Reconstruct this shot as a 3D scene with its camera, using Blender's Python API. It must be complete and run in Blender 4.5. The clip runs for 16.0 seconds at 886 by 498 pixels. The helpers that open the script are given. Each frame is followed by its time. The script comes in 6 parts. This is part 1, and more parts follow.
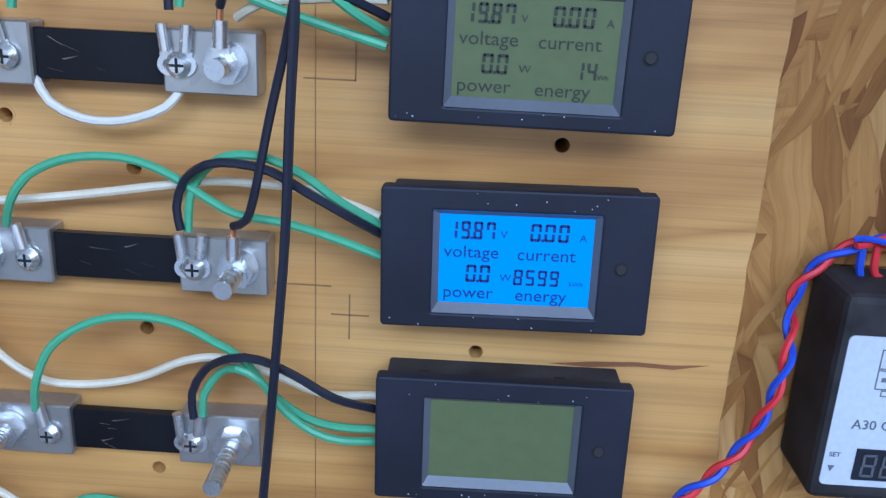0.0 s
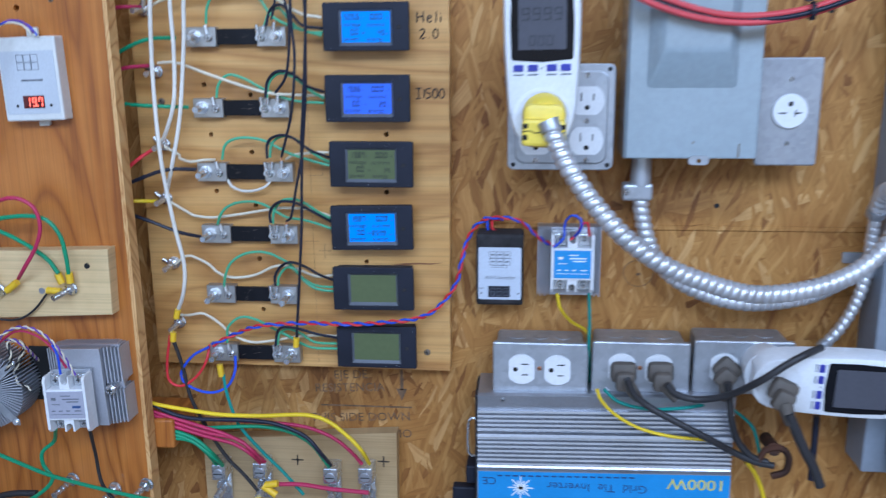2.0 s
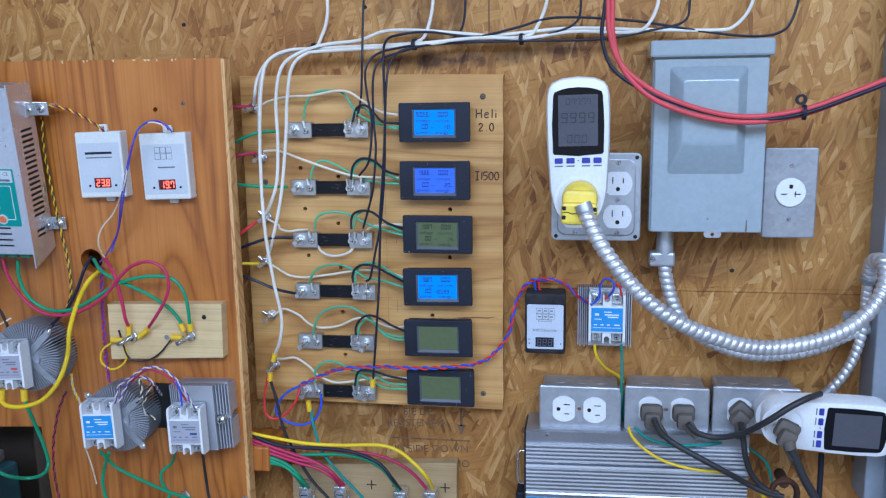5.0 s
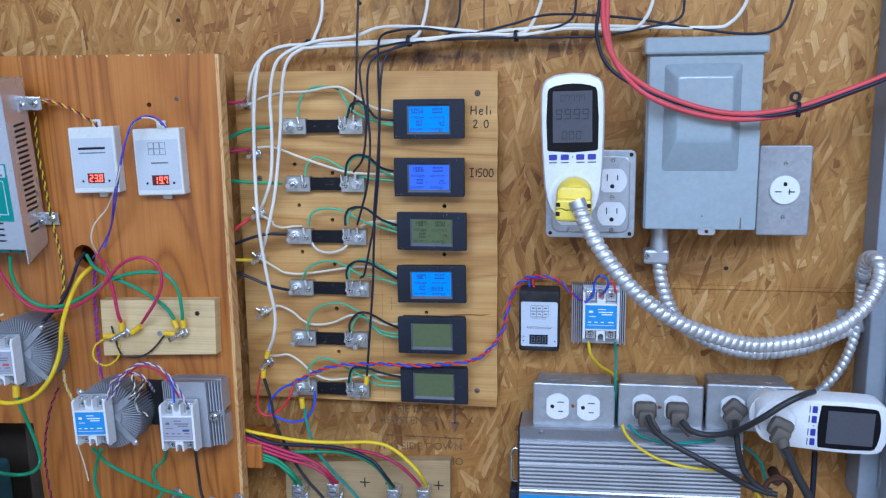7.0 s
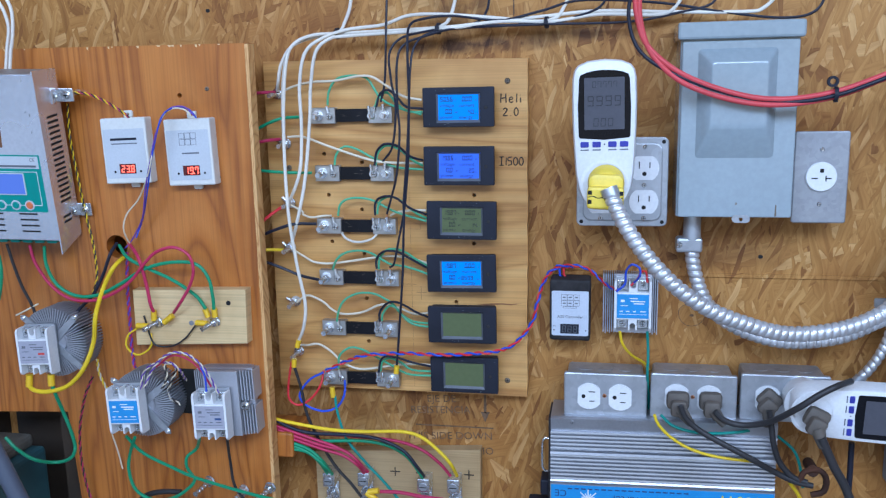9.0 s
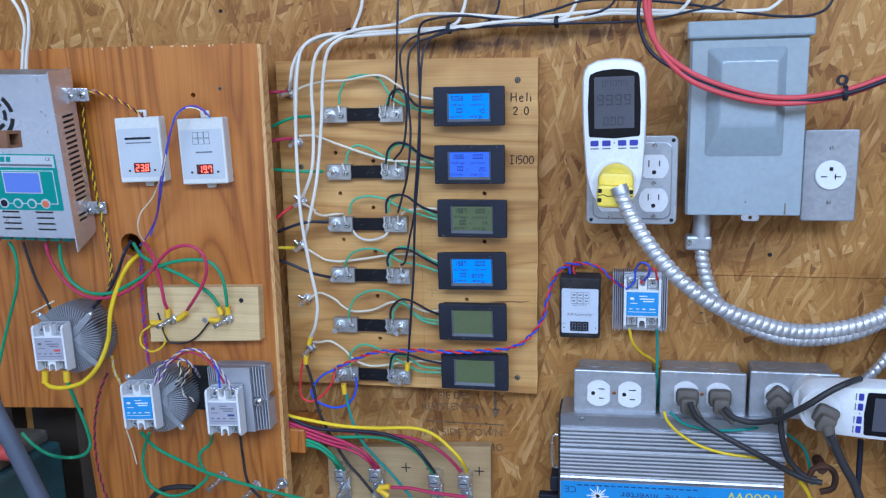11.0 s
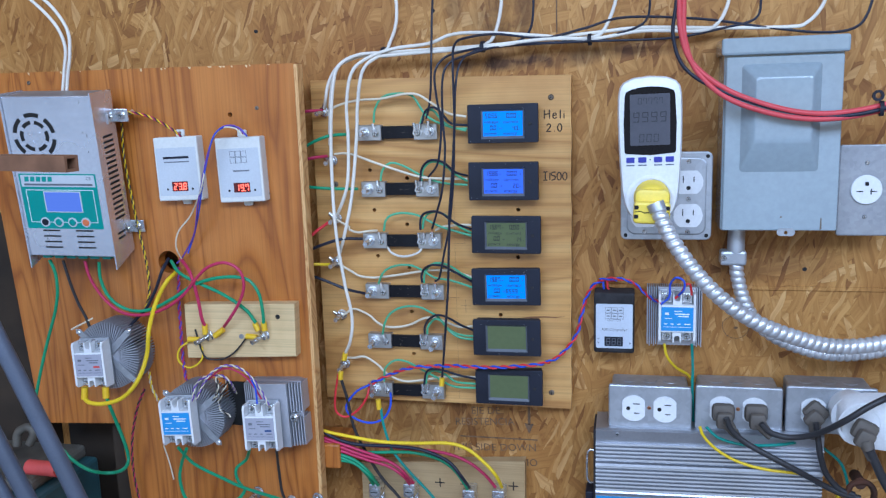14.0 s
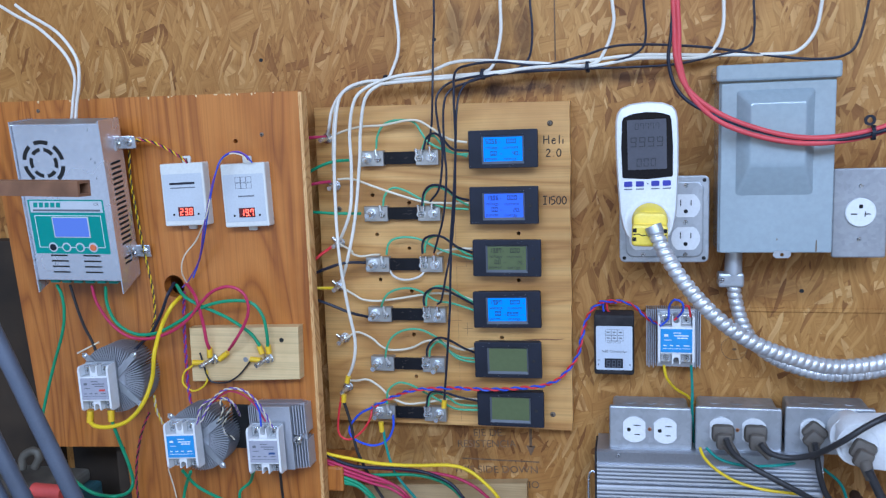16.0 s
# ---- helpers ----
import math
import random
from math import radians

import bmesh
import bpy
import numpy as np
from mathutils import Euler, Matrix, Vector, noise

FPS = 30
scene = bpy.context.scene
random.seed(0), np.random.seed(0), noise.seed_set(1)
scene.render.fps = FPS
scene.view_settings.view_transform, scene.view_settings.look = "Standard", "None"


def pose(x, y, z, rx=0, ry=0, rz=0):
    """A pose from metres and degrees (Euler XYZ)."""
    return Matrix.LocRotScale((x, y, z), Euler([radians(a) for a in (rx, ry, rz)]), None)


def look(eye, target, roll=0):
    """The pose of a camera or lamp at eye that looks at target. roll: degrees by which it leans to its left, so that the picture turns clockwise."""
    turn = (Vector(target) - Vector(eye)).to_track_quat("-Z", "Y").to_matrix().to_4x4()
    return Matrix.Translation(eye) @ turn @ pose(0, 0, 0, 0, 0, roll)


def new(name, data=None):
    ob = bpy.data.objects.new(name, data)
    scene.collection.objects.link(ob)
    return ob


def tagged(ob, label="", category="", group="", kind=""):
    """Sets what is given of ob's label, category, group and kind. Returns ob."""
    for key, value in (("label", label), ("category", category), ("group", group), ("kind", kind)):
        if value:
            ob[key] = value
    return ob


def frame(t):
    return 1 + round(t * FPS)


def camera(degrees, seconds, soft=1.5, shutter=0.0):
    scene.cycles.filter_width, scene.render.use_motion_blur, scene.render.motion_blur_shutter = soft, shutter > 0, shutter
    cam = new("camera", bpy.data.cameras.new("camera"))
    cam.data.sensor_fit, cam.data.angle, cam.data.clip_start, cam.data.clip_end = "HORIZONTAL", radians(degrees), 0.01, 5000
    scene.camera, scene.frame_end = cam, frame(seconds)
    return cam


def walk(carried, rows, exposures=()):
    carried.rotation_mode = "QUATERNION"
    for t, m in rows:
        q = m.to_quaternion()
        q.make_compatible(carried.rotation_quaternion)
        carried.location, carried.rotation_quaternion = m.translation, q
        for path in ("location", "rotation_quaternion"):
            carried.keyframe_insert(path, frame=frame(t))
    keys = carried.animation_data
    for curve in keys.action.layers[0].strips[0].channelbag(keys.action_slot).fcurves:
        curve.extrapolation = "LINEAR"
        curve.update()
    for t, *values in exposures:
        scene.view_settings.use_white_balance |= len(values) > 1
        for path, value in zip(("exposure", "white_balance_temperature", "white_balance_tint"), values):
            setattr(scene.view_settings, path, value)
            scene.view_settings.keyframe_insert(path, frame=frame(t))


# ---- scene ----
cam = camera(54.8, 16.0, soft=1.25, shutter=0.5)
PATH = [
    (0, (0.0279, -0.3086, 1.4689), (-0.0229, 1.5873, 0.8338), 2.87),
    (0.5, (0.0237, -0.3128, 1.4810), (-0.0205, 1.5946, 0.8809), 2.70),
    (1, (0.0517, -0.4201, 1.5246), (-0.0402, 1.4986, 0.9677), 0.69),
    (1.5, (0.133, -0.784, 1.531), (-0.038, 1.153, 1.061), 0.1),
    (2, (0.213, -0.94, 1.57), (0.02, 0.995, 1.104), -0.5),
    (2.5, (0.305, -1.014, 1.6), (-0.003, 0.917, 1.179), -1.6),
    (3, (0.272, -1.064, 1.608), (-0.061, 0.863, 1.187), -1.7),
    (3.5, (0.224, -1.101, 1.613), (-0.115, 0.827, 1.205), -1.6),
    (4, (0.229, -1.115, 1.623), (-0.109, 0.817, 1.232), -1.6),
    (4.5, (0.232, -1.11, 1.626), (-0.102, 0.828, 1.262), -1.2),
    (7, (0.235, -1.108, 1.619), (-0.081, 0.834, 1.262), -0.7),
    (7.5, (0.236, -1.111, 1.618), (-0.093, 0.83, 1.261), -0.7),
    (8, (0.233, -1.111, 1.616), (-0.1, 0.828, 1.256), -0.9),
    (8.5, (0.23, -1.106, 1.614), (-0.124, 0.828, 1.245), -1.0),
    (9, (0.229, -1.105, 1.616), (-0.146, 0.823, 1.239), -1.2),
    (9.5, (0.227, -1.106, 1.611), (-0.155, 0.82, 1.231), -1.2),
    (12, (0.229, -1.117, 1.621), (-0.193, 0.801, 1.243), -1.6),
    (12.5, (0.228, -1.115, 1.62), (-0.209, 0.802, 1.249), -1.7),
    (13, (0.228, -1.122, 1.62), (-0.205, 0.796, 1.251), -1.6),
    (13.5, (0.227, -1.124, 1.62), (-0.209, 0.793, 1.254), -1.7),
    (14, (0.206, -1.126, 1.626), (-0.225, 0.795, 1.272), -1.8),
    (14.5, (0.201, -1.124, 1.626), (-0.231, 0.802, 1.305), -1.8),
    (15, (0.184, -1.1, 1.619), (-0.244, 0.833, 1.334), -1.9),
    (15.5, (0.195, -1.108, 1.625), (-0.242, 0.823, 1.34), -1.9),
    (16, (0.209, -1.143, 1.625), (-0.225, 0.788, 1.332), -2.0),
]
walk(cam, [(t, look(eye, target, roll)) for t, eye, target, roll in PATH], [(0, 0.17, 5600, 12), (0.5, 0.24, 5600, 12), (1, 0.24, 5650, 12), (1.5, 0.02, 5750, 13), (2, -0.03, 5800, 12), (16, 0.01, 5850, 12)])

# ---- light ----
world = bpy.data.worlds.new("daylight")
scene.world = world
world.use_nodes = True
sky = world.node_tree.nodes.new("ShaderNodeTexSky")
sky.sky_type, sky.sun_disc = "NISHITA", False
sky.sun_elevation, sky.sun_rotation = radians(48), radians(160)
world.node_tree.links.new(sky.outputs[0], world.node_tree.nodes["Background"].inputs[0])
world.node_tree.nodes["Background"].inputs[1].default_value = 0.1


def area_lamp(name, m, w, h, power, colour):
    data = bpy.data.lights.new(name, "AREA")
    data.shape, data.size, data.size_y, data.energy, data.color = "RECTANGLE", w, h, power, colour
    ob = new(name, data)
    ob.matrix_world = m
    return ob


# daylight through the wide doorway behind the camera: bright sky above, the yard's paler light below
area_lamp("doorway_sky", look((0.45, -1.96, 2.60), (0.15, 0, 1.55)), 3.4, 0.60, 81, (0.59, 0.75, 1.0))
area_lamp("doorway_yard", look((-0.1, -1.96, 0.98), (0.0, 0, 1.30)), 4.2, 1.30, 10, (0.60, 0.76, 1.0))


# ---- materials ----
def node_material(name, rough=0.5, metal=0.0, spec=0.5, coat=0.0):
    m = bpy.data.materials.new(name)
    m.use_nodes = True
    b = m.node_tree.nodes["Principled BSDF"]
    b.inputs["Roughness"].default_value, b.inputs["Metallic"].default_value = rough, metal
    b.inputs["Specular IOR Level"].default_value, b.inputs["Coat Weight"].default_value = spec, coat
    return m, m.node_tree, b


def nd(tree, kind, **inputs):
    n = tree.nodes.new(kind)
    for key, value in inputs.items():
        n.inputs[key.replace("_", " ")].default_value = value
    return n


def coords(tree, scale=(1, 1, 1), rot=(0, 0, 0), shift=(0, 0, 0)):
    tc = tree.nodes.new("ShaderNodeTexCoord")
    mp = tree.nodes.new("ShaderNodeMapping")
    mp.inputs["Scale"].default_value, mp.inputs["Location"].default_value = scale, shift
    mp.inputs["Rotation"].default_value = [radians(a) for a in rot]
    tree.links.new(tc.outputs["Object"], mp.inputs[0])
    return mp.outputs[0]


def ramp(tree, src, stops):
    r = tree.nodes.new("ShaderNodeValToRGB")
    while len(r.color_ramp.elements) < len(stops):
        r.color_ramp.elements.new(0.5)
    for e, (p, c) in zip(r.color_ramp.elements, stops):
        e.position, e.color = p, (*c, 1)
    tree.links.new(src, r.inputs[0])
    return r.outputs[0]


def grey(v):
    return (v, v, v)


def mix(tree, a, b, fac, mode="MIX"):
    n = tree.nodes.new("ShaderNodeMix")
    n.data_type, n.blend_type = "RGBA", mode
    for slot, v in ((0, fac), (6, a), (7, b)):
        if isinstance(v, (int, float)):
            n.inputs[slot].default_value = v
        elif isinstance(v, tuple):
            n.inputs[slot].default_value = (*v, 1)
        else:
            tree.links.new(v, n.inputs[slot])
    return n.outputs[2]


def bump(tree, b, src, strength, dist):
    n = tree.nodes.new("ShaderNodeBump")
    n.inputs["Strength"].default_value, n.inputs["Distance"].default_value = strength, dist
    tree.links.new(src, n.inputs["Height"])
    tree.links.new(n.outputs[0], b.inputs["Normal"])


def noise_out(tree, vec, scale, detail=4, rough=0.55, distort=0.0):
    n = nd(tree, "ShaderNodeTexNoise", Scale=scale, Detail=detail, Roughness=rough, Distortion=distort)
    tree.links.new(vec, n.inputs["Vector"])
    return n.outputs[0]


def plain(name, colour, rough=0.45, metal=0.0, var=0.18, scale=60.0, spec=0.5, coat=0.0, relief=0.15):
    """A painted, moulded or metal surface with faint blotches, fine grain and uneven gloss."""
    m, t, b = node_material(name, rough, metal, spec, coat)
    v = coords(t)
    big, fine = noise_out(t, v, scale * 0.25, 3), noise_out(t, v, scale * 8, 3)
    lo, hi = tuple(c * (1 - var) for c in colour), tuple(min(1, c * (1 + var)) for c in colour)
    c = ramp(t, big, [(0.3, lo), (0.7, hi)])
    c = mix(t, c, ramp(t, fine, [(0.35, grey(0.88)), (0.65, grey(1.0))]), 0.6, "MULTIPLY")
    t.links.new(c, b.inputs["Base Color"])
    t.links.new(ramp(t, big, [(0.2, grey(max(0, rough - 0.08))), (0.8, grey(min(1, rough + 0.1)))]), b.inputs["Roughness"])
    bump(t, b, fine, relief, 0.0004)
    return m


def lit(name, colour, strength):
    m, t, b = node_material(name, 0.45, 0.0, 0.1)
    b.inputs["Base Color"].default_value = (*[c * 0.12 for c in colour], 1)
    b.inputs["Emission Color"].default_value = (*colour, 1)
    b.inputs["Emission Strength"].default_value = strength
    return m


def strand_layer(t, angle, shift, length, width):
    """One lay of wood strands: a random value for each strand and the dark line at its edge."""
    v = coords(t, (1, 0.02, 1), (0, angle, 0), shift)
    wob = nd(t, "ShaderNodeTexNoise", Scale=14.0, Detail=2.0)
    t.links.new(v, wob.inputs["Vector"])
    add = t.nodes.new("ShaderNodeVectorMath")
    add.operation = "MULTIPLY_ADD"
    add.inputs[1].default_value = (0.022, 0.0, 0.022)
    t.links.new(wob.outputs[1], add.inputs[0])
    t.links.new(v, add.inputs[2])
    mp = t.nodes.new("ShaderNodeMapping")
    mp.inputs["Scale"].default_value = (1 / length, 1, 1 / width)
    t.links.new(add.outputs[0], mp.inputs[0])
    cell = nd(t, "ShaderNodeTexVoronoi", Scale=1.0, Randomness=1.0)
    edge = nd(t, "ShaderNodeTexVoronoi", Scale=1.0, Randomness=1.0)
    edge.feature = "DISTANCE_TO_EDGE"
    for n in (cell, edge):
        t.links.new(mp.outputs[0], n.inputs["Vector"])
    sep = t.nodes.new("ShaderNodeSeparateColor")
    t.links.new(cell.outputs["Color"], sep.inputs[0])
    mg = t.nodes.new("ShaderNodeMapping")
    mg.inputs["Scale"].default_value = (8, 1, 190)
    t.links.new(add.outputs[0], mg.inputs[0])
    return sep.outputs[0], sep.outputs[1], edge.outputs["Distance"], noise_out(t, mg.outputs[0], 1.0, 4, 0.6)


def strand_board(name):
    m, t, b = node_material(name, 0.55, 0, 0.25)
    wood = [(0.0, (0.24, 0.100, 0.028)), (0.10, (0.39, 0.185, 0.050)), (0.5, (0.47, 0.238, 0.068)), (0.85, (0.53, 0.285, 0.090)), (1.0, (0.63, 0.375, 0.145))]
    col, height = None, None
    for angle, shift, length, width, cut in ((84, (0, 0, 0), 0.11, 0.026, 0), (52, (3, 0, 1), 0.085, 0.020, 0.42), (-44, (7, 0, 5), 0.085, 0.018, 0.52), (-76, (2, 0, 8), 0.080, 0.015, 0.55), (14, (4, 0, 3), 0.070, 0.014, 0.72), (102, (9, 0, 2), 0.050, 0.008, 0.66), (68, (5, 0, 6), 0.035, 0.005, 0.70)):
        value, pick, edge, grain = strand_layer(t, angle, shift, length, width)
        c = ramp(t, value, wood)
        c = mix(t, c, ramp(t, grain, [(0.30, (0.55, 0.45, 0.34)), (0.58, grey(1.0))]), 0.7, "MULTIPLY")
        c = mix(t, c, ramp(t, edge, [(0.0, (0.40, 0.30, 0.22)), (0.06, grey(1.0))]), 0.26, "MULTIPLY")
        if col is None:
            col, height = c, value
        else:
            over = ramp(t, pick, [(cut, grey(0.0)), (cut + 0.01, grey(1.0))])
            col, height = mix(t, col, c, over), mix(t, height, value, over)
    v = coords(t)
    stain = noise_out(t, v, 5.0, 6, 0.65)
    col = mix(t, col, ramp(t, stain, [(0.30, (0.66, 0.50, 0.38)), (0.62, grey(1.0))]), 0.85, "MULTIPLY")
    # darker elliptical blotches at set places on the panel, broken up by noise
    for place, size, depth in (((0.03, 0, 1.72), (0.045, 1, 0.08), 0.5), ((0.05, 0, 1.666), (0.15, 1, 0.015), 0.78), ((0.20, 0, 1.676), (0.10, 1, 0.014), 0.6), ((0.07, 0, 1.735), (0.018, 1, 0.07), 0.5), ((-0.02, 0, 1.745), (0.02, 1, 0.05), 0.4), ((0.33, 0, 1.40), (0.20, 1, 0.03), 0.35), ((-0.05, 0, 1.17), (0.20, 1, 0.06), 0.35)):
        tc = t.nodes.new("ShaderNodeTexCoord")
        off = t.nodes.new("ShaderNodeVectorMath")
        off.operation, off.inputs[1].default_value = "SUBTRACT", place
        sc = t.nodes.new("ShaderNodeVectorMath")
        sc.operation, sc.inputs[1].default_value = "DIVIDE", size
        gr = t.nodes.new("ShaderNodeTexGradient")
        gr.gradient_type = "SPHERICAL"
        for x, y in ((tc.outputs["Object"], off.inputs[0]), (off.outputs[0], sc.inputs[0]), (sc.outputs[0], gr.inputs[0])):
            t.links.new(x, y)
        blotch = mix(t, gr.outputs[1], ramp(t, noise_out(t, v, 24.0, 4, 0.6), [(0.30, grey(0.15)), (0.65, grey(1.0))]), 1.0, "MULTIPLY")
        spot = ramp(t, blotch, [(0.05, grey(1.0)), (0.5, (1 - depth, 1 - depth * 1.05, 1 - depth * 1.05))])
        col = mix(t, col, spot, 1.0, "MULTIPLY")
    t.links.new(col, b.inputs["Base Color"])
    bump(t, b, height, 0.7, 0.0012)
    return m


def veneer(name, light, mid, dark, along, scale=1.0, rough=0.5, coat=0.0, rings=30.0, streak=0.5):
    """Rotary-cut plywood face: broad cathedral bands, fine pores and a few darker streaks along the grain."""
    m, t, b = node_material(name, rough, 0, 0.4, coat)
    b.inputs["Coat Roughness"].default_value = 0.22
    s = (0.12, 0.12, 1) if along == "x" else (1, 0.12, 0.12)
    v = coords(t, tuple(k * scale for k in s))
    wob = noise_out(t, v, 7.0, 3, 0.5, 1.2)
    w = t.nodes.new("ShaderNodeMath")
    w.operation, w.inputs[1].default_value = "MULTIPLY", rings
    t.links.new(wob, w.inputs[0])
    fr = t.nodes.new("ShaderNodeMath")
    fr.operation = "PINGPONG"
    fr.inputs[1].default_value = 1.0
    t.links.new(w.outputs[0], fr.inputs[0])
    c = ramp(t, fr.outputs[0], [(0.0, dark), (0.35, mid), (1.0, light)])
    broad = noise_out(t, v, 11.0, 4, 0.6)
    c = mix(t, c, mix(t, mid, light, broad), 1 - streak)
    v2 = coords(t, tuple(0.06 * k if k < 1 else k for k in s))
    pores = noise_out(t, v2, 420.0, 3, 0.7)
    c = mix(t, c, ramp(t, pores, [(0.35, grey(0.7)), (0.55, grey(1.0))]), 0.55, "MULTIPLY")
    blot = noise_out(t, coords(t), 9.0, 4, 0.6)
    c = mix(t, c, ramp(t, blot, [(0.3, (0.72, 0.62, 0.52)), (0.55, grey(1.0))]), 0.6, "MULTIPLY")
    t.links.new(c, b.inputs["Base Color"])
    bump(t, b, pores, 0.25, 0.0005)
    return m


def zinc(name, colour=(0.45, 0.47, 0.50), rough=0.38, scale=150.0, metal=0.6):
    """Galvanised sheet with its crystal spangle and dull patches."""
    m, t, b = node_material(name, rough, metal)
    v = coords(t)
    cell = nd(t, "ShaderNodeTexVoronoi", Scale=scale)
    t.links.new(v, cell.inputs["Vector"])
    sep = t.nodes.new("ShaderNodeSeparateColor")
    t.links.new(cell.outputs["Color"], sep.inputs[0])
    c = ramp(t, sep.outputs[0], [(0.0, tuple(k * 0.92 for k in colour)), (1.0, tuple(min(1, k * 1.06) for k in colour))])
    dull = noise_out(t, v, 25.0, 4)
    c = mix(t, c, ramp(t, dull, [(0.3, grey(0.7)), (0.65, grey(1.0))]), 0.7, "MULTIPLY")
    t.links.new(c, b.inputs["Base Color"])
    t.links.new(ramp(t, dull, [(0.2, grey(rough + 0.15)), (0.8, grey(rough - 0.08))]), b.inputs["Roughness"])
    bump(t, b, noise_out(t, v, 400.0, 2), 0.08, 0.0003)
    return m


OSB = strand_board("strand_board")
PLY = veneer("pale_plywood", (0.67, 0.392, 0.142), (0.56, 0.286, 0.082), (0.33, 0.130, 0.030), "x", 1.0, 0.36, 0.25, 13, 0.62)
FIR = veneer("varnished_fir", (0.53, 0.195, 0.040), (0.42, 0.134, 0.022), (0.20, 0.048, 0.008), "z", 1.0, 0.34, 0.3, 30, 0.62)
PINE = veneer("pine_block", (0.74, 0.56, 0.30), (0.68, 0.48, 0.23), (0.58, 0.37, 0.15), "x", 1.0, 0.55, 0, 8, 0.4)
PLYEDGE = veneer("plywood_edge", (0.74, 0.46, 0.20), (0.66, 0.36, 0.13), (0.44, 0.19, 0.06), "z", 6.0, 0.6, 0, 30, 0.8)
DULLPLY = veneer("dusty_plywood", (0.48, 0.34, 0.18), (0.42, 0.28, 0.13), (0.30, 0.18, 0.07), "x", 1.0, 0.6, 0, 10, 0.3)
BLACKP = plain("black_plastic", (0.016, 0.018, 0.028), 0.5, 0, 0.3, 60, 0.22)
GLASSB = plain("black_glass", (0.005, 0.005, 0.007), 0.2, 0, 0.2, 60, 0.2, 0.0, 0.0)
DUSTYB = plain("dusty_black_plastic", (0.034, 0.032, 0.034), 0.7, 0, 0.5, 200, 0.2)
BAR = plain("black_lacquered_bar", (0.007, 0.007, 0.009), 0.3, 0, 0.4, 90, 0.18)
BEZEL = plain("grey_window_frame", (0.10, 0.11, 0.13), 0.4)
LCDOFF = plain("unlit_lcd", (0.108, 0.134, 0.062), 0.3, 0, 0.05, 20, 0.2, 0.0, 0.0)
BLUE1 = lit("blue_backlight", (0.012, 0.26, 1.0), 1.0)
BLUE2 = lit("violet_blue_backlight", (0.055, 0.17, 1.0), 0.95)
INK = plain("dark_lcd_segments", (0.022, 0.028, 0.018), 0.4)
BLUEINK = plain("blue_lcd_segments", (0.006, 0.03, 0.16), 0.4)
PEN = plain("black_marker", (0.03, 0.022, 0.016), 0.7)
NICKEL = zinc("nickel_plate", (0.47, 0.46, 0.44), 0.32, 160, 0.8)
BRIGHT = plain("bright_zinc", (0.70, 0.72, 0.74), 0.25, 0.9, 0.15, 200)
GALV = zinc("galvanised_steel")
STEELPL = zinc("dull_steel_plate", (0.36, 0.37, 0.39), 0.45, 200, 0.6)
ALU = plain("brushed_aluminium", (0.72, 0.74, 0.79), 0.24, 0.75, 0.10, 25, 0.5, 0.0, 0.04)
SINK = plain("heatsink_aluminium", (0.48, 0.49, 0.53), 0.42, 0.5, 0.12, 60)
INVALU = plain("extruded_aluminium", (0.43, 0.44, 0.47), 0.34, 0.7, 0.12, 40)
ARMOUR = plain("armoured_conduit_steel", (0.66, 0.67, 0.69), 0.36, 0.65, 0.12, 90)
COPPER = plain("copper_strands", (0.62, 0.27, 0.13), 0.35, 1.0)
GREYP = plain("grey_enamel", (0.300, 0.360, 0.390), 0.22, 0, 0.06, 18, 0.5, 0.6, 0.02)
GREYD = plain("dark_grey_enamel", (0.23, 0.26, 0.30), 0.5, 0, 0.12, 18)
WHITEP = plain("white_plastic", (0.74, 0.75, 0.76), 0.35, 0, 0.04, 30, 0.5, 0.1, 0.03)
OFFWHITE = plain("off_white_plastic", (0.66, 0.66, 0.62), 0.45, 0, 0.06, 30)
# flat black; in slots and holes it stands for the shade inside
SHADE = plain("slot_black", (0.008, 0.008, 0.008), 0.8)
LABELG = plain("pale_grey_label", (0.52, 0.55, 0.58), 0.4, 0, 0.05)
LABELW = plain("pale_blue_white_label", (0.55, 0.60, 0.68), 0.4, 0, 0.05)
LABELB = plain("blue_label", (0.025, 0.27, 0.62), 0.35, 0, 0.1)
LABELS = plain("silver_label", (0.36, 0.36, 0.42), 0.4, 0.0, 0.08)
TEAL = plain("teal_label", (0.0, 0.27, 0.23), 0.35, 0, 0.08)
BTNBLUE = plain("blue_buttons", (0.03, 0.035, 0.30), 0.4)
ORANGE = plain("orange_button", (0.75, 0.19, 0.07), 0.4)
TEXTG = plain("grey_print", (0.13, 0.14, 0.16), 0.6)
TEXTW = plain("white_print", (0.75, 0.78, 0.8), 0.5)
TEXTNAVY = plain("navy_print", (0.02, 0.06, 0.18), 0.5)
TEXTYEL = plain("yellow_print", (0.72, 0.62, 0.08), 0.5)
TEXTRED = plain("red_print", (0.6, 0.06, 0.05), 0.5)
REDLED = lit("red_led", (1.0, 0.12, 0.08), 3.0)
LEDBACK = plain("led_window", (0.10, 0.008, 0.008), 0.25)
DARKLCD = plain("dark_lcd", (0.080, 0.080, 0.095), 0.35, 0, 0.1, 30, 0.25, 0.0, 0.0)
GHOST = plain("faint_lcd_segments", (0.045, 0.045, 0.053), 0.4, 0, 0.1, 60, 0.25)
YELLOWP = plain("yellow_plug", (0.80, 0.60, 0.07), 0.4, 0, 0.08)
YELLOWT = plain("yellow_sleeve", (0.80, 0.50, 0.02), 0.4, 0, 0.1)
BROWNPL = plain("dusty_brown_plug", (0.095, 0.080, 0.066), 0.6, 0, 0.35, 90)
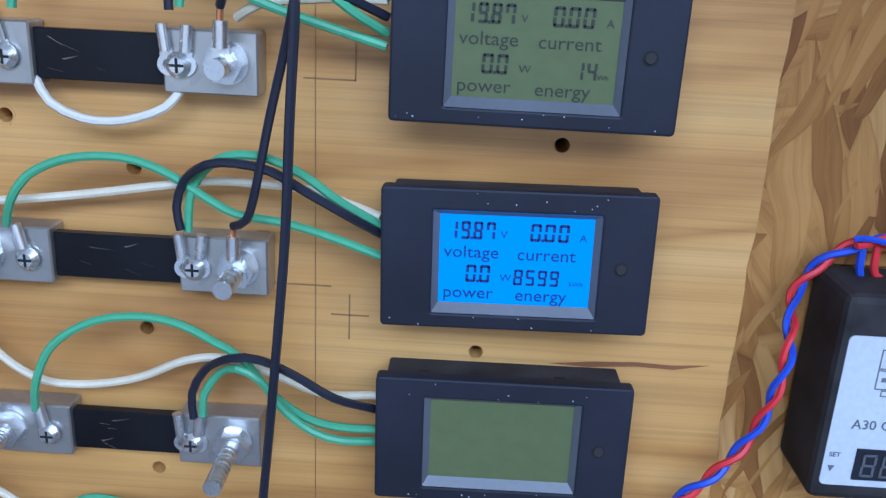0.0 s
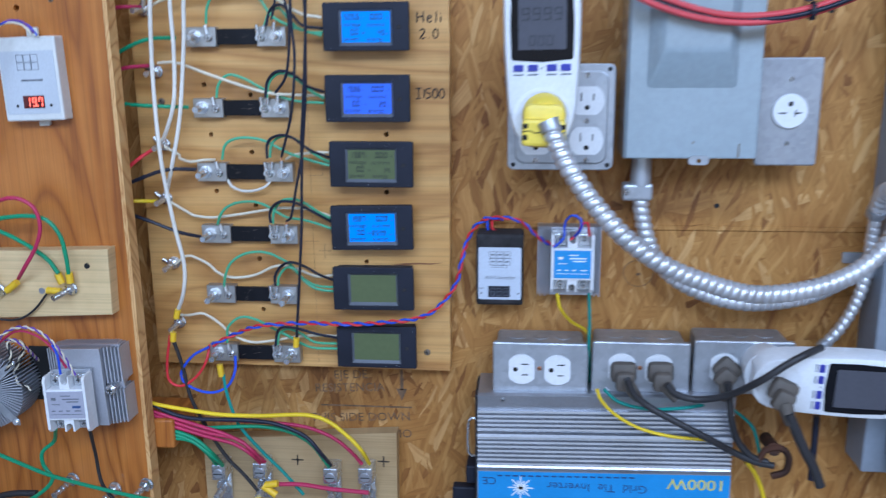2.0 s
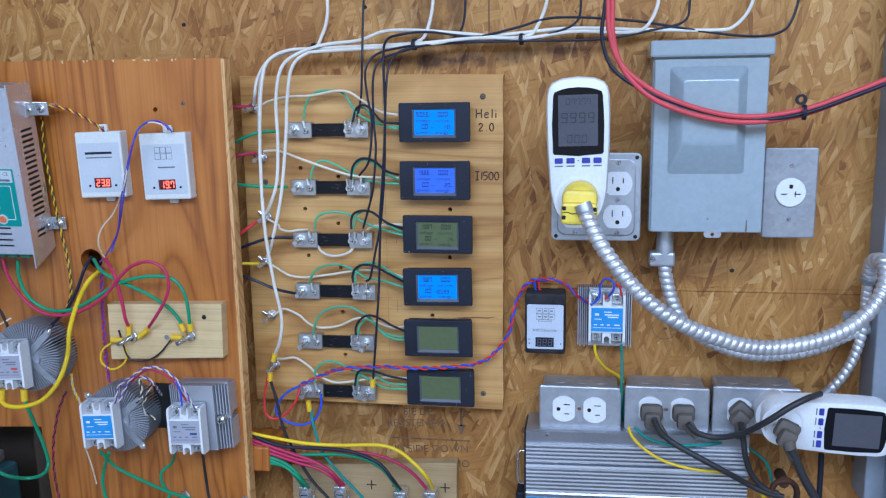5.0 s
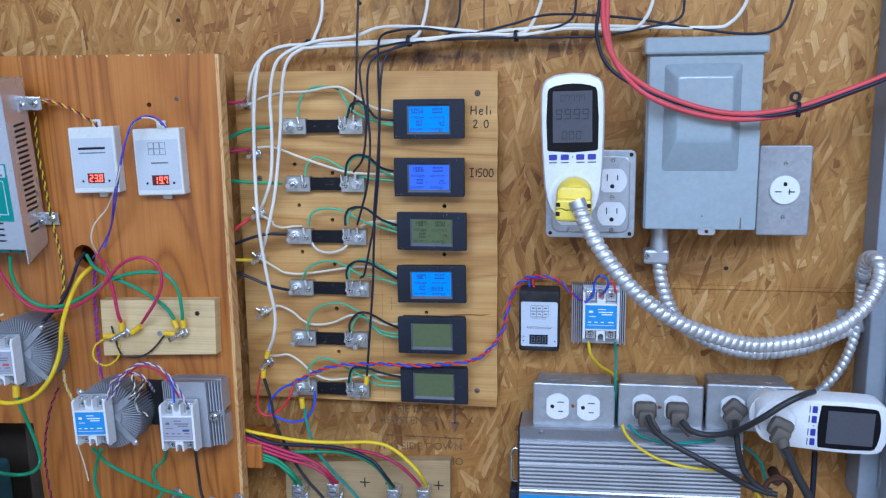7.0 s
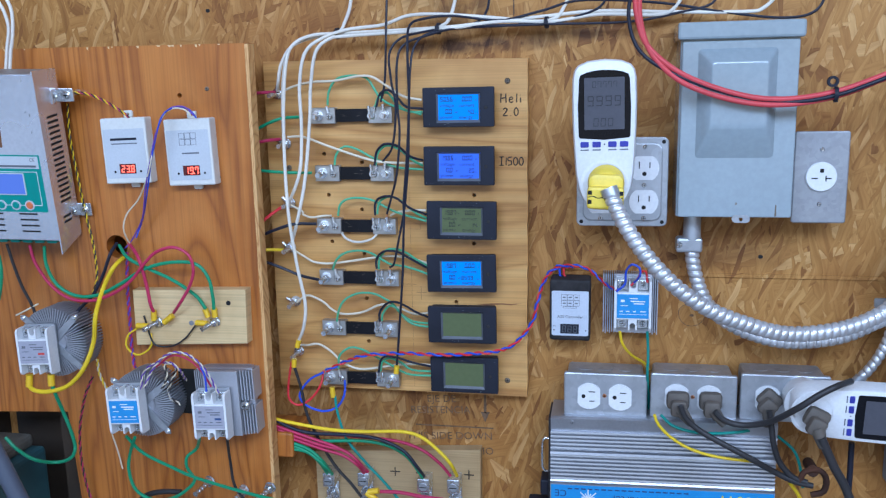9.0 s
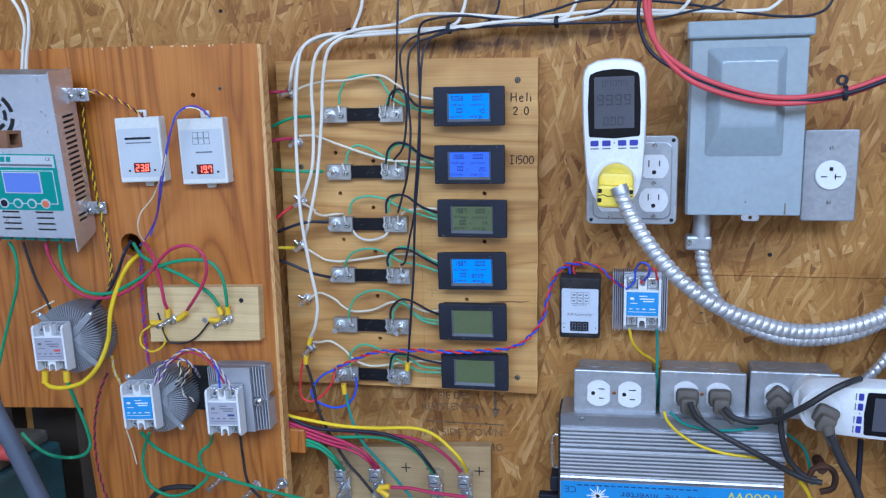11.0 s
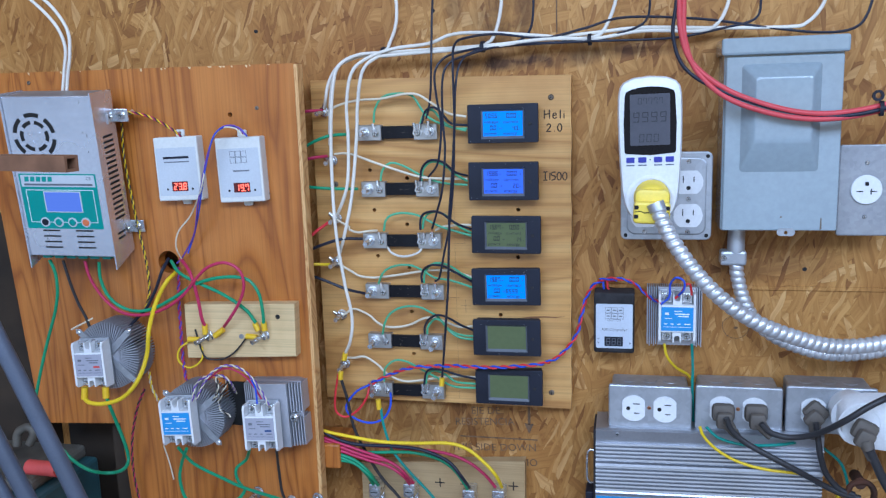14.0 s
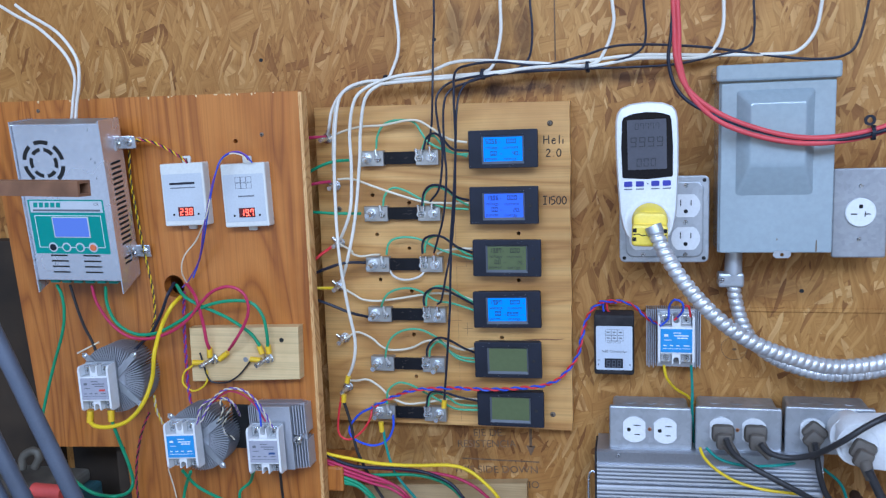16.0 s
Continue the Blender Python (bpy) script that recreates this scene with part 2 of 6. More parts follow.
RUST = plain("rusty_tube", (0.20, 0.095, 0.05), 0.65, 0.1, 0.3, 120)
RUSTC = plain("rusty_clamp", (0.075, 0.028, 0.014), 0.8, 0.2, 0.6, 120)
PIPEG = plain("grey_pvc", (0.085, 0.10, 0.135), 0.45, 0, 0.18, 60, 0.3)
MACHINE = plain("teal_machine_paint", (0.03, 0.085, 0.095), 0.5, 0.0, 0.4, 30)
GREASY = plain("greasy_cast_metal", (0.12, 0.11, 0.09), 0.6, 0.3, 0.5, 80)
CONCRETE = plain("concrete", (0.28, 0.27, 0.25), 0.85, 0, 0.2, 10)
JOIST = plain("ceiling_boards", (0.36, 0.28, 0.18), 0.8, 0, 0.2, 10)
# the unlit corner's shade is put into this near-black wood colour
SHADEDWOOD = plain("shade_darkened_wood", (0.036, 0.023, 0.013), 0.8, 0, 0.5, 40)
STAMP = plain("stamped_ink", (0.14, 0.08, 0.042), 0.8, 0, 0.5, 300)
OLDSCREW = plain("tarnished_screw", (0.20, 0.16, 0.12), 0.5, 0.6, 0.3, 300)
WIRE = {}
for key, rgb in {"green": (0.02, 0.27, 0.13), "mint": (0.09, 0.38, 0.205), "black": (0.018, 0.020, 0.034), "white": (0.73, 0.69, 0.61), "cream": (0.70, 0.63, 0.48), "yellow": (0.80, 0.56, 0.02), "red": (0.66, 0.035, 0.045), "salmon": (0.62, 0.075, 0.085), "crimson": (0.46, 0.03, 0.09), "blue": (0.03, 0.08, 0.55), "purple": (0.14, 0.06, 0.36), "teal": (0.015, 0.24, 0.20), "grey": (0.035, 0.034, 0.036), "dark": (0.03, 0.028, 0.03)}.items():
    WIRE[key] = plain("wire_" + key, rgb, 0.38, 0, 0.14, 40, 0.3, 0.0, 0.05)


# ---- shaping ----
def part(name, bm, material, parent=None, label="", smooth=False):
    mesh = bpy.data.meshes.new(name)
    bmesh.ops.recalc_face_normals(bm, faces=bm.faces)
    if smooth:
        for f in bm.faces:
            f.smooth = True
    bm.to_mesh(mesh)
    bm.free()
    mesh.materials.append(material)
    if smooth:
        mesh.set_sharp_from_angle(angle=radians(40))
    ob = new(name, mesh)
    ob.parent = parent
    return tagged(ob, label)


def thing(name, label, category, m=None, group="", kind=""):
    ob = tagged(new(name), label, category, group, kind)
    ob.matrix_world = m if m is not None else Matrix()
    return ob


def box(x0, x1, y0, y1, z0, z1, bev=0.0, seg=2, bm=None, m=None):
    bm = bm or bmesh.new()
    before = set(bm.verts)
    vs = [bm.verts.new((x, y, z)) for x in (x0, x1) for y in (y0, y1) for z in (z0, z1)]
    for q in ((0, 1, 3, 2), (4, 6, 7, 5), (0, 4, 5, 1), (2, 3, 7, 6), (0, 2, 6, 4), (1, 5, 7, 3)):
        bm.faces.new([vs[i] for i in q])
    if bev:
        es = {e for v in vs for e in v.link_edges}
        bmesh.ops.bevel(bm, geom=list(es), offset=bev, segments=seg, profile=0.5, affect="EDGES")
    if m is not None:
        bmesh.ops.transform(bm, matrix=m, verts=[v for v in bm.verts if v not in before])
    return bm


def rounded(x0, x1, z0, z1, r, n=5):
    out = []
    for cx, cz, a0 in ((x1 - r, z1 - r, 0), (x0 + r, z1 - r, 90), (x0 + r, z0 + r, 180), (x1 - r, z0 + r, 270)):
        for i in range(n + 1):
            a = radians(a0 + 90 * i / n)
            out.append((cx + r * math.cos(a), cz + r * math.sin(a)))
    return out


def ring(cx, cz, r, n=20, rz=None):
    return [(cx + r * math.cos(math.tau * i / n), cz + (rz or r) * math.sin(math.tau * i / n)) for i in range(n)]


def slab(loops, y0, y1, bev=0.0, bm=None):
    """An outline in x and z, with holes, drawn out from y0 to y1 (the front, at the lower y)."""
    bm = bm or bmesh.new()
    edges, first = [], []
    for loop in loops:
        vs = [bm.verts.new((x, y0, z)) for x, z in loop]
        first.append(vs)
        edges += [bm.edges.new((vs[i], vs[(i + 1) % len(vs)])) for i in range(len(vs))]
    if len(loops) == 1:
        faces = [bm.faces.new(first[0])]
    else:
        made = bmesh.ops.triangle_fill(bm, use_beauty=True, use_dissolve=False, edges=edges)
        faces = [f for f in made["geom"] if isinstance(f, bmesh.types.BMFace)]
    out = bmesh.ops.extrude_face_region(bm, geom=faces)
    top = [v for v in out["geom"] if isinstance(v, bmesh.types.BMVert)]
    bmesh.ops.translate(bm, verts=top, vec=(0, y1 - y0, 0))
    if bev:
        tops = set(top)
        rim = [e for e in bm.edges if e.verts[0] in tops and e.verts[1] in tops and len({tuple(round(k, 4) for k in f.normal) for f in e.link_faces}) >= 1 and any(not all(v in tops for v in f.verts) for f in e.link_faces)]
        bmesh.ops.bevel(bm, geom=rim, offset=bev, segments=2, profile=0.5, affect="EDGES")
    return bm


def rod(p0, p1, r, r1=None, seg=16, bm=None, bev=0.0):
    bm = bm or bmesh.new()
    p0, p1 = Vector(p0), Vector(p1)
    q = (p1 - p0).to_track_quat("Z", "Y").to_matrix()
    r1 = r if r1 is None else r1
    rings = []
    steps = [(0, r), (1, r1)] if not bev else [(0, r), (1 - bev / (p1 - p0).length, r1), (1, r1 - bev)]
    for k, rad in steps:
        c = p0.lerp(p1, k)
        rings.append([bm.verts.new(c + q @ Vector((rad * math.cos(math.tau * i / seg), rad * math.sin(math.tau * i / seg), 0))) for i in range(seg)])
    for a, b in zip(rings, rings[1:]):
        for i in range(seg):
            bm.faces.new((a[i], a[(i + 1) % seg], b[(i + 1) % seg], b[i]))
    bm.faces.new(rings[0][::-1])
    bm.faces.new(rings[-1])
    return bm


def glide(pts, step=0.004):
    """A smooth line through the points."""
    ps = [Vector(p) for p in pts]
    if len(ps) == 2:
        return ps
    ext = [ps[0] * 2 - ps[1]] + ps + [ps[-1] * 2 - ps[-2]]
    out = []
    for a, b, c, d in zip(ext, ext[1:], ext[2:], ext[3:]):
        n = max(2, int((c - b).length / step))
        for i in range(n):
            u = i / n
            out.append(0.5 * ((2 * b) + (c - a) * u + (2 * a - 5 * b + 4 * c - d) * u * u + (3 * b - a - 3 * c + d) * u ** 3))
    return out + [ps[-1]]


def frames_along(line):
    tangents = [(line[min(i + 1, len(line) - 1)] - line[max(i - 1, 0)]).normalized() for i in range(len(line))]
    n = tangents[0].orthogonal().normalized()
    out = []
    for t in tangents:
        n = (n - t * n.dot(t)).normalized()
        out.append((n, t.cross(n)))
    return out


def tube(pts, r, seg=8, step=0.004, bm=None, wave=None, lead=0.0):
    bm = bm or bmesh.new()
    line = glide(pts, step)
    rings, run = [], 0.0
    for i, (c, (n, b)) in enumerate(zip(line, frames_along(line))):
        run += (c - line[i - 1]).length if i else 0
        ks = [wave(run + lead * j / seg) if wave else 1.0 for j in range(seg)]
        rings.append([bm.verts.new(c + (n * math.cos(math.tau * j / seg) + b * math.sin(math.tau * j / seg)) * r * ks[j]) for j in range(seg)])
    for a, b in zip(rings, rings[1:]):
        for j in range(seg):
            bm.faces.new((a[j], a[(j + 1) % seg], b[(j + 1) % seg], b[j]))
    bm.faces.new(rings[0][::-1])
    bm.faces.new(rings[-1])
    return bm


def wire(colour, pts, r=0.0014, label="", name="wire", group="", seg=8):
    ob = part(name, tube(pts, r, seg), WIRE[colour], None, "", True)
    return tagged(ob, label or f"{colour} insulated wire on the wall", "wire", group)


def twisted(colours, pts, r=0.0011, pitch=0.016, label="", spread=1.1):
    """Wires twisted round one another along one line: one thing, a part a wire."""
    line = glide(pts, 0.0022)
    fr = frames_along(line)
    ob = thing("twisted_wire", label or "twisted " + " and ".join(colours) + " wires", "wire")
    for k, colour in enumerate(colours):
        run, path = 0.0, []
        for i, (c, (n, b)) in enumerate(zip(line, fr)):
            run += (c - line[i - 1]).length if i else 0
            a = math.tau * (run / pitch + k / len(colours))
            path.append(c + (n * math.cos(a) + b * math.sin(a)) * r * spread)
        bm = bmesh.new()
        part("strand", tube(path, r, 6, 1.0, bm), WIRE[colour], ob, f"{colour} insulated strand", True)
    return ob


def text_mesh(name, body, x, y, z, size, material, parent, turn=0.0, stretch=1.0, align="LEFT", thick=0.00012):
    cu = bpy.data.curves.new(name, "FONT")
    cu.body, cu.size, cu.extrude, cu.align_x, cu.align_y = body, size, thick, align, "CENTER"
    cu.resolution_u = 3
    tmp = bpy.data.objects.new(name, cu)
    scene.collection.objects.link(tmp)
    bpy.context.view_layer.update()
    mesh = bpy.data.meshes.new_from_object(tmp.evaluated_get(bpy.context.evaluated_depsgraph_get()))
    bpy.data.objects.remove(tmp)
    bpy.data.curves.remove(cu)
    mesh.transform(pose(x, y, z, 90, 0, 0) @ pose(0, 0, 0, 0, 0, turn) @ Matrix.Diagonal((stretch, 1, 1, 1)))
    mesh.materials.clear()
    mesh.materials.append(material)
    ob = new(name, mesh)
    ob.parent = parent
    return ob


SEG = {"0": "abcdef", "1": "bc", "2": "abged", "3": "abgcd", "4": "fgbc", "5": "afgcd", "6": "afgedc", "7": "fabc", "8": "abcdefg", "9": "abcfgd"}


def seven(bm, chars, x, y, z, w, h, th, gap=0.35, lean=0.06):
    """Seven-bar digits, their lower left corner at x, z, on the plane y."""
    for ch in chars:
        if ch == ".":
            x -= w * gap * 0.75
            box(x, x + th, y - 0.0002, y, z, z + th, bm=bm)
            x += w * gap * 0.75
            continue
        g = th * 0.35
        spots = {"a": (g, w - g, h - th, h), "d": (g, w - g, 0, th), "g": (g, w - g, h / 2 - th / 2, h / 2 + th / 2), "b": (w - th, w, h / 2 + g, h - g), "c": (w - th, w, g, h / 2 - g), "f": (0, th, h / 2 + g, h - g), "e": (0, th, g, h / 2 - g)}
        for s in SEG[ch]:
            a, b, c, d = spots[s]
            sl = lean * (c + d) / 2
            box(x + a + sl, x + b + sl, y - 0.0002, y, z + c, z + d, bm=bm)
        x += w * (1 + gap)
    return bm


def hex_prism(p0, p1, r, bm=None):
    return rod(p0, p1, r, seg=6, bm=bm)


def screw(parent, x, y, z, r=0.004, material=None, name="screw"):
    """A round-headed cross-slot screw on a face at y."""
    ob = part(name, rod((x, y, z), (x, y - r * 0.55, z), r, seg=14, bev=r * 0.4), material or BRIGHT, parent, "", True)
    bm = box(x - r * 0.55, x + r * 0.55, y - r * 0.6, y - r * 0.5, z - r * 0.1, z + r * 0.1)
    box(x - r * 0.1, x + r * 0.1, y - r * 0.602, y - r * 0.5, z - r * 0.55, z + r * 0.55, bm=bm)
    part("slot", bm, SHADE, ob)
    return ob


STROKES = {"H": [[(0.05, 1), (0, 0)], [(0.6, 1.02), (0.62, 0)], [(0.02, 0.5), (0.62, 0.56)]], "e": [[(0.02, 0.35), (0.45, 0.42), (0.38, 0.62), (0.12, 0.55), (0.05, 0.2), (0.25, 0.0), (0.5, 0.12)]], "l": [[(0.1, 1.0), (0.08, 0.0)]], "i": [[(0.1, 0.55), (0.1, 0.0)], [(0.1, 0.8), (0.13, 0.83)]], "2": [[(0.0, 0.75), (0.25, 0.95), (0.48, 0.75), (0.3, 0.4), (0.0, 0.02), (0.55, 0.05)]], ".": [[(0.05, 0.02), (0.1, 0.05)]], "0": [[(0.28, 0.95), (0.05, 0.65), (0.08, 0.2), (0.3, 0.0), (0.52, 0.3), (0.48, 0.75), (0.28, 0.95)]], "I": [[(0.0, 0.98), (0.5, 1.0)], [(0.25, 1.0), (0.23, 0.0)], [(0.0, 0.0), (0.48, 0.03)]], "1": [[(0.15, 0.9), (0.12, 0.05)]], "5": [[(0.5, 0.95), (0.1, 0.9), (0.08, 0.55), (0.42, 0.5), (0.45, 0.15), (0.05, 0.0)]]}


def handwritten(parent, word, x, y, z, size, gap=0.32, r=0.00055):
    """Marker strokes on the face at y, each letter a part."""
    for ch in word:
        bm = bmesh.new()
        for s in STROKES[ch]:
            tube([(x + u * size, y, z + w * size) for u, w in s], r, 5, 0.002, bm)
        part("pen_stroke", bm, PEN, parent)
        x += size * (max(u for s in STROKES[ch] for u, w in s) + gap)


# ---- the room ----
def setting(name, bm, material, label, category):
    return tagged(part(name, bm, material, None, ""), label, category, kind="structure")


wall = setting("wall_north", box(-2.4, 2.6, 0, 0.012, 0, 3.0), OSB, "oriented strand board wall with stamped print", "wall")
setting("floor", box(-2.4, 2.6, -2.12, 0.2, -0.1, 0), CONCRETE, "bare grey concrete floor", "floor")
setting("ceiling", box(-2.4, 2.6, -2.12, 0.012, 3.0, 3.05), JOIST, "plain board ceiling", "ceiling")
setting("wall_west", box(-2.45, -2.4, -2.12, 0.012, 0, 3.0), OSB, "strand board side wall", "wall")
setting("wall_east", box(2.6, 2.65, -2.12, 0.012, 0, 3.0), OSB, "strand board side wall", "wall")
setting("wall_south", slab([[(-2.4, 0), (2.6, 0), (2.6, 3.0), (-2.4, 3.0)], [(-2.33, 0.25), (2.35, 0.25), (2.35, 2.92), (-2.33, 2.92)]], -2.12, -2.0), OSB, "strand board wall with a wide doorway", "wall")
for words, x, z, size, wide in (("EJE DE", -0.0135, 1.1870, 0.0150, 1.0), ("RESISTENCIA", -0.0370, 1.1695, 0.0150, 0.98), ("THIS SIDE DOWN", -0.0440, 1.1310, 0.0150, 1.03), ("IO", 0.0640, 1.1135, 0.0150, 1.0)):
    text_mesh("stamped_print", words, x, -0.0002, z, size, STAMP, wall, 2.5, wide)
part("stamped_line", box(-0.030, 0.080, -0.0004, 0, 1.1475, 1.1493), STAMP, wall)
part("stamped_line", box(0.0667, 0.0705, -0.0004, 0, 1.170, 1.2035), STAMP, wall)
part("stamped_arrow", slab([[(0.0620, 1.1720), (0.0750, 1.1720), (0.0685, 1.1570)]], 0, -0.0004), STAMP, wall)

# joints between the wall's sheets
part("sheet_joint", box(0.110, 0.1115, -0.0008, 0, 1.700, 2.4), STAMP, wall, "dark joint between sheets")
part("raised_edge", box(0.165, 0.578, -0.0020, 0, 1.3690, 1.3743, 0.0005, 1), OSB, wall, "raised sheet edge")
knot = [(0.3385 + 0.0170 * math.cos(a) * (1 + 0.05 * math.sin(3 * a)), 1.3190 + 0.0155 * math.sin(a)) for a in (math.tau * k / 24 for k in range(24))]
part("knot_ring", slab([knot, [(0.3385 + (x - 0.3385) * 0.955, 1.3190 + (z - 1.3190) * 0.96) for x, z in knot]], -0.0001, -0.0004), STAMP, wall, "dark ring of a knot")
part("knot_heart", slab([ring(0.3385, 1.3180, 0.0028, 10, 0.0016)], -0.0001, -0.0005), STAMP, wall)
for x, z in ((0.419, 1.3965), (0.12, 1.69), (-0.30, 1.72), (-0.05, 1.735), (0.52, 1.60)):
    part("nail_hole", slab([ring(x, z, 0.0030, 10, 0.0026)], -0.0001, -0.0005), SHADE, wall)

# ---- board of meters ----
BY = -0.018
HOLES = [(-0.1404, 1.5294), (-0.0888, 1.5182), (-0.1365, 1.4748), (-0.0912, 1.4554), (-0.1345, 1.4114), (-0.0903, 1.3952), (-0.0895, 1.3336), (-0.0885, 1.2732), (0.0602, 1.4752), (0.0591, 1.4115), (0.0342, 1.332)]
mboard = thing("plywood_board", "pale plywood board screwed to the wall, drilled and pencil-marked", "board")
edge = random.Random(4)
rim = [(-0.2185, 1.651), (-0.05, 1.6495), (0.1305, 1.6465)]
rim += [(0.1300 - 0.0018 * k / 40 + edge.uniform(-0.0007, 0.0007), 1.640 - k * 0.0107) for k in range(41)]
rim += [(0.128, 1.2035), (-0.05, 1.2045), (-0.2195, 1.2045), (-0.2192, 1.4)]
part("sheet", slab([rim] + [ring(x, z, 0.0027, 10) for x, z in HOLES], -0.001, BY), PLY, mboard)
for x, z in HOLES:
    part("splintered_rim", slab([[(a + edge.uniform(-0.0006, 0.0006), b + edge.uniform(-0.0006, 0.0006)) for a, b in ring(x, z, 0.0035, 14)], ring(x, z, 0.0027, 14)], BY, BY - 0.0003), PLY, mboard)
# added black sheet behind the board, for the shade in the drilled holes
part("hole_backing", box(-0.21, 0.125, -0.0009, -0.0003, 1.21, 1.645), SHADE, mboard)
bm = bmesh.new()
for x0, x1, z0, z1 in ((-0.026, -0.0257, 1.21, 1.64), (-0.03, -0.012, 1.4295, 1.43), (-0.0125, -0.012, 1.4295, 1.445), (-0.0125, 0.0, 1.4445, 1.445), (-0.02, -0.006, 1.3435, 1.344), (-0.0135, -0.013, 1.334, 1.352), (-0.16, -0.02, 1.3545, 1.355)):
    box(x0, x1, BY - 0.0003, BY, z0, z1, bm=bm)
part("pencil_line", bm, plain("pencil", (0.26, 0.14, 0.055), 0.7), mboard)
chips = random.Random(8)
part("dark_streak", slab([[(0.062, 1.3292), (0.078, 1.3310), (0.094, 1.3318), (0.107, 1.3313), (0.121, 1.3322), (0.108, 1.3296), (0.094, 1.3300), (0.076, 1.3286)]], BY, BY - 0.0002), plain("bark_streak", (0.22, 0.085, 0.03), 0.6), mboard, "dark grain streak")
for x, z in ((0.1043, 1.6194), (0.1019, 1.2256), (-0.19, 1.511)):
    screw(mboard, x, BY, z, 0.0038, OLDSCREW)
handwritten(mboard, "Heli", 0.0955, BY - 0.0001, 1.5925, 0.0110, 0.32, 0.0008)
handwritten(mboard, "2.0", 0.0985, BY - 0.0001, 1.5760, 0.0105, 0.32, 0.0008)
handwritten(mboard, "I1500", 0.0935, BY - 0.0001, 1.5135, 0.0110, 0.14, 0.0008)


def panel_meter(x, z, screen, volts="", amps="", watts="", energy="", state="", turn=0.0):
    """x, z: the bezel's upper left corner."""
    w, h, f = 0.0905, 0.0492, -0.022
    ob = thing("panel_meter", f"black panel meter with {state}", "meter", pose(x, BY, z, 0, turn, 0), "panel meters on the board")
    part("body", box(0.003, w - 0.003, f + 0.005, 0, -h + 0.0025, -0.0025, 0.001), DUSTYB, ob, "dusty black housing")
    for a in (0.0145, 0.0635):
        part("clip_slot", box(a, a + 0.0038, f + 0.009, f + 0.0115, -0.0028, -0.0022), SHADE, ob)
    x0, x1, z0, z1 = 0.0173, 0.0728, -0.0438, -0.0075
    part("bezel", slab([rounded(0, w, -h, 0, 0.0015, 3), rounded(x0, x1, z0, z1, 0.0006, 2)], f + 0.0052, f, 0.0008), BLACKP, ob)
    fx0, fx1, fz0, fz1 = x0 + 0.0022, x1 - 0.0022, z0 + 0.0032, z1 - 0.0018
    bm = bmesh.new()
    outer, inner = ((x0, f + 0.0006, z0), (x1, f + 0.0006, z0), (x1, f + 0.0006, z1), (x0, f + 0.0006, z1)), ((fx0, f + 0.0028, fz0), (fx1, f + 0.0028, fz0), (fx1, f + 0.0028, fz1), (fx0, f + 0.0028, fz1))
    vo, vi = [bm.verts.new(p) for p in outer], [bm.verts.new(p) for p in inner]
    for i in range(4):
        bm.faces.new((vo[i], vo[(i + 1) % 4], vi[(i + 1) % 4], vi[i]))
    part("window_frame", bm, BEZEL, ob, "bevelled grey window frame")
    lcd = part("display", box(x0, x1, f + 0.0030, f + 0.005, z0, z1), screen, ob, "liquid crystal display")
    part("button", rod((0.0800, f + 0.001, -0.0255), (0.0800, f - 0.0006, -0.0255), 0.0019, seg=18, bev=0.0004), DUSTYB, ob, "", True)
    part("button_ring", slab([ring(0.08, -0.0255, 0.0025, 18), ring(0.08, -0.0255, 0.0021, 18)], f, f - 0.0001), SHADE, ob)
    dust = random.Random(int(z * 1000))
    for k in range(14):
        sx, sz, sr = dust.uniform(0.002, w - 0.002), dust.choice((dust.uniform(-0.0068, -0.001), dust.uniform(-h + 0.001, -0.0445))), dust.uniform(0.00015, 0.00035)
        part("dust_speck", slab([ring(sx, sz, sr, 5, sr * dust.uniform(0.4, 1.0))], f + 0.0001, f - 0.0001), LABELG, ob)
    if volts:
        ink = INK if screen is LCDOFF else BLUEINK
        y = f + 0.0029
        bm = seven(bmesh.new(), volts, 0.0222, y, -0.0178, 0.0031, 0.0062, 0.00095)
        seven(bm, amps, 0.0495, y, -0.0178, 0.0035, 0.0062, 0.00095, 0.32)
        seven(bm, watts, 0.0285, y, -0.0330, 0.0035, 0.0062, 0.00095, 0.32)
        seven(bm, energy, 0.0615 - 0.0042 * (len(energy) - (1 if len(energy) == 2 else 0)), y, -0.0335, 0.0030, 0.0056, 0.0008)
        part("readout", bm, ink, lcd)
        for body, tx, tz, size in (("voltage", 0.0210, -0.0225, 0.0060), ("current", 0.0455, -0.0227, 0.0060), ("power", 0.0210, -0.0370, 0.0060), ("energy", 0.0455, -0.0373, 0.0060), ("V", 0.0398, -0.0160, 0.0034), ("A", 0.0660, -0.0162, 0.0034), ("W", 0.0402, -0.0312, 0.0034), ("kWh", 0.0635, -0.0325, 0.0022)):
            text_mesh("caption", body, tx, y, tz, size, ink, lcd, 0, 1.08)
    return ob


panel_meter(-0.0005, 1.6130, BLUE1, "50.56", "0.00", "0.0", "40", "a lit blue display")
panel_meter(-0.0010, 1.5395, BLUE2, "19.86", "0.00", "0.0", "20", "a lit violet-blue display")
panel_meter(0.0013, 1.4698, LCDOFF, "19.87", "0.00", "0.0", "14", "an unlit green display showing figures", 0.2)
panel_meter(-0.0005, 1.3993, BLUE1, "19.87", "0.00", "0.0", "8599", "a lit bright blue display", -1.0)
panel_meter(-0.0006, 1.3305, LCDOFF, state="a blank grey-green display", turn=-0.6)
panel_meter(0.0015, 1.2625, LCDOFF, state="a blank grey-green display")


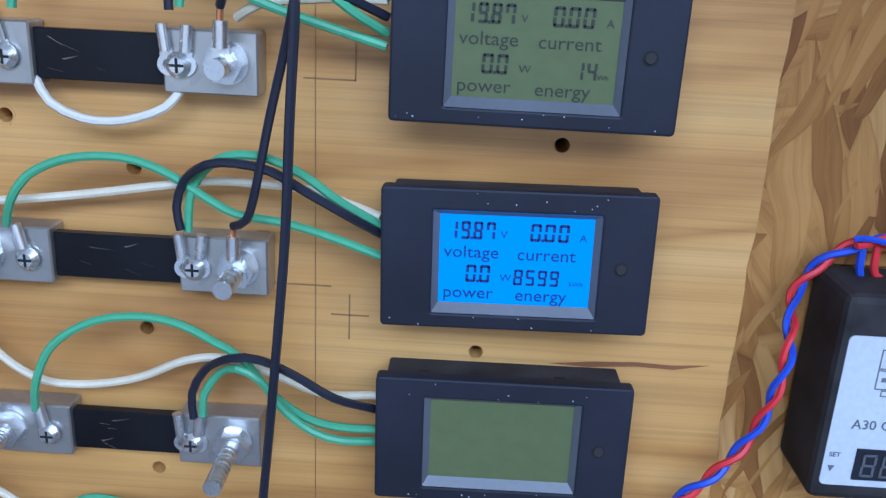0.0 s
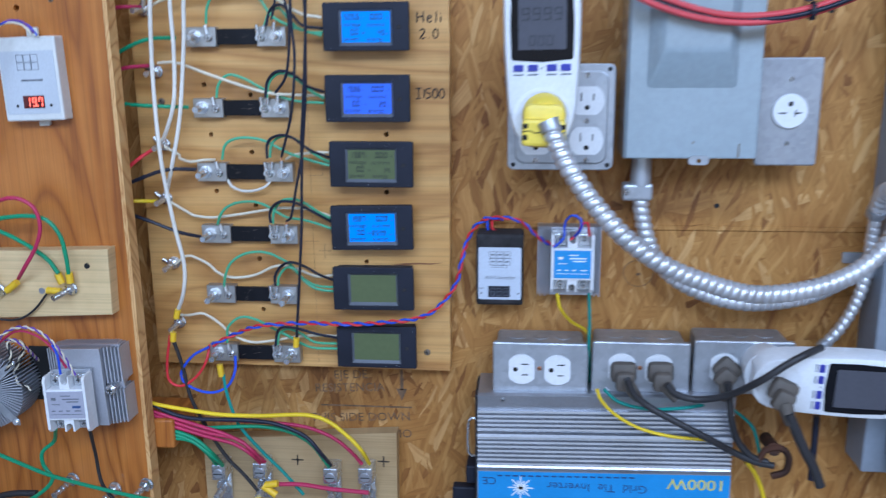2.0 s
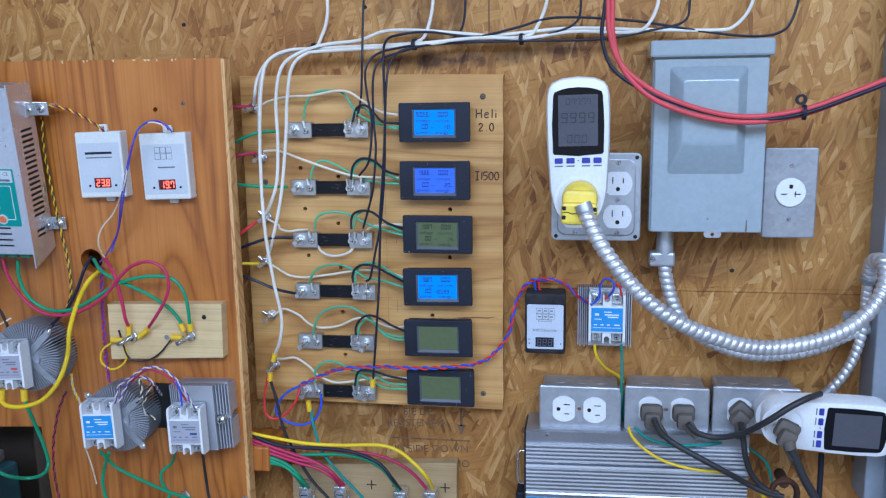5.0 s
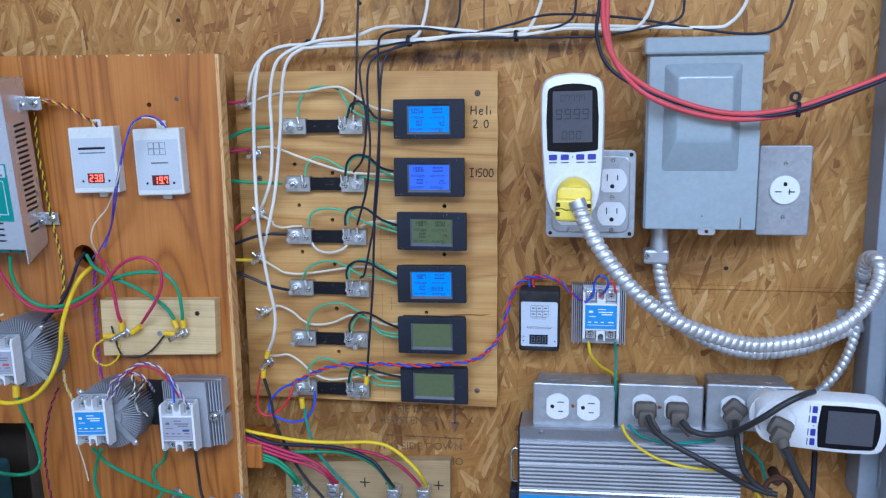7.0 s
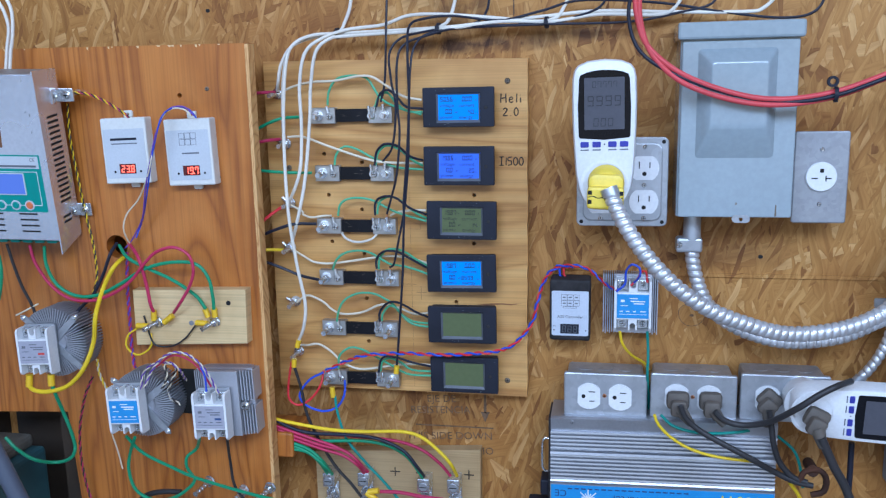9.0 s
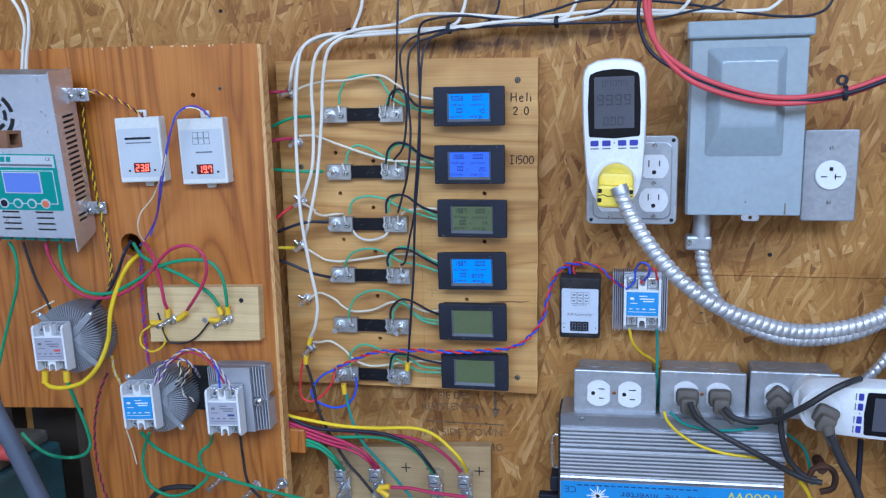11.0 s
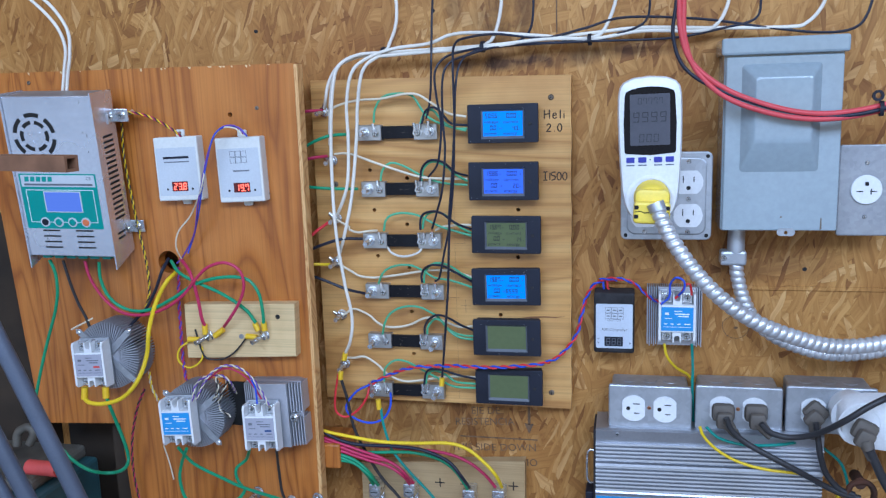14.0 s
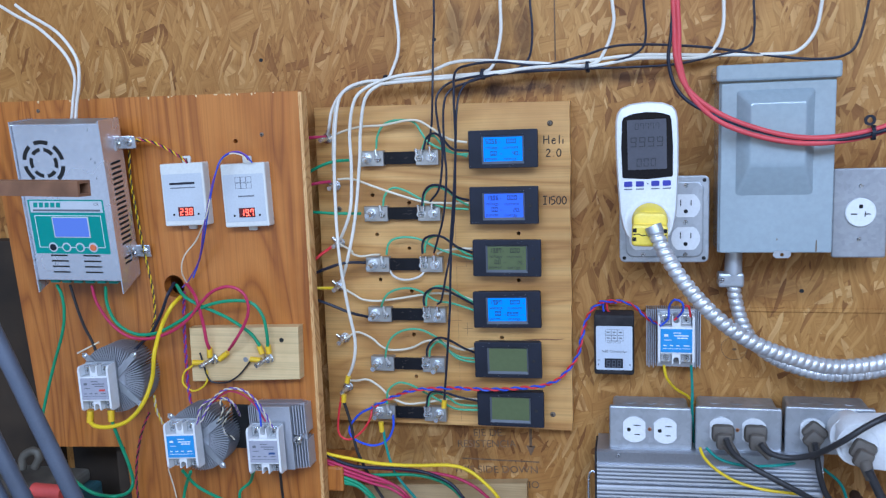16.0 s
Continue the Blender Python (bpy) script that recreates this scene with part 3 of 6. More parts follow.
def ring_lug(parent, x, y, z, turn, r=0.004, barrel=BRIGHT, length=0.011, name="ring_lug"):
    """A crimp lug flat on the face at y, its barrel pointing up, turned by so many degrees."""
    m = pose(x, y, z, 0, turn, 0)
    bm = slab([ring(0, 0, r, 16), ring(0, 0, r * 0.5, 12)], 0, -0.0012)
    box(-r * 0.6, r * 0.6, -0.0014, 0, r * 0.7, r * 1.4, bm=bm)
    bmesh.ops.transform(bm, matrix=m, verts=bm.verts)
    ob = part(name, bm, BRIGHT, parent)
    bm = rod((0, -0.0018, r * 1.2), (0, -0.0018, r * 1.2 + length * 0.6), r * 0.55, seg=12)
    bmesh.ops.transform(bm, matrix=m, verts=bm.verts)
    part("barrel", bm, barrel, ob, "", True)
    return ob


def stud(parent, x, y, z, length, tilt=(0, 0), r=0.0031, nut=0.0062, name="stud"):
    """A threaded stud with washer and hexagon nut standing out of the face at y."""
    d = Vector((tilt[0], -1, tilt[1])).normalized()
    p = Vector((x, y, z))
    ob = part(name, tube([p + d * (length * k / 24) for k in range(25)], r, 14, 1.0, None, lambda s: 1.0 + 0.05 * math.sin(s * 2 * math.pi / 0.0016)), BRIGHT, parent, "threaded zinc stud", True)
    part("washer", rod(p, p + d * 0.0014, nut * 1.12, seg=20), BRIGHT, ob, "", True)
    part("nut", hex_prism(p + d * 0.0014, p + d * 0.0064, nut), BRIGHT, ob)
    return ob


def shunt(x, z, width, studs, tilt=0.0):
    """x, z: the middle of the left end. A current shunt: two plated blocks, a black bar, studs, screws and lugs."""
    ob = thing("current_shunt", "current shunt with plated blocks and a black bar", "shunt", pose(x, BY, z, 0, tilt, 0), "shunts on the board")
    h, f = 0.0208, -0.0110
    for a, b, sx, bx in ((0, 0.0335, 0.0100, 0.0255), (width - 0.0315, width, width - 0.0100, width - 0.0258)):
        blk = part("end_block", box(a, b, f, 0, -h / 2, h / 2, 0.0006, 1), NICKEL, ob, "nickel-plated end block")
        ln = studs[0] if a == 0 else studs[1]
        stud(blk, sx, f, 0.0005, ln, (0.0, -0.05), 0.0032, 0.0064)
        screw(blk, bx, f - 0.001, -0.001, 0.0043)
    part("resistance_bar", box(0.0335, width - 0.0315, f + 0.0025, f + 0.0065, -0.0083, 0.0083, 0.0003, 1), BAR, ob, "black lacquered bar")
    return ob


SHUNTS = [(-0.1527, 1.5797, 0.1095, (0.019, 0.015)), (-0.1502, 1.5045, 0.107, (0.021, 0.015)), (-0.1511, 1.4343, 0.1085, (0.024, 0.015)), (-0.1512, 1.3640, 0.1105, (0.025, 0.0215)), (-0.1506, 1.2936, 0.106, (0.026, 0.029)), (-0.1521, 1.2227, 0.1075, (0.023, 0.023))]
for x, z, w, st in SHUNTS:
    sh = shunt(x, z, w, st)
    wear = random.Random(int(z * 1000))
    for k in range(5):
        sx, sz = wear.uniform(0.037, w - 0.045), wear.uniform(-0.006, 0.006)
        part("scratch", slab([[(sx, sz), (sx + wear.uniform(0.002, 0.009), sz - wear.uniform(-0.002, 0.003)), (sx + 0.001, sz - 0.0003)]], -0.0084, -0.0086), OLDSCREW, sh)
    for lx, lz, turn, ln in ((0.0255, -0.001, -12, 0.015), (w - 0.0292, -0.001, -6, 0.0145), (w - 0.0236, -0.001, 6, 0.0145)):
        ring_lug(sh, lx, -0.0112, lz, turn, 0.0036, BRIGHT, ln)
    if st[1] < 0.022:
        tongue = ring_lug(sh, w - 0.0100, -0.0176, 0.0005, 2, 0.0045, BRIGHT, 0.014)
        part("copper_end", rod((w - 0.0097, -0.0194, 0.0130), (w - 0.0093, -0.0196, 0.0185), 0.0011, seg=8), COPPER, tongue, "bare copper strands", True)

# ---- stained board ----
LY = -0.085
lboard = thing("stained_board", "orange-stained fir plywood board held off the wall", "board")
LOUT = [(-0.684, 1.6745), (-0.2135, 1.6719), (-0.2125, 1.03), (-0.505, 1.03), (-0.513, 1.1745), (-0.6445, 1.168)]
part("sheet", slab([LOUT, ring(-0.413, 1.413, 0.0155, 24), ring(-0.3059, 1.6097, 0.0032, 12), ring(-0.37, 1.197, 0.001, 6)][:3], LY + 0.018, LY), FIR, lboard)
part("board_edge", box(-0.2140, -0.2095, LY - 0.0004, LY + 0.0176, 1.032, 1.6708), PLYEDGE, lboard, "pale laminated plywood edge")
for x, z in ((-0.268, 1.6174), (-0.260, 1.506), (-0.60, 1.66)):
    screw(lboard, x, LY, z, 0.0028, OLDSCREW)
for a, b, z in ((-0.26, -0.188, 1.135), (-0.50, -0.46, 1.14)):
    part("spacer_block", box(a, b, LY + 0.0185, -0.0005, z - 0.018, z + 0.018, 0.003), FIR, lboard, "rounded wooden spacer")

for k in range(14):
    x = (-0.43, -0.40, -0.395, -0.333, -0.317, -0.312, -0.28, -0.275, -0.52, -0.55, -0.25, -0.60, -0.30, -0.36)[k]
    w, h = chips.uniform(0.002, 0.006), chips.uniform(0.001, 0.004)
    top = 1.6745 - 0.0026 * (x + 0.684) / 0.4705 - 0.0003
    part("paint_chip", slab([[(x, top), (x + w, top), (x + w * 0.8, top - h), (x + w * 0.3, top - h * 0.7)]], LY, LY - 0.0003), PINE, lboard, "pale splintered chip")

# ---- grey boxes and outlets ----
GX0, GX1, GZ0, GZ1 = 0.3055, 0.4435, 1.456, 1.680
disc = thing("disconnect_box", "grey enamelled steel disconnect box with an embossed cover", "electrical box")
part("body", box(GX0 + 0.004, GX1 - 0.004, -0.064, 0, GZ0, GZ1 - 0.003, 0.002), GREYP, disc)
cx = (GX0 + GX1) / 2
bm = bmesh.new()
levels = []
# the embossed field: steep at the top and sides, a long slope at its foot
for k, y in ((0.0, -0.0718), (0.05, -0.0728), (0.5, -0.0805), (0.92, -0.0872), (1.0, -0.0880), (1.12, -0.0882)):
    levels.append([bm.verts.new((px_, y, pz_)) for px_, pz_ in rounded(0.3285 + 0.0145 * k, 0.4150 - 0.0120 * k, 1.5260 + 0.0360 * k, 1.6500 - 0.0155 * k, 0.0045, 4)])
for a, b in zip(levels, levels[1:]):
    for i in range(len(a)):
        bm.faces.new((a[i], a[(i + 1) % len(a)], b[(i + 1) % len(b)], b[i]))
bm.faces.new(levels[-1])
cover = part("cover", slab([rounded(GX0 + 0.0055, GX1 - 0.0055, GZ0 + 0.001, GZ1 - 0.0215, 0.002, 3)], -0.064, -0.072, 0.0015), GREYP, disc)
part("embossed_panel", bm, GREYP, cover, "", True)
for rx_, rz_, rh_ in ((0.4195, 1.458, 0.014), (0.3755, 1.4715, 0.003), (0.3900, 1.5400, 0.003)):
    part("rust_run", slab([[(rx_, rz_), (rx_ + 0.0022, rz_ + 0.001), (rx_ + 0.0018, rz_ + rh_), (rx_ + 0.0006, rz_ + rh_)]], -0.0719, -0.0722), OLDSCREW, cover, "brown rust run")
part("hood", box(GX0, GX1, -0.0745, -0.001, GZ1 - 0.0195, GZ1, 0.003), GREYP, disc, "overhanging grey hood")
part("latch", slab([rounded(cx - 0.002, cx + 0.018, GZ0 - 0.005, GZ0 + 0.004, 0.004, 4), ring(cx + 0.008, GZ0 - 0.001, 0.0022, 10)], -0.0725, -0.074), GALV, disc)


def duplex_face(parent, x, y, z, turn):
    """One white outlet face with its two blades and ground hole; turn 0 is upright."""
    m = pose(x, y, z, 0, turn, 0)
    bm = slab([[(px_, pz_) for px_, pz_ in ring(0, 0, 0.0172, 32) if True]], 0, -0.0022)
    for v in bm.verts:
        v.co.z = max(-0.0142, min(0.0142, v.co.z))
    bmesh.ops.transform(bm, matrix=m, verts=bm.verts)
    ob = part("outlet_face", bm, WHITEP, parent, "white outlet face")
    bm = box(-0.0068, -0.0056, -0.0025, -0.0021, -0.0005, 0.0078)
    box(0.0056, 0.0068, -0.0025, -0.0021, 0.0004, 0.0070, bm=bm)
    rod((0, -0.0021, -0.0068), (0, -0.0025, -0.0068), 0.0026, seg=12, bm=bm)
    bmesh.ops.transform(bm, matrix=m, verts=bm.verts)
    part("slots", bm, SHADE, ob)
    return ob


quad = thing("outlet_box", "square galvanised box with four white outlets", "outlet")
part("body", box(0.197, 0.296, -0.047, 0, 1.447, 1.547, 0.004), GALV, quad)
plate = part("cover_plate", slab([rounded(0.1925, 0.3005, 1.4425, 1.5500, 0.007, 4)] + [rounded(c - 0.0165, c + 0.0165, r - 0.0135, r + 0.0135, 0.008, 4) for c in (0.2215, 0.2725) for r in (1.477, 1.5175)], -0.047, -0.055, 0.0012), GALV, quad, "raised galvanised cover")
part("raised_panel", slab([rounded(0.2000, 0.2935, 1.4495, 1.5432, 0.010, 4)], -0.0548, -0.0580, 0.0016), GALV, plate, "raised galvanised panel")
for a, c in ((0.2945, 1.5445), (0.1985, 1.4480), (0.2945, 1.4480)):
    part("corner_hole", rod((a, -0.0549, c), (a, -0.0553, c), 0.0024, seg=12), SHADE, quad)
for c in (0.2215, 0.2725):
    for r in (1.477, 1.5175):
        duplex_face(quad, c, -0.0568, r - 0.004, 0)
    for zz in (1.4930, 1.4530, 1.5385):
        screw(quad, c, -0.0582, zz, 0.0028)

single = thing("outlet_plate", "steel cover plate with one round white outlet", "outlet")
part("body", box(0.448, 0.499, -0.043, 0, 1.452, 1.549, 0.003), GALV, single)
part("cover_plate", slab([rounded(0.4430, 0.5035, 1.4470, 1.5545, 0.003, 3)], -0.043, -0.0465, 0.0015), STEELPL, single)
part("outlet_face", rod((0.4735, -0.0465, 1.502), (0.4735, -0.0500, 1.502), 0.0172, seg=36, bev=0.0008), WHITEP, single, "round white outlet", True)
bm = box(0.4625, 0.4705 - 0.001, -0.0503, -0.0499, 1.4995, 1.5008)
box(0.4775, 0.4845, -0.0503, -0.0499, 1.4995, 1.5008, bm=bm)
box(0.4778, 0.4790, -0.0503, -0.0499, 1.4968, 1.5035, bm=bm)
box(0.4715, 0.4755, -0.0503, -0.0499, 1.507, 1.5115, 0.0008, bm=bm)
part("slots", bm, SHADE, single)
for zz in (1.5335, 1.4695):
    screw(single, 0.4735, -0.0466, zz, 0.0026)


def handy_box(x0, x1, z0, z1, outlets):
    w = x1 - x0
    ob = thing("outlet_box", "galvanised box with a steel cover and two sideways outlets", "outlet", pose(x0, 0, z0), "row of outlet boxes")
    part("body", box(0.004, w - 0.004, -0.049, 0, 0.003, z1 - z0 - 0.002, 0.004), GALV, ob)
    bm = bmesh.new()
    for k in range(3):
        c = w * (0.25 + 0.25 * k)
        rod((c, -0.025, z1 - z0 - 0.0021), (c, -0.025, z1 - z0 - 0.0014), 0.0095, seg=18, bm=bm)
    part("knockout", bm, GALV, ob, "round knockout")
    h = z1 - z0
    part("cover_plate", slab([rounded(0, w, 0, h, 0.003, 3)], -0.047, -0.0525, 0.002), GALV, ob, "rounded steel cover")
    for c in (w * 0.305, w * 0.68):
        duplex_face(ob, c, -0.0522, h * 0.5 - 0.001, 90)
    screw(ob, w * 0.4925, -0.0526, h * 0.5, 0.0025, COPPER)
    return ob


handy_box(0.1785, 0.2825, 1.1935, 1.2525, 2)
handy_box(0.2865, 0.3910, 1.1975, 1.2560, 2)
handy_box(0.3945, 0.4990, 1.1995, 1.2600, 2)

# ---- grid inverter ----
inv = thing("grid_inverter", "ribbed aluminium inverter with an upside-down blue label, below the outlets", "inverter")
IX0, IX1, IZ1, IZ0 = 0.1625, 0.4385, 1.1955, 0.93
prof = []
n = 12
for k in range(n + 1):
    z = IZ1 - 0.0185 - k * 0.0052
    if k == 5:
        prof += [(z, -0.0625), (z - 0.0004, -0.0690), (z - 0.0036, -0.0700), (z - 0.0046, -0.0620)]
    else:
        prof += [(z, -0.0618), (z - 0.0006, -0.0652), (z - 0.0026, -0.0657), (z - 0.0034, -0.0618)]
bm = bmesh.new()
prof = [(IZ1, -0.002), (IZ1, -0.060), (IZ1 - 0.002, -0.064)] + prof + [(1.1075, -0.064), (1.1065, -0.069), (1.063, -0.069), (1.062, -0.064)]
for k in range(24):
    z = 1.060 - k * 0.0052
    prof += [(z, -0.0618), (z - 0.0006, -0.0652), (z - 0.0026, -0.0657), (z - 0.0034, -0.0618)]
prof += [(IZ0, -0.064), (IZ0, -0.002)]
tilt_up = 0.022
rows_ = []
for x in (IX0, IX1):
    rows_.append([bm.verts.new((x, y, z + tilt_up * (x - IX0))) for z, y in prof])
for i in range(len(prof)):
    j = (i + 1) % len(prof)
    bm.faces.new((rows_[0][i], rows_[0][j], rows_[1][j], rows_[1][i]))
bm.faces.new(rows_[0][::-1])
bm.faces.new(rows_[1])
part("finned_case", bm, INVALU, inv, "ribbed bare aluminium")
lab = part("label", slab([[(IX0 + 0.001, 1.0645), (IX1 - 0.001, 1.0705), (IX1 - 0.001, 1.1115), (IX0 + 0.001, 1.1055)]], -0.069, -0.0696), LABELB, inv, "bright blue label")
text_mesh("print", "1000W", 0.4335, -0.0697, 1.1000, 0.0180, TEXTYEL, lab, 180, 1.15)
text_mesh("print", "Grid  Tie  Inverter", 0.350, -0.0697, 1.0915, 0.0135, TEXTNAVY, lab, 180, 1.08)
text_mesh("print", "CE", 0.184, -0.0697, 1.0950, 0.013, TEXTNAVY, lab, 180)
bm = bmesh.new()
for k in range(8):
    a = radians(22.5 * k)
    r = 0.014 if k % 2 == 0 else 0.009
    box(-r, r, -0.0004, 0, -0.0007, 0.0007, m=pose(0.211, -0.0697, 1.0875, 0, math.degrees(a), 0), bm=bm)
part("burst", bm, TEXTW, lab, "white starburst")
bm = bmesh.new()
for k in range(18):
    box(0.185 + k * 0.0085, 0.191 + k * 0.0085, -0.0699, -0.0696, 1.1005 + k * 0.0002, 1.1022 + k * 0.0002, bm=bm)
part("small_print", bm, TEXTNAVY, lab)
part("end_plate", box(IX0 - 0.003, IX0 - 0.0003, -0.060, -0.003, IZ0, IZ1 - 0.003, 0.0008), DUSTYB, inv)
bm = box(IX0 - 0.014, IX0 - 0.003, -0.052, -0.022, 1.080, 1.102, 0.002)
box(IX0 - 0.03, IX0 - 0.003, -0.048, -0.034, 1.055, 1.073, 0.002, bm=bm)
part("terminal_post", bm, BLACKP, inv, "black terminal posts")
bm = tube([(IX0 - 0.003, -0.05, 1.16), (IX0 - 0.011, -0.05, 1.157), (IX0 - 0.011, -0.05, 1.118), (IX0 - 0.003, -0.05, 1.115)], 0.0016)
part("side_handle", bm, BRIGHT, inv, "", True)
screw(inv, 0.190, -0.0645, 1.190, 0.0028, STEELPL)

# ---- grey cabinet ----
cab = thing("steel_cabinet", "tall dark grey steel cabinet edge beside the wall panel", "cabinet")
part("body", box(0.5800, 0.98, -0.050, 0, 1.112, 2.4, 0.002), GREYD, cab)
part("door", box(0.6010, 0.975, -0.060, -0.050, 1.1365, 2.39, 0.002), GREYD, cab)
low = thing("outlet_box", "grey steel box with a plugged-in black plug", "outlet")
part("body", box(0.6010, 0.69, -0.085, -0.0605, 1.118, 1.213, 0.003), GREYD, low)
part("outlet_face", rod((0.638, -0.085, 1.178), (0.638, -0.088, 1.178), 0.017, seg=24), WHITEP, low, "white outlet face", True)
bm = rod((0.638, -0.088, 1.176), (0.637, -0.112, 1.168), 0.014, 0.011, seg=14)
rod((0.637, -0.110, 1.168), (0.640, -0.128, 1.140), 0.008, 0.006, seg=12, bm=bm)
part("plug", bm, BROWNPL, low, "dusty black plug", True)


# ---- plug-in power meters ----
def power_meter(m, state, digits):
    """A plug-in meter, upright, its round socket below; the origin is the socket's middle on its front face."""
    ob = thing("power_meter", f"white plug-in power meter with {state}", "meter", m, "plug-in power meters")
    right = [(0.0165, -0.0225), (0.0245, -0.0155), (0.0292, -0.004), (0.0318, 0.012), (0.0332, 0.035), (0.0346, 0.065), (0.0350, 0.095), (0.0344, 0.116), (0.0325, 0.1245), (0.0285, 0.1300), (0.0180, 0.1345), (0.0, 0.1362)]
    out = right + [(-a, c) for a, c in right[-2::-1]]
    part("case", slab([out], 0.036, 0.0, 0.006), WHITEP, ob, "", True)
    part("plug_body", rod((0, 0.030, 0), (0, 0.089, 0), 0.0285, 0.0235, seg=36), WHITEP, ob, "", True)
    part("socket_ring", slab([ring(0, 0, 0.027, 40), ring(0, 0, 0.0235, 40)], 0.0002, -0.0008), WHITEP, ob)
    glass = part("display", slab([[(-0.0278, 0.0535), (-0.0265, 0.0515), (0.0, 0.0495), (0.0265, 0.0515), (0.0278, 0.0535), (0.0285, 0.085), (0.0270, 0.1150), (0.0255, 0.1195), (0.0190, 0.1222), (0.0100, 0.1240), (0.0, 0.1246), (-0.0100, 0.1240), (-0.0190, 0.1222), (-0.0255, 0.1195), (-0.0270, 0.1150), (-0.0285, 0.085)]], 0.0005, -0.0009, 0.0004), GLASSB, ob, "black display window")
    lcd = part("screen", slab([rounded(-0.0215, 0.0215, 0.0605, 0.1165, 0.001, 2)], -0.0008, -0.0012), DARKLCD, glass, "grey liquid crystal")
    if digits:
        bm = seven(bmesh.new(), "9999", -0.0185, -0.00125, 0.0860, 0.0068, 0.011, 0.0011, 0.42)
        seven(bm, "000", -0.012, -0.00125, 0.0640, 0.0055, 0.009, 0.0009, 0.42)
        seven(bm, "07777", -0.013, -0.00125, 0.1055, 0.004, 0.007, 0.0007, 0.4)
        part("readout", bm, GHOST, lcd)
    for k, x in enumerate((-0.0215, -0.0085, 0.0085, 0.0210)):
        part("button", slab([rounded(x - 0.0045, x + 0.0045, 0.0415, 0.0475, 0.001, 2)], 0.0005, -0.0012, 0.0003), BTNBLUE, ob, "dark blue button")
        part("caption", box(x - 0.0045, x + 0.0045, -0.0003, 0.0003, 0.0378, 0.0392), TEXTG, ob)
    part("lamp_dot", rod((0, 0.0002, 0.0445), (0, -0.0004, 0.0445), 0.0008, seg=8), SHADE, ob)
    return ob


power_meter(pose(0.2262, -0.147, 1.5040, 0, -1.0, 0), "faint figures on its dark display", True)
power_meter(pose(0.4662, -0.11, 1.2352, 0, 92.0, 0) @ Matrix.Diagonal((0.928, 0.9, 0.918, 1)), "a dark display, mounted sideways", False)

yp = thing("yellow_plug", "yellow plug on an armoured cable, in the power meter", "plug")
body = part("body", slab([rounded(-0.0190, 0.0190, -0.022, 0.017, 0.008, 5)], 0, -0.020, 0.004), YELLOWP, yp, "", True)
part("cap", rod((0, -0.001, 0.006), (0, -0.016, 0.006), 0.0200, 0.0165, seg=28, bev=0.003), YELLOWP, yp, "pale yellow cap", True)
part("collar", slab([rounded(-0.0195, 0.0195, -0.020, 0.004, 0.004, 3)], -0.020, -0.030, 0.003), YELLOWP, yp)
for x, z in ((-0.0165, -0.002), (-0.0165, -0.012), (0.0165, -0.002), (0.0165, -0.012)):
    part("clamp_slot", box(x - 0.0022, x + 0.0022, -0.0310, -0.0298, z - 0.0022, z + 0.0022, 0.0006), SHADE, yp)
part("clamp_joint", tube([(-0.0185, -0.0302, -0.0070), (-0.012, -0.0302, -0.0060), (-0.008, -0.0302, -0.0078), (0.0, -0.0302, -0.0066), (0.009, -0.0302, -0.0080), (0.0185, -0.0302, -0.0066)], 0.0005, 5, 0.003), SHADE, yp, "dark clamp joint")
yp.matrix_world = pose(0.2275, -0.1475, 1.5005, 0, 2, 0)


def flexible_conduit(pts, r, label):
    """Armoured conduit: an interlocked, ridged sleeve with a plain collar at each end."""
    pitch = 0.0084

    def wave(s):
        k = (s % pitch) / pitch
        return 0.94 + 0.10 * max(0.0, 1 - abs(2 * k / 0.76 - 1) ** 4) if k < 0.76 else 0.85
    ob = thing("flexible_conduit", label, "conduit", None, "armoured conduits")
    part("armour", tube(pts, r, 20, 0.0007, None, wave, pitch), ARMOUR, ob, "ridged steel armour", True)
    for a, c in ((pts[0], pts[1]), (pts[-1], pts[-2])):
        a, c = Vector(a), Vector(c)
        part("end_collar", rod(a - (c - a).normalized() * 0.003, a + (c - a).normalized() * 0.006, r * 1.12, seg=18), GALV, ob, "", True)
    return ob


flexible_conduit([(0.2317, -0.178, 1.501), (0.2392, -0.182, 1.483), (0.2504, -0.187, 1.462), (0.2706, -0.192, 1.434), (0.2979, -0.195, 1.405), (0.3314, -0.192, 1.38), (0.371, -0.182, 1.361), (0.4222, -0.165, 1.345), (0.479, -0.148, 1.347), (0.5236, -0.132, 1.361), (0.552, -0.12, 1.384), (0.5677, -0.105, 1.411), (0.5676, -0.09, 1.428), (0.5637, -0.07, 1.424), (0.5659, -0.05, 1.4)], 0.0084, "shiny armoured flexible conduit from the yellow plug")
flexible_conduit([(0.5658, -0.05, 1.401), (0.5684, -0.04, 1.37), (0.5699, -0.033, 1.333), (0.5628, -0.03, 1.297), (0.5501, -0.03, 1.27), (0.5342, -0.03, 1.249)], 0.0060, "narrow armoured conduit beside the cabinet")
flexible_conduit([(0.3323, -0.034, 1.418), (0.3344, -0.034, 1.395), (0.3437, -0.034, 1.362), (0.362, -0.034, 1.332), (0.3969, -0.036, 1.31), (0.448, -0.038, 1.298), (0.5075, -0.038, 1.306), (0.5543, -0.03, 1.326), (0.5828, -0.02, 1.333)], 0.0084, "armoured flexible conduit below the grey box")
fit_ = thing("conduit_fitting", "cast zinc conduit fitting under the grey box", "conduit fitting")
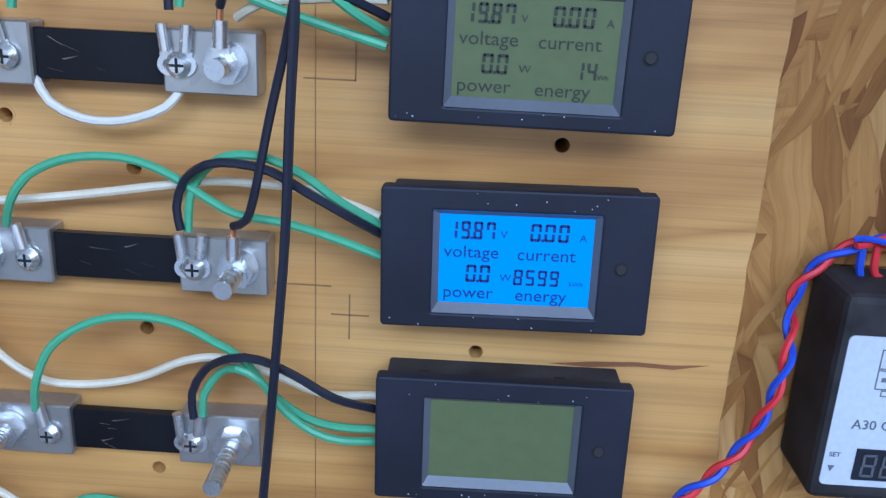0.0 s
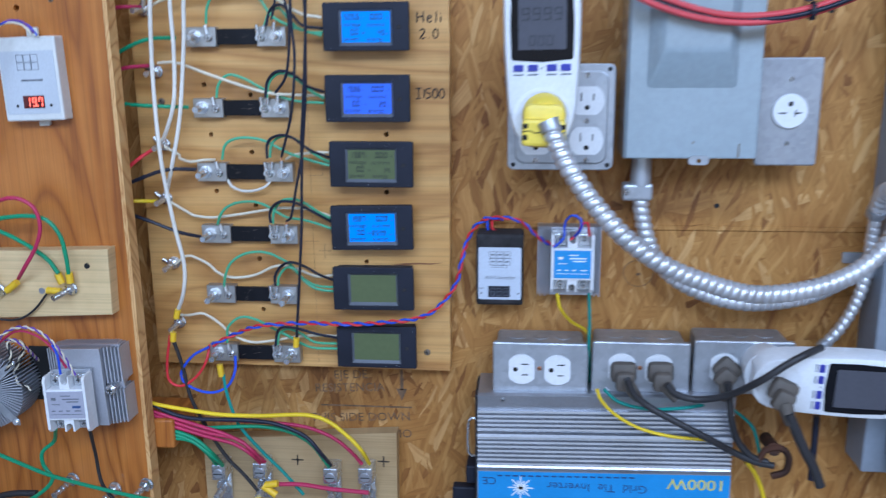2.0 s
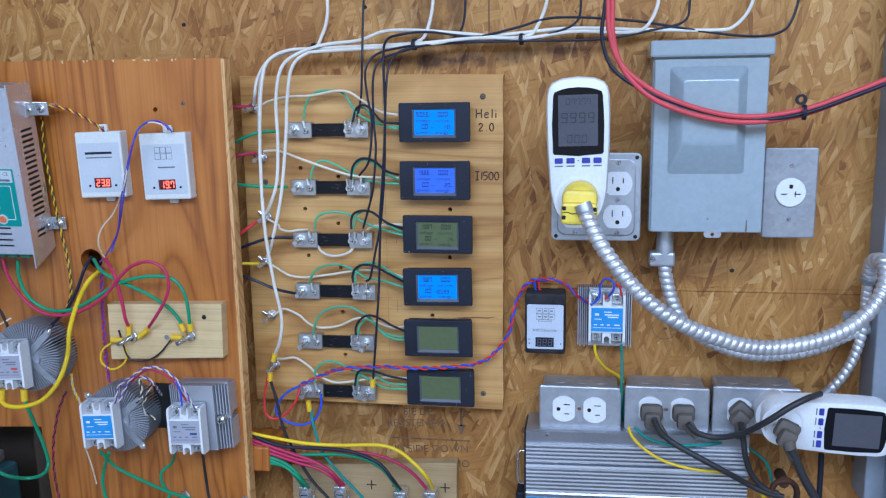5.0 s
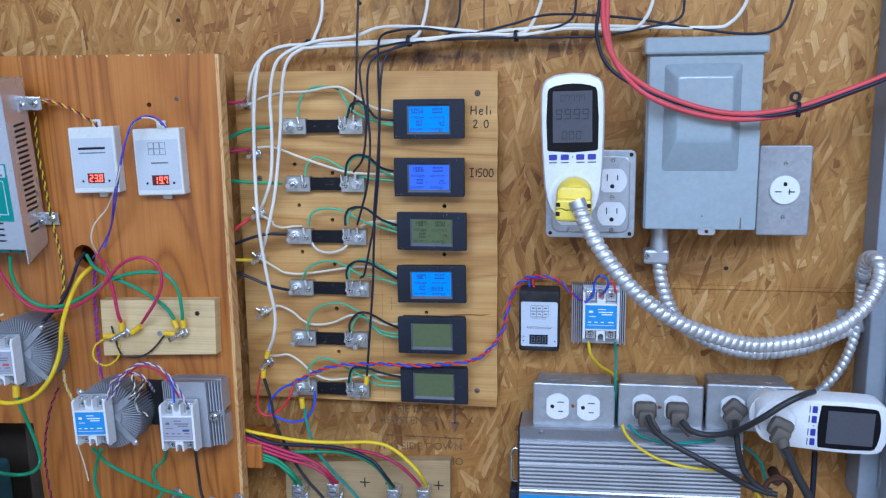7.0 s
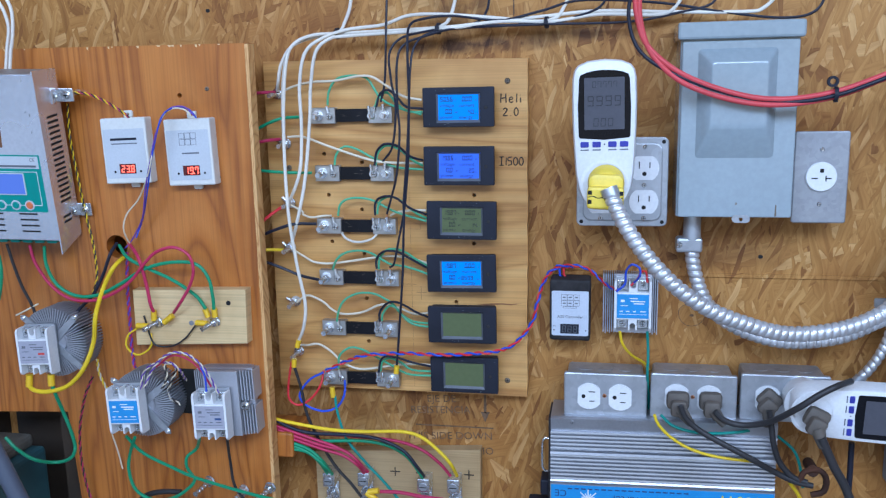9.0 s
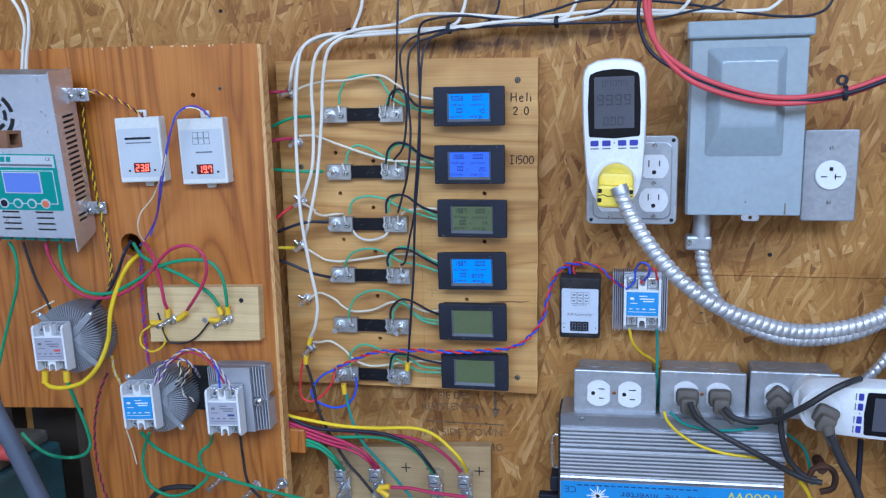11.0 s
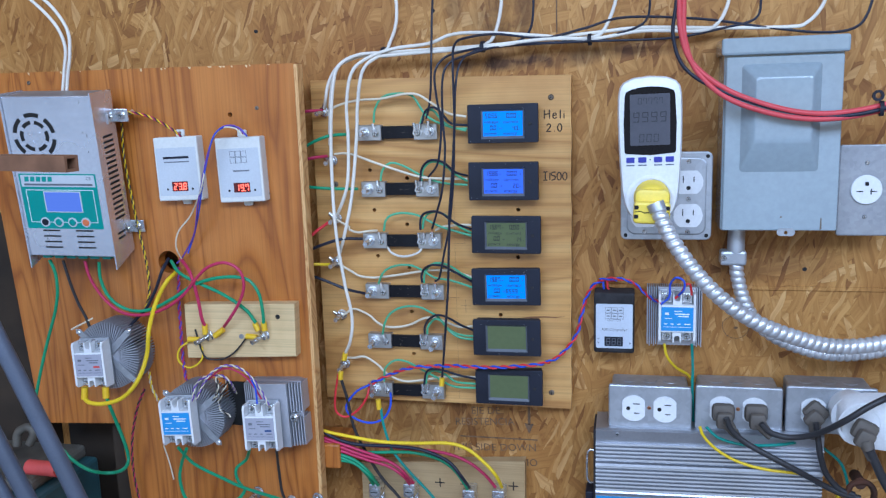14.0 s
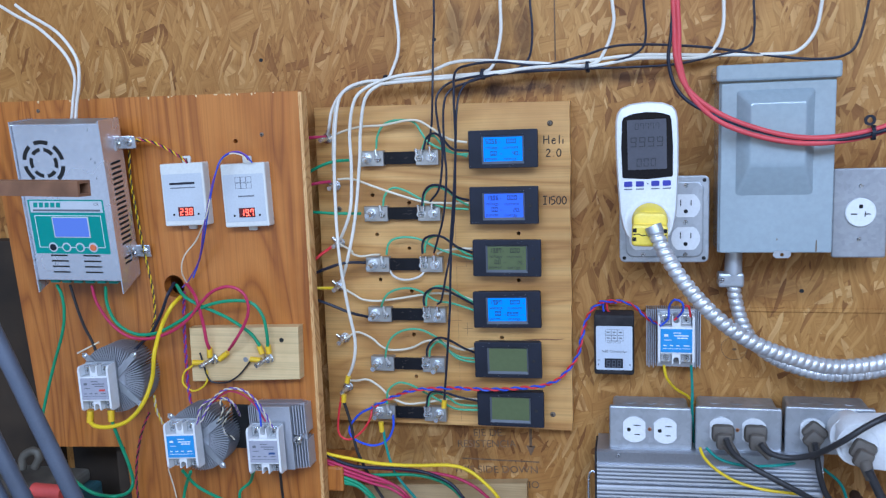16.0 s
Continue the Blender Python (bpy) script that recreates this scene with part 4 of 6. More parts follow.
part("barrel", rod((0.3322, -0.034, 1.4565), (0.3318, -0.034, 1.424), 0.0100, 0.0108, seg=24), GALV, fit_, "", True)
part("clamp", box(0.3130, 0.3440, -0.044, -0.022, 1.4085, 1.4265, 0.003), GALV, fit_)
screw(fit_, 0.3170, -0.0445, 1.4185, 0.0035)
part("strap", slab([rounded(0.555, 0.580, 1.335, 1.347, 0.002, 2)], 0, -0.003), GALV, None)
tagged(bpy.data.objects["strap"], "small galvanised pipe strap on the wall", "strap")

# ---- relay and controller on the wall ----
a30 = thing("controller_box", "black plastic controller box with a pale label", "controller")
part("case", box(0.1588, 0.2105, -0.034, 0, 1.2885, 1.3690, 0.003), DUSTYB, a30)
alab = part("label", slab([rounded(0.1615, 0.2082, 1.2955, 1.3545, 0.002, 3)], -0.034, -0.0345), LABELW, a30, "pale label with a small circuit diagram")
bm = bmesh.new()
for i in range(3):
    for j in range(2):
        x, z = 0.1735 + i * 0.0078, 1.3425 - j * 0.0078
        slab([[(x, z), (x + 0.0075, z), (x + 0.0075, z + 0.0075), (x, z + 0.0075)], [(x + 0.0004, z + 0.0004), (x + 0.0071, z + 0.0004), (x + 0.0071, z + 0.0071), (x + 0.0004, z + 0.0071)]], -0.0345, -0.0347, bm=bm)
        box(x + 0.0018, x + 0.0056, -0.0347, -0.0345, z + 0.003, z + 0.0046, bm=bm)
slab([[(0.176, 1.332), (0.193, 1.332), (0.193, 1.3345), (0.176, 1.3345)], [(0.1764, 1.3324), (0.1926, 1.3324), (0.1926, 1.3341), (0.1764, 1.3341)]], -0.0345, -0.0347, bm=bm)
part("diagram", bm, TEXTG, alab)
text_mesh("print", "A30 Controller", 0.1850, -0.0347, 1.3205, 0.0052, TEXTG, alab, 0, 1.0, "CENTER")
text_mesh("print", "SET", 0.1630, -0.0347, 1.3080, 0.0026, TEXTG, alab)
for x in (0.1645, 0.2050):
    part("arrow", slab([[(x - 0.0012, 1.3035), (x + 0.0012, 1.3035), (x, 1.3010)]], -0.0345, -0.0347), TEXTG, alab)
win = part("readout_window", box(0.1725, 0.1960, -0.0352, -0.0345, 1.2985, 1.3110), BLACKP, alab)
part("readout", seven(bmesh.new(), "888", 0.1745, -0.0353, 1.3000, 0.0050, 0.0092, 0.0009, 0.4), BEZEL, win, "unlit grey digits")


def relay(m, label_mat, label, w=0.0456, h=0.0625, deep=0.0232):
    """A solid state relay; the origin is the middle of its back."""
    ob = thing("solid_state_relay", label, "relay", m, "solid state relays")
    part("base", box(-w / 2 + 0.001, w / 2 - 0.001, -0.0045, 0, -h / 2 - 0.002, h / 2 + 0.002, 0.0008), GALV, ob, "plated base")
    part("body", box(-w / 2 + 0.003, w / 2 - 0.003, -deep, -0.0046, -h * 0.275, h * 0.275, 0.0012), WHITEP, ob)
    for s in (-1, 1):
        x = s * (w / 2 - 0.00155)
        bm = bmesh.new()
        prof_ = [(-0.0046, -h / 2), (-0.0046, h / 2), (-deep + 0.003, h / 2 - 0.0005), (-deep, h / 2 - 0.004), (-deep, -h / 2 + 0.004), (-deep + 0.003, -h / 2 + 0.0005)]
        a_, b_ = ([bm.verts.new((x + e, y, z)) for y, z in prof_] for e in (-0.0015, 0.0015))
        for i in range(6):
            bm.faces.new((a_[i], a_[(i + 1) % 6], b_[(i + 1) % 6], b_[i]))
        bm.faces.new(a_[::-1])
        bm.faces.new(b_)
        part("side_wall", bm, WHITEP, ob)
    lab_ = part("label", box(-w / 2 + 0.0032, w / 2 - 0.0032, -deep - 0.0005, -deep + 0.002, -h * 0.24, h * 0.24, 0.0003), label_mat, ob, "printed label")
    ink, y = (TEXTW if label_mat is LABELB else TEXTG), -deep - 0.0005
    for x0, x1, z, t in ((-0.015, -0.010, 0.0055, 0.003), (-0.004, 0.006, 0.0098, 0.0010), (-0.003, 0.015, 0.0060, 0.0013), (0.001, 0.014, 0.0030, 0.0013), (-0.015, -0.006, 0.0005, 0.0008), (-0.016, -0.012, -0.0070, 0.0012), (-0.008, -0.004, -0.0070, 0.0012), (0.000, 0.004, -0.0070, 0.0012), (0.009, 0.016, -0.0070, 0.0012), (-0.017, 0.017, -0.0105, 0.0005)):
        part("print", box(x0, x1, y - 0.0003, y, z, z + t), ink, lab_)
    if label_mat is LABELS:
        part("print", box(0.007, 0.016, y - 0.0003, y, -0.0035, -0.0008), TEXTRED if w > 0.0456 else TEXTNAVY, lab_)
    for s in (1, -1):
        # a notched tongue between the two screw wells
        lo, hi = h * 0.275, h * 0.49
        loop = [(-0.0055, lo), (0.0055, lo), (0.0055, hi), (0.0036, hi), (0.0034, hi - 0.0065), (0.0018, hi - 0.0088), (-0.0018, hi - 0.0088), (-0.0034, hi - 0.0065), (-0.0036, hi), (-0.0055, hi)]
        part("terminal_tongue", slab([[(x, s * z) for x, z in loop]], -0.0046, -deep + 0.0015, 0.0004), WHITEP, ob)
        for x in (-0.0125, 0.0125):
            part("terminal_plate", box(x - 0.0062, x + 0.0062, -0.0125, -0.0046, s * h * 0.385 - 0.0062, s * h * 0.385 + 0.0062, 0.0005), BRIGHT, ob)
            screw(ob, x, -0.0125, s * h * 0.39, 0.0042)
        part("fixing_screw", rod((0, -0.0046, s * h * 0.46), (0, -0.008, s * h * 0.46), 0.0032, seg=14, bev=0.001), STEELPL, ob, "", True)
    return ob


def finned_sink(m, w, h, deep, fins, label):
    """A heatsink of upright fins on a plate, cut across at mid-height into two banks."""
    ob = thing("heatsink", label, "heatsink", m, "heatsinks")
    part("plate", box(-w * 0.28, w * 0.28, -deep, -deep + 0.005, -h / 2, h / 2, 0.0004), SINK, ob)
    part("web", box(-w / 2 + 0.003, w / 2 - 0.003, -deep * 0.55, -deep * 0.42, -h / 2, h / 2), SINK, ob)
    for k in range(fins):
        u = -0.5 + (k + 0.5) / fins
        front = -deep + 0.004 if abs(u) < 0.3 else -deep + 0.004 + 0.030 * (abs(u) - 0.3)
        for z0, z1 in ((-h / 2, -0.003), (0.003, h / 2)):
            part("fin", box(u * w - 0.0007, u * w + 0.0007, front, 0, z0, z1 - 0.02 * max(0, abs(u) - 0.36)), SINK, ob)
    return ob


wsink = thing("heatsink", "small aluminium heatsink with side fins", "heatsink")
part("plate", box(0.2400, 0.2870, -0.022, -0.017, 1.2990, 1.3755), SINK, wsink)
for k in range(26):
    x = 0.2262 + k * 0.00268
    part("fin", box(x, x + 0.0012, -0.017 if 4 < k < 23 else -0.0215, -0.0004, 1.2990 - 0.002 * (k % 2), 1.3755), SINK, wsink)
relay(pose(0.2628, -0.0222, 1.3395), LABELB, "white solid state relay with a blue label on a heatsink", 0.0455, 0.0640)

# ---- stained board: charge controller ----
cc = thing("charge_controller", "silver solar charge controller with a teal label", "charge controller")
CW, CH, CD = 0.1215, 0.2120, 0.0490
part("case", slab([[(-CW / 2, -CH / 2), (CW / 2, -CH / 2), (CW / 2, CH / 2), (-CW / 2, CH / 2)]], 0, -CD, 0.0012), ALU, cc)
for s in (-1, 1):
    bm = bmesh.new()
    lip = [(-CD - 0.0022, CH / 2 + 0.004), (-0.001, CH / 2 + 0.002), (-0.001, -CH / 2 - 0.004), (-CD - 0.0022, -CH / 2 - 0.017)]
    a_, b_ = ([bm.verts.new((s * (CW / 2 + e), y, z)) for y, z in lip] for e in (0.0002, 0.0020))
    for i in range(4):
        bm.faces.new((a_[i], a_[(i + 1) % 4], b_[(i + 1) % 4], b_[i]))
    bm.faces.new(a_[::-1])
    bm.faces.new(b_)
    part("side_flange", bm, ALU, cc, "folded aluminium flange")
f = -CD
FX, FZ = -0.0232, 0.0560
for k in range(6):
    for r0, r1, off in ((0.0245, 0.0298, 0), (0.0152, 0.0200, 30)):
        a0, a1 = radians(k * 60 + off + 9), radians(k * 60 + off + 51)
        arc = [a0 + (a1 - a0) * i / 8 for i in range(9)]
        loop = [(FX + r1 * math.cos(a), FZ + r1 * math.sin(a)) for a in arc] + [(FX + r0 * math.cos(a), FZ + r0 * math.sin(a)) for a in arc[::-1]]
        part("fan_slot", slab([loop], f - 0.0004, f + 0.0001), SHADE, cc)
for x, z in ((-0.007, 0.003), (0.007, 0.003), (-0.004, -0.008), (0.008, -0.007)):
    part("rivet", rod((FX + x, f, FZ + z), (FX + x, f - 0.0006, FZ + z), 0.0014, seg=10), BRIGHT, cc)
scuff = random.Random(21)
for k in range(16):
    x, z, w_ = scuff.uniform(-0.05, 0.055), scuff.choice((scuff.uniform(0.02, 0.1), scuff.uniform(-0.104, -0.072))), scuff.uniform(0.0006, 0.0018)
    part("scuff", slab([[(x, z), (x + w_, z + 0.0006), (x + w_ * 1.2, z + w_ * scuff.uniform(1, 4)), (x + 0.0003, z + w_)]], f, f - 0.0002), STEELPL, cc, "dull scuff mark")
clab = part("label", slab([rounded(-0.0565, 0.0515, -0.0675, 0.0068, 0.0012, 2)], f, f - 0.0005), TEAL, cc, "teal label with a display")
part("label_band", slab([[(-0.0540, -0.0105), (0.0495, -0.0105), (0.0495, 0.0050), (-0.0540, 0.0050)]], f - 0.0005, f - 0.0008), LABELG, clab, "pale title band")
for k in range(5):
    part("title_block", slab([[(-0.0490 + k * 0.0082, -0.0035), (-0.0430 + k * 0.0082, -0.0035), (-0.0420 + k * 0.0082, 0.0030), (-0.0480 + k * 0.0082, 0.0030)]], f - 0.0007, f - 0.0011), TEAL, clab)
part("subtitle_bar", box(-0.0500, 0.0460, f - 0.0011, f - 0.0007, -0.0088, -0.0062), TEXTG, clab)
text_mesh("print", "CE", 0.0380, f - 0.0009, 0.0005, 0.0060, TEXTG, clab)
line = [(-0.050, -0.0590), (-0.050, -0.0145), (0.0455, -0.0145), (0.0455, -0.0590)]
part("label_border", slab([line, [(-0.0492, -0.0582), (-0.0492, -0.0153), (0.0447, -0.0153), (0.0447, -0.0582)]], f - 0.0005, f - 0.0007), TEXTW, clab, "thin white border")
scr = part("display", box(-0.0255, 0.0270, f - 0.0011, f - 0.0005, -0.0450, -0.0165, 0.0002), LABELG, clab, "blue display")
part("screen", box(-0.0238, 0.0253, f - 0.0014, f - 0.0010, -0.0436, -0.0178), lit("pale_blue_backlight", (0.13, 0.25, 0.85), 0.75), scr, "lit blue screen")
for x, mat in ((-0.0300, BLACKP), (-0.0105, TEAL), (0.0090, TEAL), (0.0280, ORANGE)):
    part("button_rim", rod((x, f - 0.0005, -0.0585), (x, f - 0.0009, -0.0585), 0.0066, seg=22), LABELG, clab)
    part("button", rod((x, f - 0.0009, -0.0585), (x, f - 0.0022, -0.0585), 0.0046, seg=20, bev=0.0006), mat, clab, "", True)
for col in (-0.0362, 0.0112):
    for k in range(4):
        part("vent_slot", box(col, col + 0.0245, f - 0.0004, f + 0.0001, -0.0712 - k * 0.0078, -0.0692 - k * 0.0078), SHADE, cc)
for k in range(21):
    z = 0.050 - k * 0.0068
    if k != 17 and k != 18:
        part("side_vent", box(CW / 2 + 0.0016, CW / 2 + 0.0024, -0.036, -0.013, z, z + 0.0028), SHADE, cc)
for z, gap in ((0.074, 0.026), (-0.077, 0.004)):
    tab = part("mounting_tab", box(CW / 2 + 0.002, CW / 2 + 0.022, -0.003, -0.0005, z - 0.0085, z + 0.0085, 0.0008), BRIGHT, cc, "bright mounting tab")
    part("tab_riser", box(CW / 2 + 0.0020, CW / 2 + 0.0036, -0.020, -0.0005, z - 0.0085, z + 0.0085, 0.0005), BRIGHT, tab)
    part("stand_off", rod((CW / 2 + 0.0130, -0.0006, z), (CW / 2 + 0.0130, gap, z), 0.0032, seg=12), BRIGHT, tab, "zinc stand-off", True)
    screw(tab, CW / 2 + 0.0130, -0.003, z, 0.0052)
    screw(tab, CW / 2 + 0.0042, -0.0145, z, 0.0036)
for k in range(6):
    part("terminal", box(-0.049 + k * 0.0172, -0.036 + k * 0.0172, -0.042, -0.010, -CH / 2 - 0.006, -CH / 2 + 0.001, 0.0008), TEAL, cc, "green screw terminal")
part("top_dust", box(-CW / 2 + 0.002, CW / 2 - 0.002, -CD + 0.002, -0.001, CH / 2 - 0.0005, CH / 2 + 0.0005), STEELPL, cc)
# it hangs with its head leaning out from the board
cc.matrix_world = pose(-0.5212, -0.105, 1.5420, 8.4, 1.3, 3.4)


def reader(m, digits, diagram):
    ob = thing("controller_box", f"white plastic controller box showing {digits} in red", "controller", m, "white controllers")
    w, h, d = 0.0630, 0.0840, 0.0165
    part("case", slab([rounded(-w / 2, w / 2, -h / 2, h / 2, 0.002, 3)], 0, -d, 0.002), OFFWHITE, ob)
    lab_ = part("label", slab([rounded(-w / 2 + 0.003, w / 2 - 0.003, -h / 2 + 0.007, h / 2 - 0.014, 0.0015, 3)], -d, -d - 0.0005), LABELG, ob, "grey label")
    if diagram:
        for i in range(3):
            for j in range(2):
                x, z = -0.0115 + i * 0.0078, 0.0090 + j * 0.0080
                part("diagram_cell", slab([[(x, z), (x + 0.0075, z), (x + 0.0075, z + 0.0075), (x, z + 0.0075)], [(x + 0.0005, z + 0.0005), (x + 0.0070, z + 0.0005), (x + 0.0070, z + 0.0070), (x + 0.0005, z + 0.0070)]], -d - 0.0005, -d - 0.0007), TEXTG, lab_)
        part("print", box(-0.009, 0.014, -d - 0.0008, -d - 0.0005, -0.0020, -0.0002), TEXTG, lab_)
    else:
        part("print", box(-0.019, 0.018, -d - 0.0008, -d - 0.0005, 0.0135, 0.0165), BLACKP, lab_)
        part("print", box(-0.018, 0.018, -d - 0.0008, -d - 0.0005, 0.0085, 0.0100), TEXTG, lab_)
    win_ = part("readout_window", box(-0.0095, 0.0130, -d - 0.0012, -d - 0.0005, -0.0290, -0.0165), LEDBACK, lab_)
    bm = seven(bmesh.new(), digits, -0.0072, -d - 0.0013, -0.0275, 0.0050, 0.0092, 0.0014, 0.35)
    part("readout", bm, REDLED, win_, "glowing red digits")
    for x in (-0.0165, 0.0195):
        part("button", rod((x, -d - 0.0004, -0.0265), (x, -d - 0.0010, -0.0265), 0.0015, seg=10), SHADE, lab_)
    part("cable_tab", slab([rounded(-0.004, 0.008, h / 2, h / 2 + 0.009, 0.002, 3), ring(0.002, h / 2 + 0.0045, 0.002, 10)], -0.001, -0.004), OFFWHITE, ob)
    part("cable_tab", slab([rounded(-0.004, 0.008, -h / 2 - 0.006, -h / 2, 0.002, 3)], -0.001, -0.004), OFFWHITE, ob)
    return ob


reader(pose(-0.3785, LY, 1.5413, 0, -1.6, 0), "23.8", False)
reader(pose(-0.2905, LY, 1.5390, 0, -1.6, 0), "19.7", True)

tblock = thing("wooden_block", "pale pine block carrying two bolt terminals", "block")
part("block", slab([[(-0.3860, 1.3580), (-0.2265, 1.3625), (-0.2285, 1.2900), (-0.3868, 1.2821)]], LY, LY - 0.017, 0.0012), PINE, tblock)
part("screw_hole", rod((-0.3050, LY - 0.0168, 1.3155), (-0.3050, LY - 0.0173, 1.3155), 0.0035, seg=14), STEELPL, tblock)
part("screw_hole", rod((-0.2510, LY - 0.0168, 1.3440), (-0.2510, LY - 0.0173, 1.3440), 0.0032, seg=14), SHADE, tblock)
TB = LY - 0.0172


def sleeve(parent, p, q, r=0.0038, mat=None):
    """A yellow crimp sleeve from p to q."""
    return part("sleeve", rod(p, q, r, seg=12), mat or YELLOWT, parent, "yellow crimp sleeve", True)


for x, z in ((-0.3505, 1.3165), (-0.2690, 1.3200)):
    stud(tblock, x, TB, z, 0.026, (-0.45, -0.25), 0.0032, 0.0065)
for p, q in (([(-0.3546, -0.108, 1.319), (-0.3543, -0.108, 1.333)]), ([(-0.3397, -0.11, 1.317), (-0.3267, -0.11, 1.327)]), ([(-0.3636, -0.108, 1.311), (-0.3802, -0.108, 1.311)]), ([(-0.2774, -0.108, 1.326), (-0.2815, -0.108, 1.337)]), ([(-0.2669, -0.11, 1.327), (-0.2676, -0.11, 1.339)]), ([(-0.2797, -0.108, 1.317), (-0.2949, -0.108, 1.318)])):
    sleeve(tblock, p, q)

# ---- stained board: relays on heatsinks ----
def round_sink(m, r, deep, label, arms):
    ob = thing("heatsink", label, "heatsink", m, "heatsinks")
    part("core", rod((0, 0, 0), (0, -deep, 0), r * 0.42, seg=32), SINK, ob, "", True)
    for k in range(72):
        part("fin", box(r * 0.38, r, -deep, -0.001, -0.0005, 0.0005, m=pose(0, 0, 0, 0, 360 * k / 72, 0)), SINK, ob)
    part("fan", slab([ring(0, 0, r * 0.60, 36)], 0, 0.0 - 0.012), BLACKP, ob, "black fan underneath")
    for a in arms:
        bm = slab([[(0, -0.005), (r * 1.12, -0.004), (r * 1.22, 0.0), (r * 1.12, 0.004), (0, 0.005)]], -deep - 0.0005, -deep - 0.002)
        bmesh.ops.transform(bm, matrix=pose(0, 0, 0, 0, a, 0), verts=bm.verts)
        arm = part("bracket_arm", bm, GALV, ob, "galvanised bracket arm")
        c, s = math.cos(radians(a)), -math.sin(radians(a))
        part("rivet", rod((c * r * 1.1, -deep - 0.002, s * r * 1.1), (c * r * 1.1, -deep - 0.0045, s * r * 1.1), 0.0035, seg=10, bev=0.001), BRIGHT, arm, "", True)
    return ob


round_sink(pose(-0.4925, LY, 1.2895), 0.047, 0.0425, "round finned aluminium cooler carrying a relay", (-140, -45, 40, 140))
relay(pose(-0.5044, LY - 0.0470, 1.2835, -2, -2.6, 2.5), LABELS, "white solid state relay with a silver label and yellow cable", 0.0457)
round_sink(pose(-0.3740, LY, 1.2070), 0.045, 0.0375, "round finned aluminium cooler beside a dark opening", (-140, -40, 45, 140))
relay(pose(-0.3855, LY - 0.0420, 1.2057, -2, -3, 2.5), LABELB, "white solid state relay with a blue label on a cooler")
finned_sink(pose(-0.2610, LY, 1.2120, 0, -2, 0), 0.084, 0.088, 0.0335, 24, "square finned aluminium heatsink on the stained board")
relay(pose(-0.2685, LY - 0.0365, 1.2023, -2, -2, 2.4), LABELS, "white solid state relay with a silver label on fins", 0.0456)
# no cut in the sheet: the opening's shade is a flat black patch
part("cable_opening", box(-0.339, -0.300, LY - 0.0006, LY + 0.001, 1.182, 1.246), SHADE, lboard, "flat black patch for a cable opening")
bolt = thing("bolt", "zinc carriage bolt near the square heatsink", "bolt")
screw(bolt, -0.2285, LY - 0.0365, 1.212, 0.0060)
part("shank", rod((-0.2285, LY, 1.212), (-0.2285, LY - 0.0365, 1.212), 0.0030), BRIGHT, bolt, "", True)

# ---- lower lug board ----
lug = thing("plywood_board", "dusty plywood strip with four cable lugs", "board")
part("sheet", slab([[(-0.1735, 1.107), (0.0640, 1.1235), (0.0620, 0.95), (-0.1735, 0.95)]], -0.001, -0.018), DULLPLY, lug)
for x0, x1, z in ((-0.166, -0.150, 1.085), (-0.028, -0.008, 1.083)):
    part("minus_mark", box(x0, x1, -0.0184, -0.018, z, z + 0.0016), PEN, lug)
for x, z in ((-0.0575, 1.083), (0.0475, 1.0850)):
    part("plus_mark", box(x - 0.007, x + 0.007, -0.0184, -0.018, z, z + 0.0016), PEN, lug)
    part("plus_mark", box(x - 0.0008, x + 0.0008, -0.0184, -0.018, z - 0.006, z + 0.0075), PEN, lug)


def cable_lug(x, z):
    ob = thing("cable_lug", "bright mechanical cable lug with a screw on plywood", "lug", pose(x, -0.018, z), "lugs on the plywood strip")
    part("block", box(-0.0085, 0.0085, -0.026, 0, -0.010, 0.0105, 0.0015), BRIGHT, ob)
    part("set_screw", rod((0, -0.026, -0.001), (0, -0.0275, -0.001), 0.0058, seg=18, bev=0.0006), STEELPL, ob, "slotted set screw", True)
    part("slot", box(-0.005, 0.005, -0.0279, -0.0273, -0.0016, -0.0004), SHADE, ob)
    part("tongue", box(-0.0085, 0.0085, -0.006, 0, -0.045, -0.010, 0.001), BRIGHT, ob)
    stud(ob, 0, -0.006, -0.026, 0.030, (0, -0.05), 0.0042, 0.0085)
    return ob


for x, z in ([(-0.1477, -0.04, 1.076)][0][0::2], [(-0.0969, -0.04, 1.08)][0][0::2], [(-0.0121, -0.04, 1.077)][0][0::2], [(0.0296, -0.04, 1.079)][0][0::2]):
    cable_lug(x, z)

# ---- studs down the board's edge ----
for x, z, turn in ((-0.2010, 1.6090, 20), (-0.1925, 1.5435, -60), (-0.1905, 1.4640, -45), (-0.1935, 1.4030, -50), (-0.1905, 1.3275, -60), (-0.1895, 1.2560, 0)):
    ob = thing("terminal_stud", "zinc terminal stud with nut and lug, in plywood", "terminal", None, "studs along the board")
    stud(ob, x, BY, z, 0.027, (-0.04, -0.08), 0.0032, 0.0064)
    ring_lug(ob, x, BY - 0.0066, z, turn, 0.0042)

# ---- plugs and cords ----
def plug(m, label):
    ob = thing("power_plug", label, "plug", m, "plugs in the outlet row")
    part("head", box(-0.0138, 0.0138, -0.0135, 0, -0.0125, 0.0115, 0.0060), BROWNPL, ob, "", True)
    part("grip", box(-0.0092, 0.0105, -0.024, -0.011, -0.0175, 0.0035, 0.0045), BROWNPL, ob, "", True)
    part("strain_relief", rod((0.002, -0.019, -0.008), (0.0155, -0.026, -0.0235), 0.0082, 0.0048, seg=14), BROWNPL, ob, "", True)
    return ob


